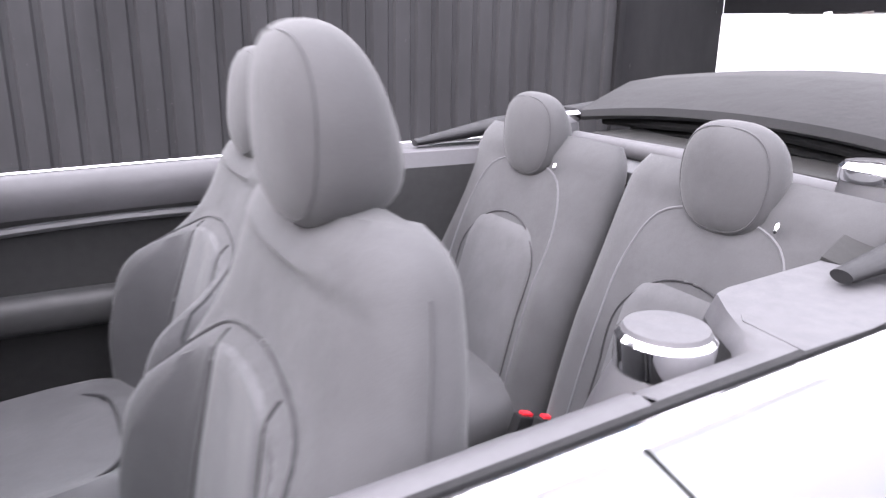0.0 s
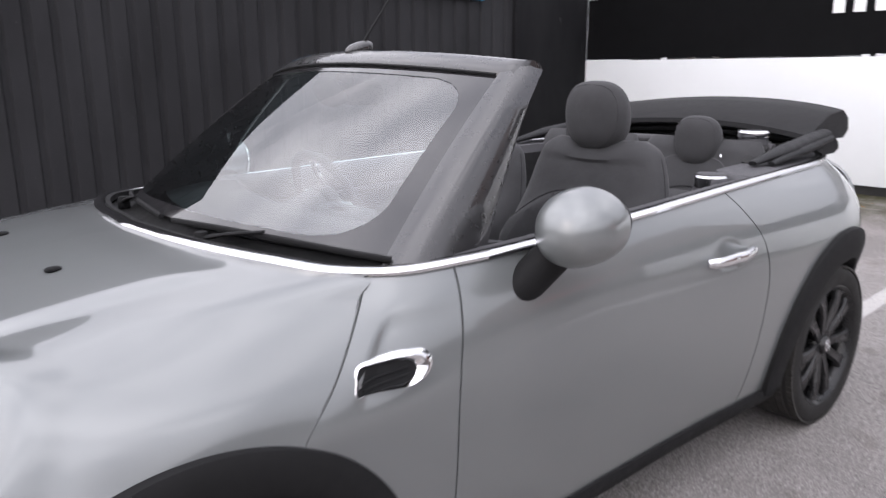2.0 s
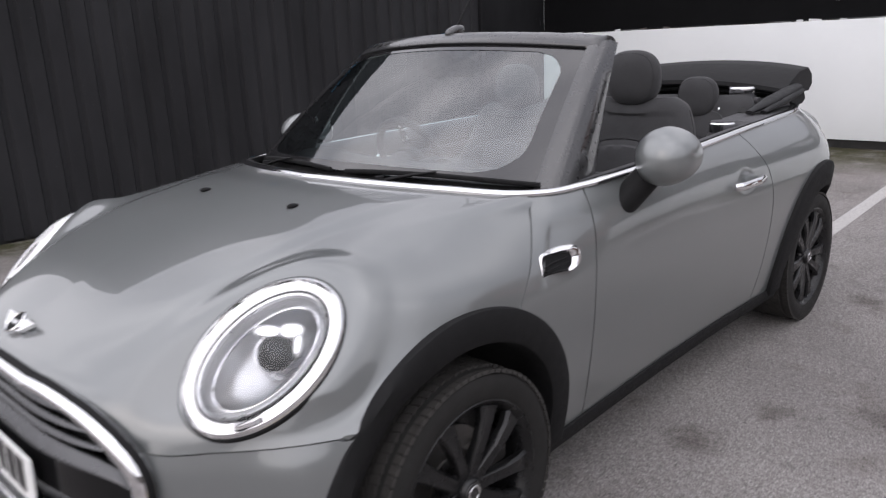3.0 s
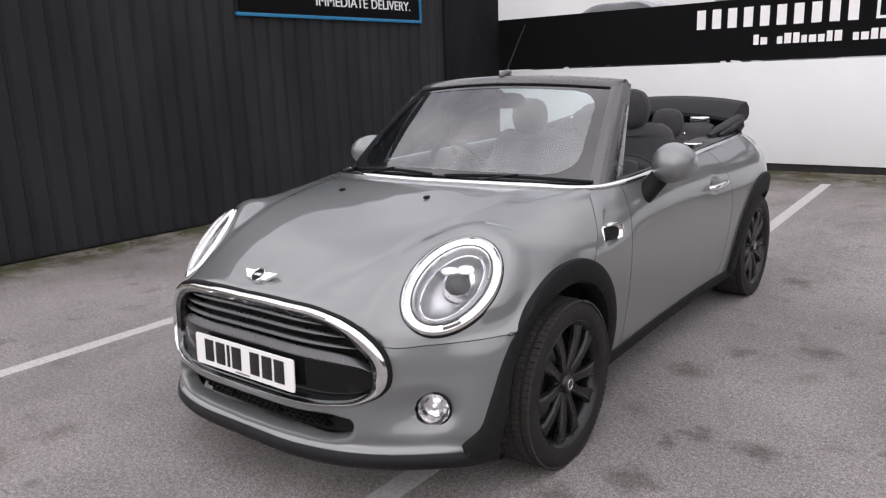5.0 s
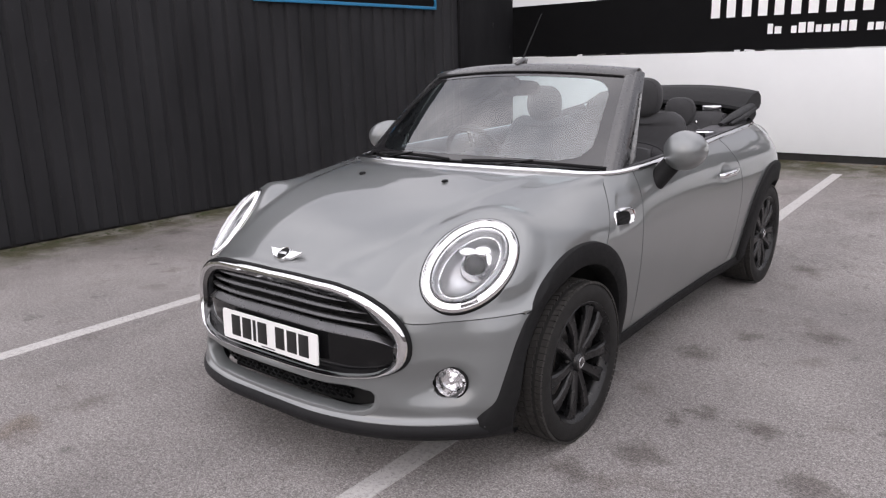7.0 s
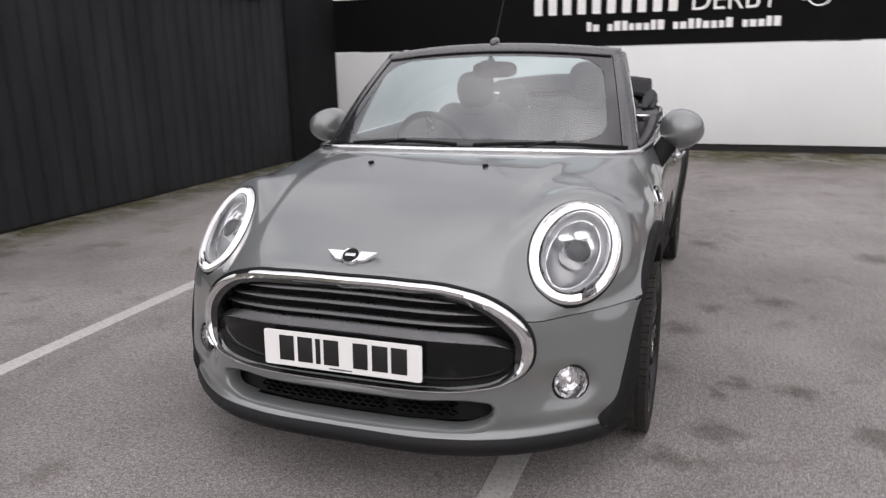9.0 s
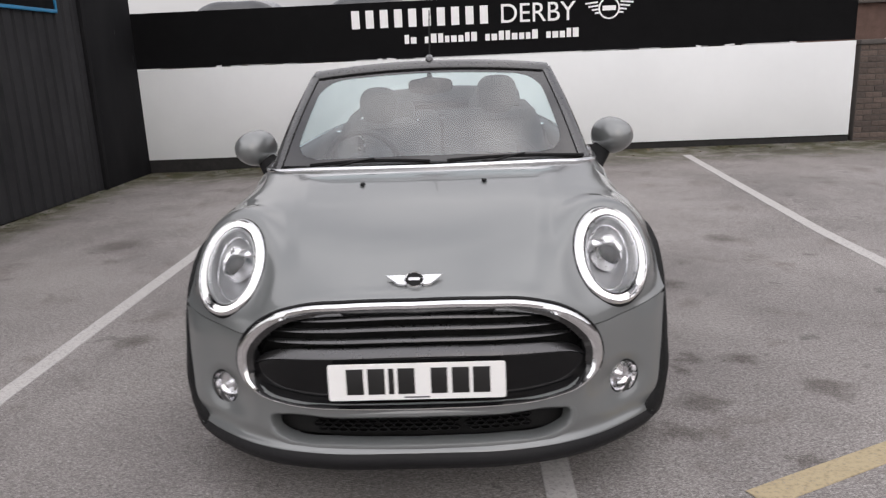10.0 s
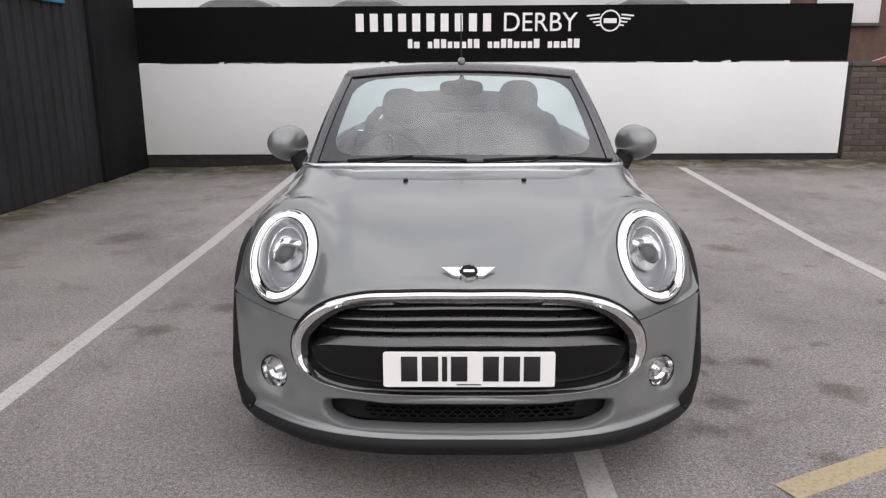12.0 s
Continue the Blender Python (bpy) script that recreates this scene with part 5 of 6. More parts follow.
# rounded inner corners of the border
for su in (1, -1):
    for v_in, dv in ((0.895, -0.20), (0.070, 0.20)):
        rows = []
        for k in range(9):
            f = k / 8
            w = 1 - math.sqrt(1 - (1 - f) ** 2)
            v = v_in + dv * f
            rows.append([screen_at(su * (0.867 - 0.17 * w * j / 4), v, 0.0015) for j in range(5)])
        add_grid(bm, rows)
part("black_border", bm, FRIT, screen, "black ceramic border of the glass")


def beam(rows):
    """A closed beam through rings of points."""
    bm = bmesh.new()
    add_grid(bm, rows, True)
    bm.faces.new([bm.verts.new(p) for p in rows[0]])
    bm.faces.new([bm.verts.new(p) for p in rows[-1]])
    bmesh.ops.remove_doubles(bm, verts=bm.verts[:], dist=0.0003)
    return bm


for s in (1, -1):
    rows = []
    for k in range(25):
        v = -0.02 + 1.03 * k / 24
        o, i0 = screen_at(s * 1.0, v), screen_at(s * 0.94, v)
        back = Vector((s * (0.012 - 0.02 * (1 - v)), 0.055 + 0.165 * (1 - v), -0.014))
        q = Vector((s * 0.012, 0.02, 0.006))
        rows.append([i0 + Vector((0, 0, -0.006)), i0 + Vector((0, -0.004, 0.006)), o.lerp(i0, 0.25) + Vector((0, -0.006, 0.008)), o + Vector((s * 0.004, 0.002, 0.004)),
                     o + q, o + q + back * 0.7, o + back, i0.lerp(o, 0.3) + back * 0.9])
    part("pillar", beam(rows), PILLAR, screen, "gloss black windscreen pillar", True, 50)
rows = []
for k in range(41):
    u = -0.995 + 1.99 * k / 40
    a, o = screen_at(u, 0.945), screen_at(u, 1.0)
    rows.append([a + Vector((0, 0, -0.008)), a + Vector((0, -0.003, 0.004)), a.lerp(o, 0.5) + Vector((0, -0.006, 0.009)), o + Vector((0, -0.004, 0.012)), o + Vector((0, 0.014, 0.020)),
                 o + Vector((0, 0.034, 0.023)), o + Vector((0, 0.056, 0.021)), o + Vector((0, 0.076, 0.013)), o + Vector((0, 0.086, 0.002)), o + Vector((0, 0.083, -0.014)), o + Vector((0, 0.04, -0.032))])
part("header_rail", beam(rows), PILLAR, screen, "gloss black header rail", True, 75)
# thin seal between the glass and the rail
rows = [[screen_at(u, 0.945) + Vector((0, a, b)) for a, b in ((-0.006, 0.000), (-0.008, 0.005), (-0.004, 0.008), (0.000, 0.004))] for u in [-0.93 + 0.0465 * k for k in range(41)]]
part("header_seal", beam(rows), PLASTIC, screen)

# cowl tray between the moulding and the glass
rows = []
for k in range(61):
    u = -1 + k / 30
    g = screen_at(u * 0.99, 0.03) + Vector((0, 0.01, -0.012))
    x = 0.690 * u
    w = key_curve((0, 0.245), (0.33, 0.282), (0.52, 0.345), (0.64, 0.415), (0.70, 0.50))(abs(x))
    o = Vector((x, w + 0.006, 0.950 - 0.030 * u * u))
    rows.append([o, o.lerp(g, 0.35) + Vector((0, 0, -0.022)), o.lerp(g, 0.7) + Vector((0, 0, -0.020)), g])
bm = bmesh.new()
add_grid(bm, rows)
part("cowl_tray", bm, PLASTIC, car, "black plastic tray below the windscreen")


def wiper(u0, u1, pivot_u):
    w = new("wiper")
    w.parent = car
    pts = [screen_at(u0 + (u1 - u0) * k / 20, 0.004 + 0.022 * math.sin(math.pi * k / 20), 0.014) for k in range(21)]
    part("blade", tube(pts, 0.0058, 8, False, None, 1.3), PLASTIC, w)
    c = screen_at(pivot_u, -0.03, 0.012)
    mid = pts[11]
    arm = spline([c, c.lerp(mid, 0.4) + Vector((0, -0.004, 0.008)), mid + Vector((0, -0.006, 0.012))], 12)
    part("arm", tube(arm, [0.010] * 4 + [0.008] * 5 + [0.006] * 4, 8, False, None, 0.6), PLASTIC, w)
    part("pivot", lathe([(0.0, 0.018), (0.014, 0.016), (0.018, 0.0), (0.018, -0.02)], Matrix.Translation(c), 18), PLASTIC, w)


wiper(0.12, 0.96, 0.34)
wiper(-0.72, 0.02, -0.60)

aerial = new("aerial")
aerial.parent = car
part("aerial_base", blob((0.038, 0.10, 0.04), pose(0, 0.935, 1.380, 14, 0, 0), 2.2, 12, 20), PILLAR, aerial, "black aerial foot")
part("aerial_rod", tube([(0, 0.945, 1.392), (0, 1.035, 1.505), (0, 1.125, 1.615)], [0.0045, 0.0034, 0.0026], 8), PLASTIC, aerial, "thin black whip")

# inside mirror
im = new("inside_mirror")
im.parent = car
part("mirror_shell", blob((0.215, 0.045, 0.075), pose(0.0, 0.93, 1.255, 12, 0, 0), 3.2, 12, 28), PLASTIC, im)
part("mirror_stalk", tube([(0, 0.86, 1.305), (0, 0.90, 1.29), (0, 0.92, 1.265)], 0.013, 10), PLASTIC, im)
part("sensor_cover", blob((0.10, 0.06, 0.09), pose(0, 0.828, 1.258, 40, 0, 0), 2.6, 10, 18), PLASTIC, im)

# ---- cabin ----
cabin = new("cabin_trim")
cabin.parent = car
part("cabin_floor", block((1.36, 2.1, 0.03), pose(0, 1.62, 0.275), 0.005), CARPET, cabin)
part("bulkhead", block((1.38, 0.03, 0.62), pose(0, 0.62, 0.58), 0.01), CARPET, cabin)
part("rear_bulkhead", block((1.20, 0.04, 0.68), pose(0, 2.66, 0.62), 0.02), CARPET, cabin)
rows = []
for k in range(41):
    x = -0.68 + 0.034 * k
    e = (abs(x) / 0.68) ** 2
    y0 = 0.46 + 0.13 * e
    rows.append([Vector((x, y0, 0.935 - 0.01 * e)), Vector((x, y0 + 0.14, 0.945)), Vector((x, y0 + 0.26, 0.935)), Vector((x, 0.80, 0.90)), Vector((x, 0.825, 0.84)), Vector((x, 0.80, 0.70)), Vector((x, 0.74, 0.55)), Vector((x, 0.64, 0.45))])
bm = bmesh.new()
add_grid(bm, rows)
part("dashboard", bm, TRIM_SOFT, cabin, "dark soft dashboard")
part("centre_dial", lathe([(0.125, 0.0), (0.13, 0.018), (0.118, 0.026), (0.105, 0.018), (0.0, 0.016)], pose(0, 0.83, 0.80, 78, 0, 0), 40), GLOSS, cabin, "round centre display")
for x in (-0.60, -0.15, 0.15, 0.60):
    part("air_vent", lathe([(0.045, 0.0), (0.046, 0.012), (0.038, 0.014), (0.034, 0.004), (0.0, 0.004)], pose(x, 0.825, 0.83, 80, 0, 0), 28), SATIN, cabin, "round metal-rimmed vent")
stack_m = pose(0, 0.880, 0.745, 8, 0, 0)
stack = part("centre_stack", block((0.25, 0.10, 0.36), stack_m, 0.03, 3), TRIM_SOFT, cabin, "dark centre stack")
for k in range(5):
    part("toggle", tube([stack_m @ Vector((-0.08 + 0.04 * k, 0.045, -0.085)), stack_m @ Vector((-0.08 + 0.04 * k, 0.075, -0.093))], [0.008, 0.006], 10), CHROME, stack, "chrome toggle switch")
part("stack_trim", tube([stack_m @ Vector((0.105 * math.cos(t), 0.052, 0.055 + 0.105 * math.sin(t))) for t in [math.tau * q / 40 for q in range(40)]], 0.006, 8, True), CHROME, stack, "chrome display ring")
part("console", block((0.22, 0.95, 0.22), pose(0, 1.22, 0.40), 0.04, 3), TRIM_SOFT, cabin, "dark centre console")
lever = part("gear_lever", tube([(0, 1.07, 0.49), (0, 1.075, 0.56), (0, 1.08, 0.635)], [0.060, 0.024, 0.012], 14), PLASTIC, cabin)
part("gear_knob", blob((0.055, 0.055, 0.065), pose(0, 1.083, 0.660), 2.1, 12, 18), GLOSS, lever, "glossy knob with bright collar")
part("knob_collar", lathe([(0.022, 0.0), (0.026, 0.008), (0.022, 0.014)], pose(0, 1.080, 0.626), 20), CHROME, lever)

# steering wheel on the right-hand side
SW = pose(-0.365, 1.045, 0.875, -66, 0, 0)
steer = new("steering_wheel")
steer.parent = car
part("wheel_rim", tube([SW @ Vector((0.182 * math.cos(t), 0.182 * math.sin(t), 0)) for t in [math.tau * k / 40 for k in range(40)]], 0.0165, 10, True), TRIM_SOFT, steer, "dark leather rim")
part("wheel_hub", blob((0.15, 0.13, 0.06), SW @ pose(0, 0, -0.01), 2.6, 12, 24), TRIM_SOFT, steer)
for a in (0, 180, 270):
    e = Vector((math.cos(radians(a)), math.sin(radians(a)), 0))
    part("wheel_spoke", tube([SW @ (e * 0.05), SW @ (e * 0.175)], [0.022, 0.013], 8, False, None, 0.5), SATIN, steer, "metal spoke")
part("steering_column", tube([SW @ Vector((0, 0, -0.01)), SW @ Vector((0, -0.005, -0.05)), (-0.365, 0.80, 0.80)], [0.040, 0.062, 0.066], 16), TRIM_TOP, steer, "grey column shroud")
part("instrument_pod", lathe([(0.0, 0.004), (0.056, 0.004), (0.060, 0.014), (0.066, 0.010), (0.066, -0.030), (0.045, -0.055), (0.0, -0.058)], SW @ pose(0, 0.085, -0.085), 32), TRIM_TOP, steer, "round grey instrument housing")
part("instrument_ring", lathe([(0.056, 0.010), (0.0605, 0.017), (0.065, 0.010)], SW @ pose(0, 0.085, -0.085), 32), CHROME, steer)
for s in (1, -1):
    part("column_stalk", tube([SW @ Vector((0.04 * s, 0.0, -0.05)), SW @ Vector((0.11 * s, 0.015, -0.048)), SW @ Vector((0.155 * s, 0.03, -0.045))], [0.010, 0.012, 0.013], 8, False, None, 0.7), TRIM_TOP, steer)


def door_card(s):
    card = new("door_lining")
    card.parent = car
    rows = []
    for k in range(37):
        y = 0.66 + 1.13 * k / 36
        bx, bz = belt_x(y), belt_z(y)
        rows.append([Vector((s * (bx - a), y, bz + b)) for a, b in ((0.014, -0.002), (0.028, 0.007), (0.042, 0.009), (0.060, 0.002), (0.075, -0.025), (0.072, -0.06), (0.060, -0.085), (0.050, -0.10), (0.040, -0.25), (0.035, -0.50), (0.03, -0.66))])
    bm = bmesh.new()
    add_grid(bm, [r[:7] for r in rows])
    part("top_roll", bm, TRIM_TOP, card, "grey padded roll along the door top", True, 60)
    bm = bmesh.new()
    add_grid(bm, [r[6:] for r in rows])
    part("lining_panel", bm, TRIM_DARK, card, "black door lining", True, 60)
    arc = spline([(s * (belt_x(y) - 0.052), y, z) for y, z in ((0.80, 0.700), (0.92, 0.775), (1.15, 0.822), (1.45, 0.845), (1.76, 0.850))], 40)
    part("decor_strip", tube(arc, 0.014, 8, False, None, 0.8), TRIM_SOFT, card, "dark satin decor strip")
    part("elbow_rest", blob((0.085, 0.55, 0.085), pose(s * 0.645, 1.35, 0.66), 3.0, 12, 20), TRIM_DARK, card)
    part("inner_handle", lathe([(0.040, 0.0), (0.043, 0.012), (0.034, 0.016), (0.030, 0.004)], pose(s * (belt_x(1.13) - 0.05), 1.15, 0.825, 0, -90 * s, 0) @ Matrix.Diagonal((1.25, 0.9, 1, 1)), 32), CHROME, card, "chrome ring handle")
    rows = []
    for k in range(31):
        y = 1.80 + 0.82 * k / 30
        bx, bz = belt_x(y), belt_z(y)
        f = min(1, max(0, (y - 1.96) / 0.10))
        f = f * f * (3 - 2 * f)
        w = 0.060 + 0.120 * f
        rows.append([Vector((s * (bx - a), y, bz + b)) for a, b in ((0.014, 0.0), (0.030, 0.006), (w, 0.010 * f), (w + 0.015, -0.025), (w + 0.015, -0.12), (w, -0.40), (w, -0.66))])
    bm = bmesh.new()
    add_grid(bm, [r[:4] for r in rows])
    part("rear_top_roll", bm, TRIM_TOP, card, "grey padded roll beside the rear seat", True, 60)
    bm = bmesh.new()
    add_grid(bm, [r[3:] for r in rows])
    part("rear_side_lining", bm, TRIM_DARK, card, "black rear side lining", True, 60)
    # pop-out belt guide with a chrome collar
    c = Vector((s * 0.595, 1.900, 0.906))
    part("belt_tower", lathe([(0.115, -0.30), (0.100, -0.14), (0.078, -0.03), (0.058, 0.018), (0.050, 0.034)], Matrix.Translation(c), 32), TRIM_TOP, card)
    part("belt_tower_collar", lathe([(0.050, 0.030), (0.0525, 0.036), (0.0525, 0.066), (0.047, 0.072)], Matrix.Translation(c), 36), CHROME, card, "chrome collar")
    part("belt_tower_cap", lathe([(0.048, 0.070), (0.044, 0.077), (0.02, 0.080), (0.0, 0.080)], Matrix.Translation(c), 32), TRIM_TOP, card, "satin grey cap")
    top = [(0.600, 2.010), (0.520, 2.09), (0.530, 2.25), (0.668, 2.25), (0.684, 2.10), (0.690, 2.000)]
    bm = bmesh.new()
    hi = [bm.verts.new((s * x, y, 0.968 + 0.022 * (y - 1.9))) for x, y in top]
    lo = [bm.verts.new((s * x, y, 0.90)) for x, y in top]
    bm.faces.new(hi)
    for i in range(6):
        bm.faces.new((hi[i], hi[(i + 1) % 6], lo[(i + 1) % 6], lo[i]))
    part("quarter_shelf", bm, TRIM_TOP, card, "flat grey trim shelf", False)


for s in (1, -1):
    door_card(s)


# height of the arched seam across a front seat's backrest
seat_arch = key_curve((0, 0.492), (0.09, 0.480), (0.165, 0.450), (0.212, 0.405), (0.246, 0.340), (0.259, 0.22), (0.264, 0.08), (0.40, 0.0))


def backrest_grid(m, height, half, depth, bolster, rows=36, sides=64, top=0.58, boxy=False, notch=0.0, step=0.0):
    """A seat back: rounded shoulders, side bolsters that stand forward (-y), the padding under the arched seam raised by step."""
    wid = key_curve((0, 0.90), (0.2, 1.0), (0.45, 1.0), (0.60, 0.975), (0.75, 0.91), (0.88, 0.83), (0.96, 0.73), (1.0, top))
    if boxy:
        wid = key_curve((0, 1.0), (0.6, 1.0), (0.85, 0.985), (0.95, 0.95), (1.0, 0.88))
    bol = key_curve((0, 0.7), (0.3, 1.0), (0.48, 0.92), (0.60, 0.45), (0.72, 0.08), (0.85, 0.0), (1.0, 0.0))
    grid = []
    for i in range(rows + 1):
        t = i / rows
        th = key_curve((0, 0.9), (0.5, 1.0), (0.85, 0.86), (0.97, 0.62), (1, 0.42))(t)
        row = []
        for j in range(sides):
            a = math.tau * j / sides
            cx, sy = math.cos(a), math.sin(a)
            x = math.copysign(abs(cx) ** 0.62, cx) * half * wid(t)
            y = math.copysign(abs(sy) ** 0.75, sy) * depth * th
            if sy < 0:
                r = abs(x) / (half * wid(t))
                y -= bolster * bol(t) * math.exp(-((r - 0.80) / 0.21) ** 2)
                y += 0.012 * (1 - r) * (1 if t < 0.9 else 0)
                f = min(1.0, max(0.0, (seat_arch(abs(x)) + 0.012 - t * height) / 0.045))
                y -= step * f * f * (3 - 2 * f) * min(1.0, max(0.0, (1.0 - r) / 0.05))
            row.append(m @ Vector((x, y, t * height - notch * max(0.0, (t - 0.7) / 0.3) ** 2 * math.exp(-(x / 0.13) ** 2))))
        grid.append(row)
    return grid


def seam_tube(tree, m, pts, n, r):
    """Piping laid on a cushion's front face through (x, height) points."""
    out = []
    for q in spline([(x, 0, z) for x, z in pts], n):
        o = m @ Vector((q.x, -0.6, q.z))
        hit = tree.ray_cast(o, (m.to_3x3() @ Vector((0, 1, 0))))
        if hit[0] is not None:
            out.append(hit[0])
    return tube(out, r, 6)


def seat_head(m, size, parent):
    def shape(v):
        k = v.z / size[2] * 2
        y = v.y * (1.12 - 0.50 * k) if v.y > 0 else v.y * 0.72
        return Vector((v.x * (1 - 0.10 * max(0, -k)) * (1 - 0.22 * max(0, v.y) / size[1]), y + 0.10 * v.x * v.x / size[0], v.z * (1 - 0.12 * max(0, v.y) / size[1])))
    part("headrest", blob(size, m, 2.7, 20, 32, shape), CLOTH, parent, "padded cloth headrest")
    cut = -0.30
    k = (1 - (2 * abs(cut)) ** 2.7) ** (1 / 2.7) * 0.992
    ring = [m @ shape(Vector((size[0] * 0.5 * math.copysign(abs(math.cos(t)) ** 0.74, math.cos(t)) * k, cut * size[1], size[2] * 0.5 * math.copysign(abs(math.sin(t)) ** 0.74, math.sin(t)) * k))) for t in [math.tau * q / 56 for q in range(56)]]
    part("headrest_piping", tube(ring, 0.0020, 6, True), BOLSTER, parent)
    for s in (1, -1):
        part("headrest_post", tube([m @ Vector((0.055 * s, 0.01, -size[2] * 0.42)), m @ Vector((0.055 * s, 0.015, -size[2] * 0.68))], 0.006, 8), CHROME, parent)


def shell_tree(grid):
    n = len(grid[0])
    vs = [p for row in grid for p in row]
    fs = [(i * n + j, i * n + (j + 1) % n, (i + 1) * n + (j + 1) % n, (i + 1) * n + j) for i in range(len(grid) - 1) for j in range(n)]
    return BVHTree.FromPolygons(vs, fs)


def front_seat(x0, dy=0.0, dz=0.0, lean=-9, bolster=0.095):
    seat = new("front_seat")
    seat.parent = car
    m = pose(x0, 1.542 + dy, 0.443 + dz, lean, 0, 0)
    g = backrest_grid(m, 0.672, 0.290, 0.085, bolster, 60, 80, notch=0.026, step=0.022)
    bm = bmesh.new()
    add_grid(bm, g, True)
    bm.faces.new([bm.verts.new(p) for p in g[-1]])
    bm.faces.new([bm.verts.new(p) for p in g[0]])
    bmesh.ops.remove_doubles(bm, verts=bm.verts[:], dist=0.0004)
    part("backrest", bm, CLOTH, seat, "charcoal cloth backrest with side bolsters")
    tree = shell_tree(g)
    part("backrest_piping", seam_tube(tree, m, [(-0.262, 0.02), (-0.260, 0.20), (-0.246, 0.34), (-0.165, 0.450), (0, 0.492), (0.165, 0.450), (0.246, 0.34), (0.260, 0.20), (0.262, 0.02)], 60, 0.0034), CLOTH_SIDE, seat)
    for s in (1, -1):
        part("bolster_seam", seam_tube(tree, m, [(s * 0.104, 0.470), (s * 0.121, 0.34), (s * 0.134, 0.20), (s * 0.138, 0.03)], 30, 0.0028), CLOTH_SIDE, seat)
        part("side_piping", tube([p + (m.to_3x3() @ Vector((0.0, -0.004, 0))) for p in [row[0 if s > 0 else 40] for row in g[2:56]]], 0.0022, 6), BOLSTER, seat)
    patch = []
    for i in range(25):
        f = i / 24
        w = 0.136 - 0.034 * f * f
        row = []
        for j in range(17):
            x = w * (j / 8 - 1)
            o = m @ Vector((x, -0.6, 0.03 + (seat_arch(abs(x)) - 0.040) * f))
            hit = tree.ray_cast(o, (m.to_3x3() @ Vector((0, 1, 0))))
            row.append((hit[0] if hit[0] is not None else o) + (m.to_3x3() @ Vector((0, -0.004 if 0 < i < 24 and 0 < j < 16 else 0.004, 0))))
        patch.append(row)
    bm = bmesh.new()
    add_grid(bm, patch)
    # inner bolster faces get a darker cloth colour that carries their shade
    for s in (1, -1):
        face = []
        for i in range(21):
            f = i / 20
            row = []
            for j in range(9):
                x = 0.141 - 0.034 * f * f + (0.112 - 0.030 * f * f) * j / 8
                o = m @ Vector((s * x, -0.6, 0.03 + (seat_arch(x) - 0.042) * f))
                hit = tree.ray_cast(o, (m.to_3x3() @ Vector((0, 1, 0))))
                row.append((hit[0] if hit[0] is not None else o) + (m.to_3x3() @ Vector((0, -0.002 if 0 < i < 20 and 0 < j < 8 else 0.004, 0))))
            face.append(row)
        fb = bmesh.new()
        add_grid(fb, face)
        part("bolster_face", fb, BOLSTER, seat, "inner bolster face with shade put into its colour")
    part("backrest_insert", bm, INSERT, seat, "lighter grey cloth insert")
    seat_head(m @ pose(0, -0.050, 0.735, 9, 0, 0), (0.230, 0.145, 0.216), seat)
    bm = blob((0.52, 0.54, 0.17), pose(x0, 1.20 + dy, 0.445 + dz, 6, 0, 0), 3.4, 16, 40,
              lambda v: Vector((v.x, v.y, v.z + (0.035 * math.exp(-((abs(v.x) / 0.26 - 0.82) / 0.16) ** 2) if v.z > 0 else 0) - 0.02 * (v.y < -0.2))))
    part("cushion", bm, CLOTH, seat, "charcoal cloth cushion")
    cm = pose(x0, 1.20 + dy, 0.445 + dz, 6, 0, 0)
    loop = [cm @ Vector((0.185 * math.copysign(abs(math.cos(t)) ** 0.5, math.cos(t)), 0.19 * math.copysign(abs(math.sin(t)) ** 0.5, math.sin(t)) - 0.01, 0.086)) for t in [math.tau * q / 48 for q in range(48)]]
    part("cushion_seam", tube(loop, 0.004, 6, True), CLOTH_SIDE, seat)
    part("seat_base", block((0.44, 0.46, 0.14), pose(x0, 1.18 + dy, 0.35), 0.03), PLASTIC, seat)
    part("seat_side_cover", block((0.03, 0.34, 0.10), pose(x0 + 0.265 * (1 if x0 > 0 else -1), 1.28 + dy, 0.42), 0.012), PLASTIC, seat)
    return seat


front_seat(0.345, 0.0, -0.003)
front_seat(-0.350, 0.060, -0.040, -15, 0.125)

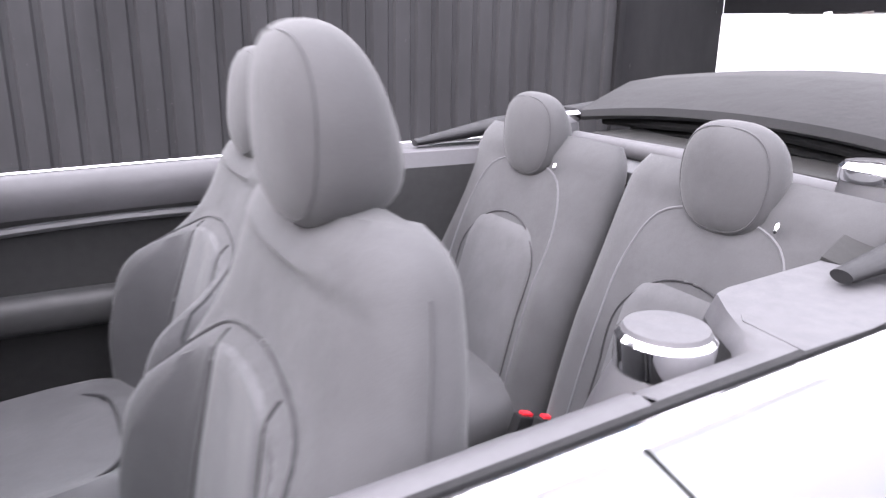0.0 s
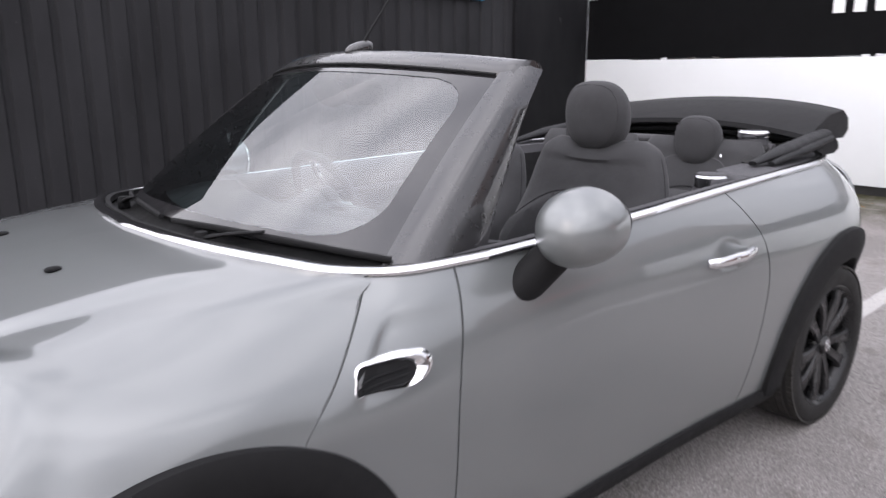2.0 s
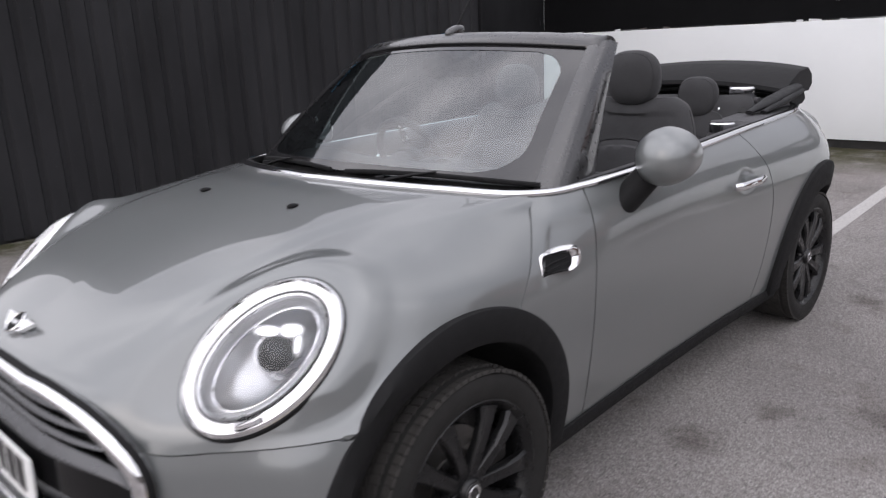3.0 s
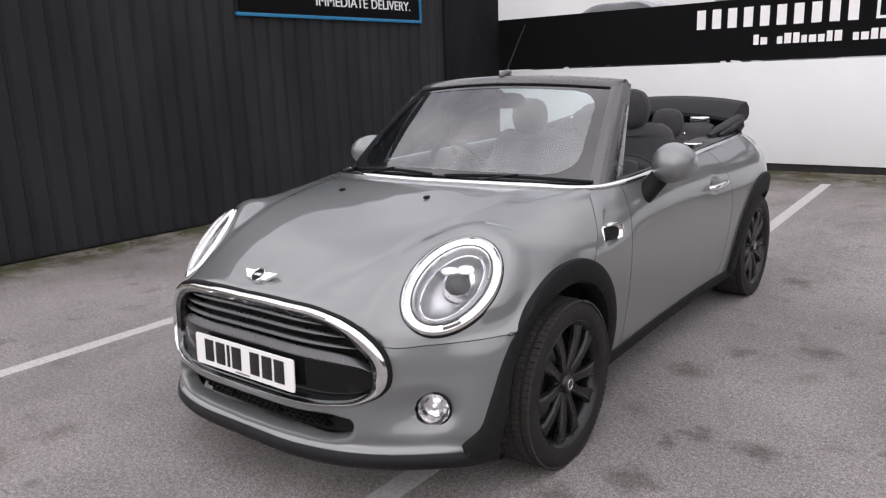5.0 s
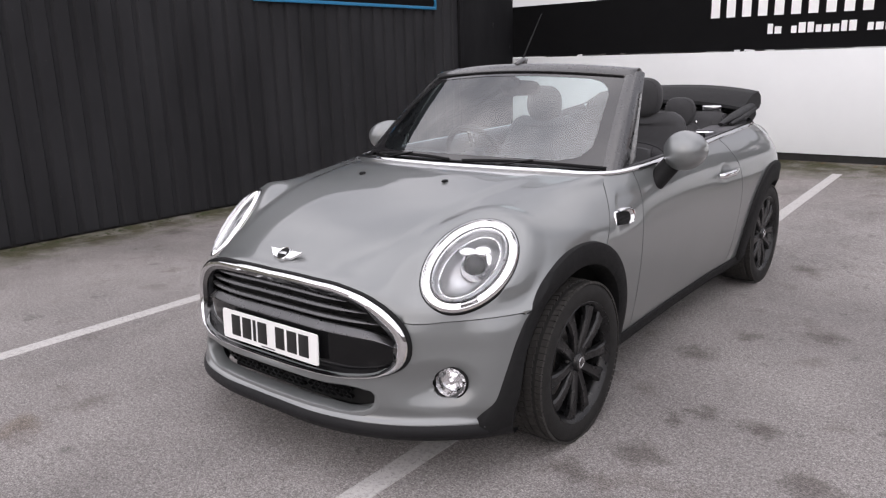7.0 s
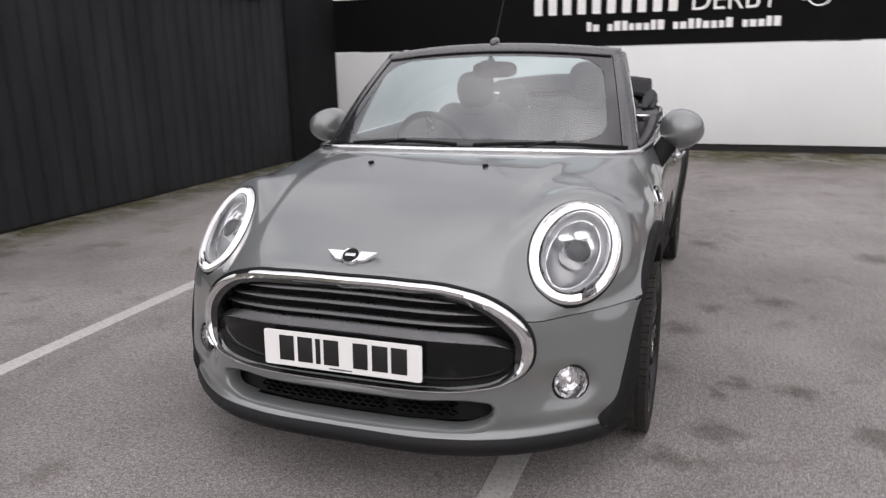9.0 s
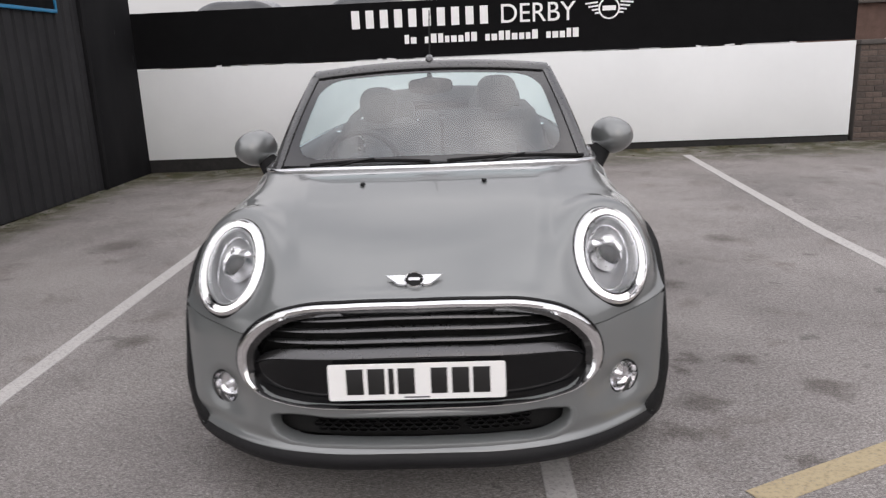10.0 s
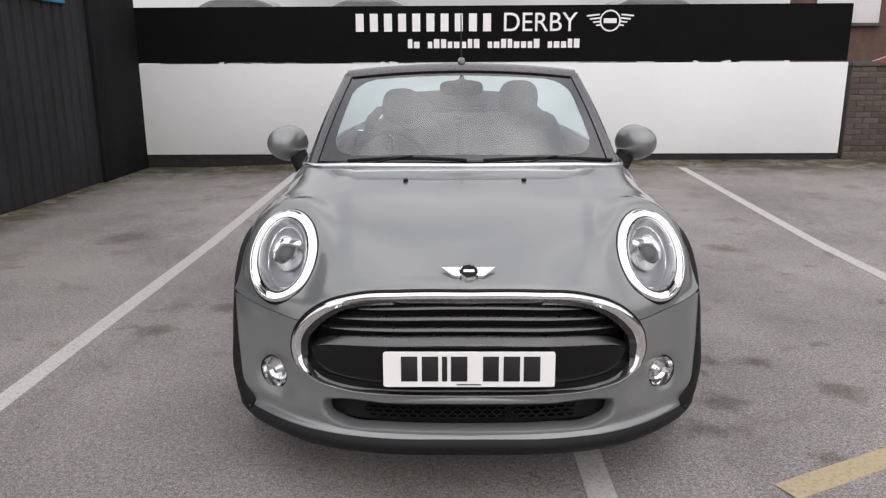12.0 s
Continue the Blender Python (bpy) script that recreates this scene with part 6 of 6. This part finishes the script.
rear = new("rear_seat")
rear.parent = car
for x0 in (0.278, -0.278):
    m = pose(x0, 2.215, 0.43, -17, 0, 0)
    g = backrest_grid(m, 0.640, 0.267, 0.066, 0.026, boxy=True)
    bm = bmesh.new()
    add_grid(bm, g, True)
    bm.faces.new([bm.verts.new(p) for p in g[-1]])
    bmesh.ops.remove_doubles(bm, verts=bm.verts[:], dist=0.0004)
    part("rear_backrest", bm, CLOTH, rear, "charcoal cloth rear backrest")
    tree = shell_tree(g)
    part("rear_piping", seam_tube(tree, m, [(-0.175, 0.02), (-0.172, 0.30), (-0.168, 0.45), (-0.13, 0.535), (0, 0.565), (0.13, 0.535), (0.168, 0.45), (0.172, 0.30), (0.175, 0.02)], 60, 0.0026), PIPING, rear, "pale grey piping")
    patch = []
    for i in range(19):
        f = i / 18
        w = 0.140 * math.sqrt(max(0.30, 1 - max(0.0, (f - 0.80) / 0.24) ** 2))
        row = []
        for j in range(13):
            o = m @ Vector((w * (j / 6 - 1), -0.6, 0.03 + 0.400 * f))
            hit = tree.ray_cast(o, (m.to_3x3() @ Vector((0, 1, 0))))
            row.append((hit[0] if hit[0] is not None else o) + (m.to_3x3() @ Vector((0, -0.006 if 0 < i < 18 and 0 < j < 12 else 0.004, 0))))
        patch.append(row)
    bm = bmesh.new()
    add_grid(bm, patch)
    part("rear_insert", bm, INSERT, rear, "lighter grey cloth insert")
    part("rear_insert_seam", seam_tube(tree, m, [(-0.144, 0.03), (-0.142, 0.22), (-0.136, 0.36), (-0.06, 0.428), (0.06, 0.428), (0.136, 0.36), (0.142, 0.22), (0.144, 0.03)], 50, 0.0028), CLOTH_SIDE, rear)
    seat_head(m @ pose(0, -0.050, 0.624, 14, 0, 0), (0.198, 0.120, 0.190), rear)
    tag = m @ pose(0.118, -0.060, 0.565)
    part("headrest_button", blob((0.010, 0.009, 0.020), tag, 2.2, 8, 12), CHROME, rear, "small bright release button")
    part("rear_cushion", blob((0.50, 0.46, 0.15), pose(x0, 2.02, 0.465, 5, 0, 0), 3.2, 14, 36), CLOTH, rear)
for x, y, z in ((0.03, 2.13, 0.50), (0.06, 2.16, 0.50)):
    b = part("belt_buckle", block((0.028, 0.045, 0.075), pose(x, y, z, -20, 0, 0), 0.006), PLASTIC, rear)
    part("release_key", block((0.016, 0.026, 0.008), pose(x, y + 0.012, z + 0.038, -20, 0, 0), 0.002), RED, b, "red release key")
for s in (1, -1):
    b = part("seat_belt_buckle", block((0.03, 0.05, 0.11), pose(s * 0.085, 1.42, 0.46, -15, 0, 0), 0.008), PLASTIC, cabin)
    part("release_key", block((0.020, 0.032, 0.008), pose(s * 0.085, 1.434, 0.516, -15, 0, 0), 0.002), RED, b, "red release key")

# shelf behind the rear seat with a bright rail and covers
part("rear_shelf", block((1.16, 0.30, 0.03), pose(0, 2.58, 0.975), 0.01), TRIM_SOFT, cabin, "dark trim shelf behind the rear seat")
part("roll_bar_cover", tube([(-0.50, 2.535, 1.006), (-0.02, 2.55, 1.012), (0.50, 2.535, 1.006)], 0.022, 10), TRIM_TOP, cabin, "padded grey roll-bar cover")
for x in (0.30, -0.30):
    part("roll_bar_cap", lathe([(0.058, 0.0), (0.060, 0.006), (0.060, 0.020), (0.052, 0.028), (0.0, 0.030)], pose(x * 1.40, 2.52, 1.050), 36), CHROME, cabin, "chrome roll-bar cap")
    part("roll_bar_sleeve", lathe([(0.066, -0.10), (0.060, -0.03), (0.055, 0.004)], pose(x * 1.40, 2.52, 1.050), 32), TRIM_SOFT, cabin, "dark roll-bar sleeve")
part("belt_webbing", block((0.045, 0.30, 0.006), pose(0.49, 2.42, 1.005, 12, 14, 18), 0.001), CARPET, cabin, "black seat-belt webbing")

# ---- folded soft top ----
top = new("folded_soft_top")
top.parent = car


def canvas_layer(z0, z1, y_in, y_out, half, crown):
    rows = []
    n = 40
    for k in range(n + 1):
        u = -1 + 2 * k / n
        e = abs(u) ** 3
        x = half * u
        zc = -crown * u * u
        yc = -0.085 * e
        ya, yb = y_in + yc * 0.6, y_out + yc * 1.5
        th = (z1 - z0) * (1 - 0.12 * e)
        rows.append([Vector((x, ya + 0.03, z0 + zc)), Vector((x, ya, z0 + zc + th * 0.12)), Vector((x, ya + 0.006, z0 + zc + th * 0.34)), Vector((x, ya + 0.07, z0 + zc + th * 0.66)),
                     Vector((x, (ya + yb) / 2, z1 + zc + 0.012)), Vector((x, yb - 0.06, z1 + zc + 0.026)), Vector((x, yb, z1 + zc - 0.01)), Vector((x, yb + 0.012, z0 + zc + th * 0.4)), Vector((x, yb - 0.03, z0 + zc))])
    return beam(rows)


part("canvas_fold", canvas_layer(1.065, 1.156, 2.74, 3.20, 0.560, 0.040), CANVAS, top, "black canvas top fold")
part("canvas_fold", canvas_layer(1.000, 1.056, 2.86, 3.16, 0.545, 0.040), CANVAS, top, "black canvas lower fold")
part("top_well", block((1.02, 0.30, 0.05), pose(0, 2.86, 0.975), 0.01), CARPET, top, "black folding-top well")
part("roof_bow", tube([(-0.56, 2.80, 1.020), (0, 2.82, 1.050), (0.56, 2.80, 1.020)], 0.012, 8), PLASTIC, top)
for s in (1, -1):
    part("roof_arm", tube([(s * 0.585, 2.20, 0.988), (s * 0.590, 2.45, 1.020), (s * 0.575, 2.80, 1.058)], [0.016, 0.040, 0.034], 16, False, None, 0.55), LIP_GREY, top, "satin black roof linkage arm")
    part("roof_arm", tube([(s * 0.625, 2.26, 0.985), (s * 0.622, 2.50, 1.012), (s * 0.60, 2.80, 1.042)], [0.012, 0.024, 0.020], 14, False, None, 0.7), LIP_GREY, top)

# ---- ground and bay markings ----
WALL_Y = 7.32


def ground_z(x, y):
    """The yard rises a little towards the end wall."""
    side = min(1.0, max(0.25, (x + 4.2) / 3.2))
    return 0.027 * side * min(max(0.0, y - 2.9), 4.6)


def ground_sheet():
    bm = bmesh.new()
    xs = [-60, -20, -8] + [-6 + 0.5 * k for k in range(29)] + [10, 20, 60]
    ys = [-60, -20, -8] + [-5 + 0.5 * k for k in range(27)] + [12, 25, 60]
    add_grid(bm, [[Vector((x, y, ground_z(x, y))) for y in ys] for x in xs])
    return bm


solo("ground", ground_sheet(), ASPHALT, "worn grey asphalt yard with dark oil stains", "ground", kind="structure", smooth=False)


def bay_line(a, b, width, material, label):
    a, b = Vector((*a, 0)), Vector((*b, 0))
    side = Vector((0, 0, 1)).cross((b - a).normalized()) * (width / 2)
    bm = bmesh.new()
    n = max(4, int((b - a).length / 0.25))
    rows = []
    for k in range(n + 1):
        p = a.lerp(b, k / n)
        w = 1 + 0.06 * noise.noise(Vector((p.x * 3, p.y * 3, 1.7)))
        p.z = ground_z(p.x, p.y)
        rows.append([p - side * w + Vector((0, 0, 0.001)), p - side * w * 0.96 + Vector((0, 0, 0.004)), p + side * w * 0.96 + Vector((0, 0, 0.004)), p + side * w + Vector((0, 0, 0.001))])
    add_grid(bm, rows)
    return solo("bay_line", bm, material, label, "road marking", "parking bay markings", "structure", False)


bay_line((-1.915, -2.6), (-1.98, 6.5), 0.10, LINE_WHITE, "worn white painted bay line on asphalt")
bay_line((0.435, -1.6), (0.44, 6.55), 0.10, LINE_WHITE, "worn white painted bay line under the car")
bay_line((2.78, 0.2), (2.90, 6.65), 0.10, LINE_WHITE, "worn white painted bay line on asphalt")
bay_line((5.3, 1.0), (5.75, 7.0), 0.10, LINE_WHITE, "worn white painted bay line on asphalt")
bay_line((1.04, -0.66), (3.4, 0.50), 0.10, LINE_YELLOW, "faded yellow painted line on asphalt")

# ---- black profiled-sheet wall ----


WALL_TOP, WALL_END = 3.5, -0.35


def wall_x(y):
    return -4.42 + 0.030 * y


def sheet_wall(y0, y1, z0, z1):
    bm = bmesh.new()
    pitch, rows = 0.185, []
    y = y0
    prof = [(0.0, 0.0), (0.116, 0.0), (0.134, -0.022), (0.168, -0.022)]
    while y < y1:
        for a, d in prof:
            rows.append([Vector((wall_x(y + a) + d, y + a, z)) for z in (z0, (z0 + z1) / 2, z1)])
        y += pitch
    add_grid(bm, rows)
    return bm


side_wall = thing("wall_west", "black ribbed metal cladding wall beside the bays", "wall", kind="structure")
part("profiled_sheet", sheet_wall(WALL_END, 6.05, 0.025, WALL_TOP), CLADDING, side_wall, "", False)
part("wall_base", block((0.10, 6.05 - WALL_END, 0.20), pose(wall_x(2.85) - 0.08, 2.85, 0.08, 0, 0, -1.72), 0.01), DARK_BASE, side_wall)
part("wall_backing", block((0.06, 6.05 - WALL_END, WALL_TOP), pose(wall_x(2.85) - 0.12, 2.85, WALL_TOP / 2, 0, 0, -1.72), 0.0), BLACK_WALL, side_wall)
corner = thing("wall_corner", "plain black painted corner panel with scuffs", "wall", kind="structure")
cx0, cx1 = wall_x(6.06), -4.22
ang = math.degrees(math.atan2(cx1 - cx0, WALL_Y - 6.06))
part("corner_panel", block((0.05, WALL_Y - 6.06 + 0.02, WALL_TOP), pose((cx0 + cx1) / 2, (6.06 + WALL_Y) / 2, WALL_TOP / 2, 0, 0, -ang), 0.004), BLACK_WALL, corner)
part("corner_post", block((0.07, 0.07, WALL_TOP), pose(cx0 + 0.01, 6.07, WALL_TOP / 2), 0.008), BLACK_WALL, corner)

blue_sign = thing("wall_sign", "dark sign with white lettering and blue edge on ribbed wall", "sign")
part("sign_board", block((0.02, 2.75, 0.64), pose(wall_x(4.15) + 0.018, 4.15, 2.38, 0, 0, -1.72), 0.002), SIGN_BLACK, blue_sign)
part("sign_edge", block((0.034, 2.83, 0.035), pose(wall_x(4.15) + 0.02, 4.15, 2.055, 0, 0, -1.72), 0.004), BLUE, blue_sign, "blue edge strip")
part("sign_edge", block((0.034, 0.035, 0.66), pose(wall_x(5.55) + 0.02, 5.55, 2.385, 0, 0, -1.72), 0.004), BLUE, blue_sign, "blue edge strip")

# ---- white boarded wall with the black sign ----
north = thing("wall_north", "white painted boarding on a dark base at the end of the bays", "wall", kind="structure")
PX0, PX1 = -4.20, 5.20
part("boarding", block((PX1 - PX0, 0.10, 1.20), pose((PX0 + PX1) / 2, WALL_Y + 0.05, 0.208 + 0.60), 0.004), BOARD, north, "white painted boarding")
part("wall_base", block((PX1 - PX0 + 0.02, 0.08, 0.25), pose((PX0 + PX1) / 2, WALL_Y + 0.06, 0.105), 0.01), DARK_BASE, north, "dark stained base")
sign = thing("fascia_sign", "long black fascia sign with white lettering bars above the white boarding", "sign")
SX0, SX1 = -4.22, 5.20
bm = bmesh.new()
z0l, z0r, z1l, z1r = 1.420, 1.425, 2.130, 2.150
rows = [[Vector((SX0, WALL_Y + 0.045, z0l)), Vector((SX0, WALL_Y + 0.045, z1l))], [Vector((SX1, WALL_Y + 0.045, z0r)), Vector((SX1, WALL_Y + 0.045, z1r))]]
bmf = [bm.verts.new(p) for p in (rows[0][0], rows[0][1], rows[1][1], rows[1][0])]
bmb = [bm.verts.new(v.co + Vector((0, 0.04, 0))) for v in bmf]
bm.faces.new(bmf)
bm.faces.new(bmb[::-1])
for i in range(4):
    bm.faces.new((bmf[i], bmf[(i + 1) % 4], bmb[(i + 1) % 4], bmb[i]))
part("sign_board", bm, SIGN_BLACK, sign, "", False)
SIGN_FACE = WALL_Y + 0.042


def letters(text, x0, x1, z0, height, material, parent, face=None):
    """Raised lettering with the built-in font, fitted between x0 and x1."""
    cu = bpy.data.curves.new("lettering", "FONT")
    cu.body, cu.size, cu.extrude = text, 1.0, 0.004
    tmp = bpy.data.objects.new("lettering", cu)
    scene.collection.objects.link(tmp)
    me = bpy.data.meshes.new_from_object(tmp.evaluated_get(bpy.context.evaluated_depsgraph_get()))
    bpy.data.objects.remove(tmp)
    bpy.data.curves.remove(cu)
    xs = [v.co.x for v in me.vertices]
    ys = [v.co.y for v in me.vertices]
    a, b, c, d = min(xs), max(xs), min(ys), max(ys)
    me.transform((face or Matrix.Translation((0, SIGN_FACE, 0))) @ Matrix.Translation((x0, 0, z0)) @ Matrix.Rotation(radians(90), 4, "X") @ Matrix.Diagonal(((x1 - x0) / (b - a), height / (d - c), 1, 1)) @ Matrix.Translation((-a, -c, 0)))
    me.materials.append(material)
    ob = new("lettering", me)
    ob.parent = parent
    return ob


for word, a, b in (("IMMEDIATE", 3.80, 4.60), ("DELIVERY.", 4.67, 5.355)):
    letters(word, a, b, 2.18, 0.105, SIGN_WHITE, blue_sign, pose(wall_x(0) + 0.031, 0, 0, 0, 0, 88.28))
letters("DERBY", 0.655, 1.615, 1.815, 0.232, SIGN_WHITE, sign)
# the trader's name and web address stand as plain letter-sized bars
NAME_X0, NAME_X1 = -1.335, 0.525
for k in range(10):
    w = (NAME_X1 - NAME_X0) / 10
    part("name_bar", block((w * 0.56, 0.006, 0.226), pose(NAME_X0 + w * (k + 0.5), SIGN_FACE, 1.928), 0.0), SIGN_WHITE, sign)
k, x = 0, -0.612
while x < 1.62:
    tall = (k * 7) % 5 in (0, 3)
    w = 0.058 + 0.016 * ((k * 5) % 3) / 2
    if (k * 11) % 9 != 4:
        part("address_bar", block((w, 0.006, 0.115 if tall else 0.082), pose(x + w / 2, SIGN_FACE, 1.660 if tall else 1.643), 0.0), SIGN_WHITE, sign)
    x += w + 0.022
    k += 1
emblem = Vector((2.045, SIGN_FACE - 0.002, 1.942))
part("emblem_ring", lathe([(0.118, -0.004), (0.118, 0.004), (0.137, 0.004), (0.137, -0.004)], Matrix.Translation(emblem) @ pose(0, 0, 0, 90, 0, 0), 48, None, True), SIGN_WHITE, sign, "white ring emblem")
part("emblem_bar", block((0.17, 0.006, 0.060), Matrix.Translation(emblem), 0.0), SIGN_WHITE, sign)
for s in (1, -1):
    for j in range(4):
        l = 0.165 - 0.034 * j
        part("emblem_feather", block((l, 0.006, 0.020), Matrix.Translation(emblem) @ pose(s * (0.143 + l / 2 - 0.008 * j), 0, 0.070 - 0.042 * j, 0, s * 6, 0), 0.0), SIGN_WHITE, sign)

# gap strip between boarding and sign: bits of pale clutter on the ledge
random.seed(4)
for x in (-3.1, -2.75, -2.45, -0.95, -0.8, 3.2, 3.6, 4.4):
    w = 0.04 + 0.10 * random.random()
    solo("ledge_scrap", block((w, 0.03, 0.022), pose(x, WALL_Y + 0.03, 1.418, 0, random.uniform(-8, 8), 0), 0.004), random.choice([MORTAR, FAR_GREY]), "pale scrap on the ledge below the sign", "debris", "ledge scraps")

# ---- brick wall at the right-hand end ----
brick_wall = thing("wall_east_end", "weathered brown brick garden wall beside the white boarding", "wall", kind="structure")
bw = pose(5.26, WALL_Y - 0.02, 0, 0, 0, 3)
part("mortar_core", block((4.0, 0.18, 1.36), bw @ pose(2.0, 0.11, 0.68), 0.004), MORTAR, brick_wall)
part("coping", block((4.04, 0.26, 0.06), bw @ pose(2.0, 0.11, 1.385), 0.012), MORTAR, brick_wall, "weathered coping")
brick_me = bpy.data.meshes.new("brick")
b0 = block((0.215, 0.10, 0.065), None, 0.004, 1)
b0.to_mesh(brick_me)
b0.free()
brick_me.materials.append(BRICK)
for r in range(18):
    for c in range(13):
        x = 0.11 + 0.225 * c - (0.1125 if r % 2 else 0)
        b = new("brick", brick_me)
        b.parent = brick_wall
        half = x < 0.05
        b.matrix_basis = bw @ pose(0.057 if half else x, 0.064 - 0.004 * random.random(), 0.038 + 0.0752 * r, 0, random.uniform(-0.5, 0.5), random.uniform(-0.6, 0.6)) @ Matrix.Diagonal((0.47 if half else 1, 1, 1, 1))

# ---- beyond the walls ----
deck = thing("upper_deck", "raised concrete parking deck behind the sign", "deck", kind="structure")
part("deck_slab", block((40, 14, 1.0), pose(3, 15.0, 0.5), 0.01), MORTAR, deck)


def far_car(x, y, z, paint, turn, label):
    c = thing("parked_car", label, "car", "cars parked on the upper deck", at=(x, y, z))
    c.rotation_euler = (0, 0, radians(turn))
    rows = []
    for yy, w, zb in ((-2.0, 0.70, 0.62), (-1.85, 0.82, 0.78), (-0.9, 0.86, 0.92), (0.5, 0.87, 0.97), (1.6, 0.84, 0.98), (2.0, 0.72, 0.85)):
        rows.append([(-w, yy, 0.25), (-w * 1.02, yy, 0.55), (-w * 0.93, yy, zb), (0, yy, zb + 0.05), (w * 0.93, yy, zb), (w * 1.02, yy, 0.55), (w, yy, 0.25)])
    bm = bmesh.new()
    add_grid(bm, loft(rows, 30, 30))
    part("car_body", bm, paint, c)
    rows = []
    for yy, w, zt in ((-0.95, 0.74, 0.95), (-0.35, 0.66, 1.36), (0.3, 0.64, 1.46), (1.1, 0.63, 1.42), (1.75, 0.70, 1.0)):
        rows.append([(-w * 1.1, yy, 0.92), (-w, yy, max(0.93, zt - 0.12)), (-w * 0.7, yy, zt), (0, yy, zt + 0.03), (w * 0.7, yy, zt), (w, yy, max(0.93, zt - 0.12)), (w * 1.1, yy, 0.92)])
    bm = bmesh.new()
    g = loft(rows, 30, 30)
    add_grid(bm, g)
    part("car_roof", bm, paint, c)
    bm = bmesh.new()
    add_grid(bm, [[p * 1.0 + Vector((0, -0.012, 0.006)) for p in row[6:25]] for row in g[2:9]])
    part("car_windscreen", bm, DARK_GLASS, c)
    for sx in (-0.72, 0.72):
        for sy in (-1.25, 1.3):
            part("car_wheel", lathe([(0.0, -0.1), (0.31, -0.1), (0.32, -0.06), (0.32, 0.06), (0.31, 0.1), (0.0, 0.1)], pose(sx, sy, 0.32, 0, 90, 0), 24), RUBBER, c)


far_car(-3.6, 10.3, 1.03, CAR_GREY, 4, "grey hatchback parked on the deck behind the sign")
far_car(-1.4, 10.4, 1.03, CAR_GREY, -3, "silver grey hatchback parked on the deck behind the sign")
far_car(3.3, 10.3, 1.03, CAR_GREY, 2, "grey hatchback parked on the deck behind the sign")
far_car(9.6, 10.6, 0.50, CAR_RED, 80, "red car parked beyond the brick wall")

house = thing("brick_building", "red-brown brick building with a pale window beyond the brick wall", "building", at=(0, 0, 0))
part("building_wall", block((12, 0.4, 6), pose(14.2, 16, 3.0), 0.01), FAR_BRICK, house)
w1 = part("window", block((1.5, 0.10, 0.8), pose(9.4, 15.78, 2.75), 0.02), FAR_GREY, house, "pale blank window")
part("window_sill", block((1.6, 0.16, 0.07), pose(9.4, 15.74, 2.31), 0.01), MORTAR, w1)

# unseen walls added behind the camera; the tall dark east one dims reflections
for nm, m, size in (("wall_south", pose(0, -30, 1.3), (90, 0.5, 2.6)), ("wall_far_west", pose(-40, -10, 1.3), (0.5, 40, 2.6)), ("wall_east", pose(32, 0, 3.0), (0.5, 70, 6.0))):
    solo(nm, block(size, m, 0.0), FAR_DARK if nm == "wall_east" else FAR_GREY, "unseen plain wall added to close the yard", "wall", kind="structure", smooth=False)

# ---- moss and litter along the foot of the walls ----
random.seed(7)
bm = bmesh.new()
for _ in range(420):
    if random.random() < 0.55:
        x = random.uniform(-4.05, -1.2) if random.random() < 0.7 else random.uniform(2.5, 5.2)
        y = WALL_Y - abs(random.gauss(0, 0.16)) - 0.02
    else:
        y = random.uniform(-1, 7.0)
        x = wall_x(y) + abs(random.gauss(0, 0.08)) + 0.03
    r = random.uniform(0.006, 0.020)
    lathe([(r, 0.0), (r * 0.8, r * 0.25), (r * 0.35, r * 0.42), (0.0, r * 0.45)], pose(x, y, ground_z(x, y) + 0.001, 0, 0, random.uniform(0, 90)) @ Matrix.Diagonal((1, random.uniform(0.6, 1.3), 1, 1)), 7, bm)
solo("moss", bm, MOSS, "dark green moss tufts along the wall foot", "moss", kind="stuff")
bm = bmesh.new()
for _ in range(60):
    x, y = random.uniform(-4.0, 5.2), WALL_Y - abs(random.gauss(0, 0.35)) - 0.05
    a, b = random.uniform(0.015, 0.035), random.uniform(0.008, 0.02)
    m = pose(x, y, ground_z(x, y) + 0.008, random.uniform(-25, 25), random.uniform(-25, 25), random.uniform(0, 360))
    q = [bm.verts.new(m @ Vector(p)) for p in ((-a, 0, 0), (-a * 0.3, b, 0.004), (a * 0.5, b * 0.8, 0.004), (a, 0, 0), (a * 0.5, -b * 0.8, 0.004), (-a * 0.3, -b, 0.004))]
    bm.faces.new(q)
solo("dead_leaves", bm, LEAF, "brown dead leaves scattered by the wall foot", "leaves", kind="stuff", smooth=False)
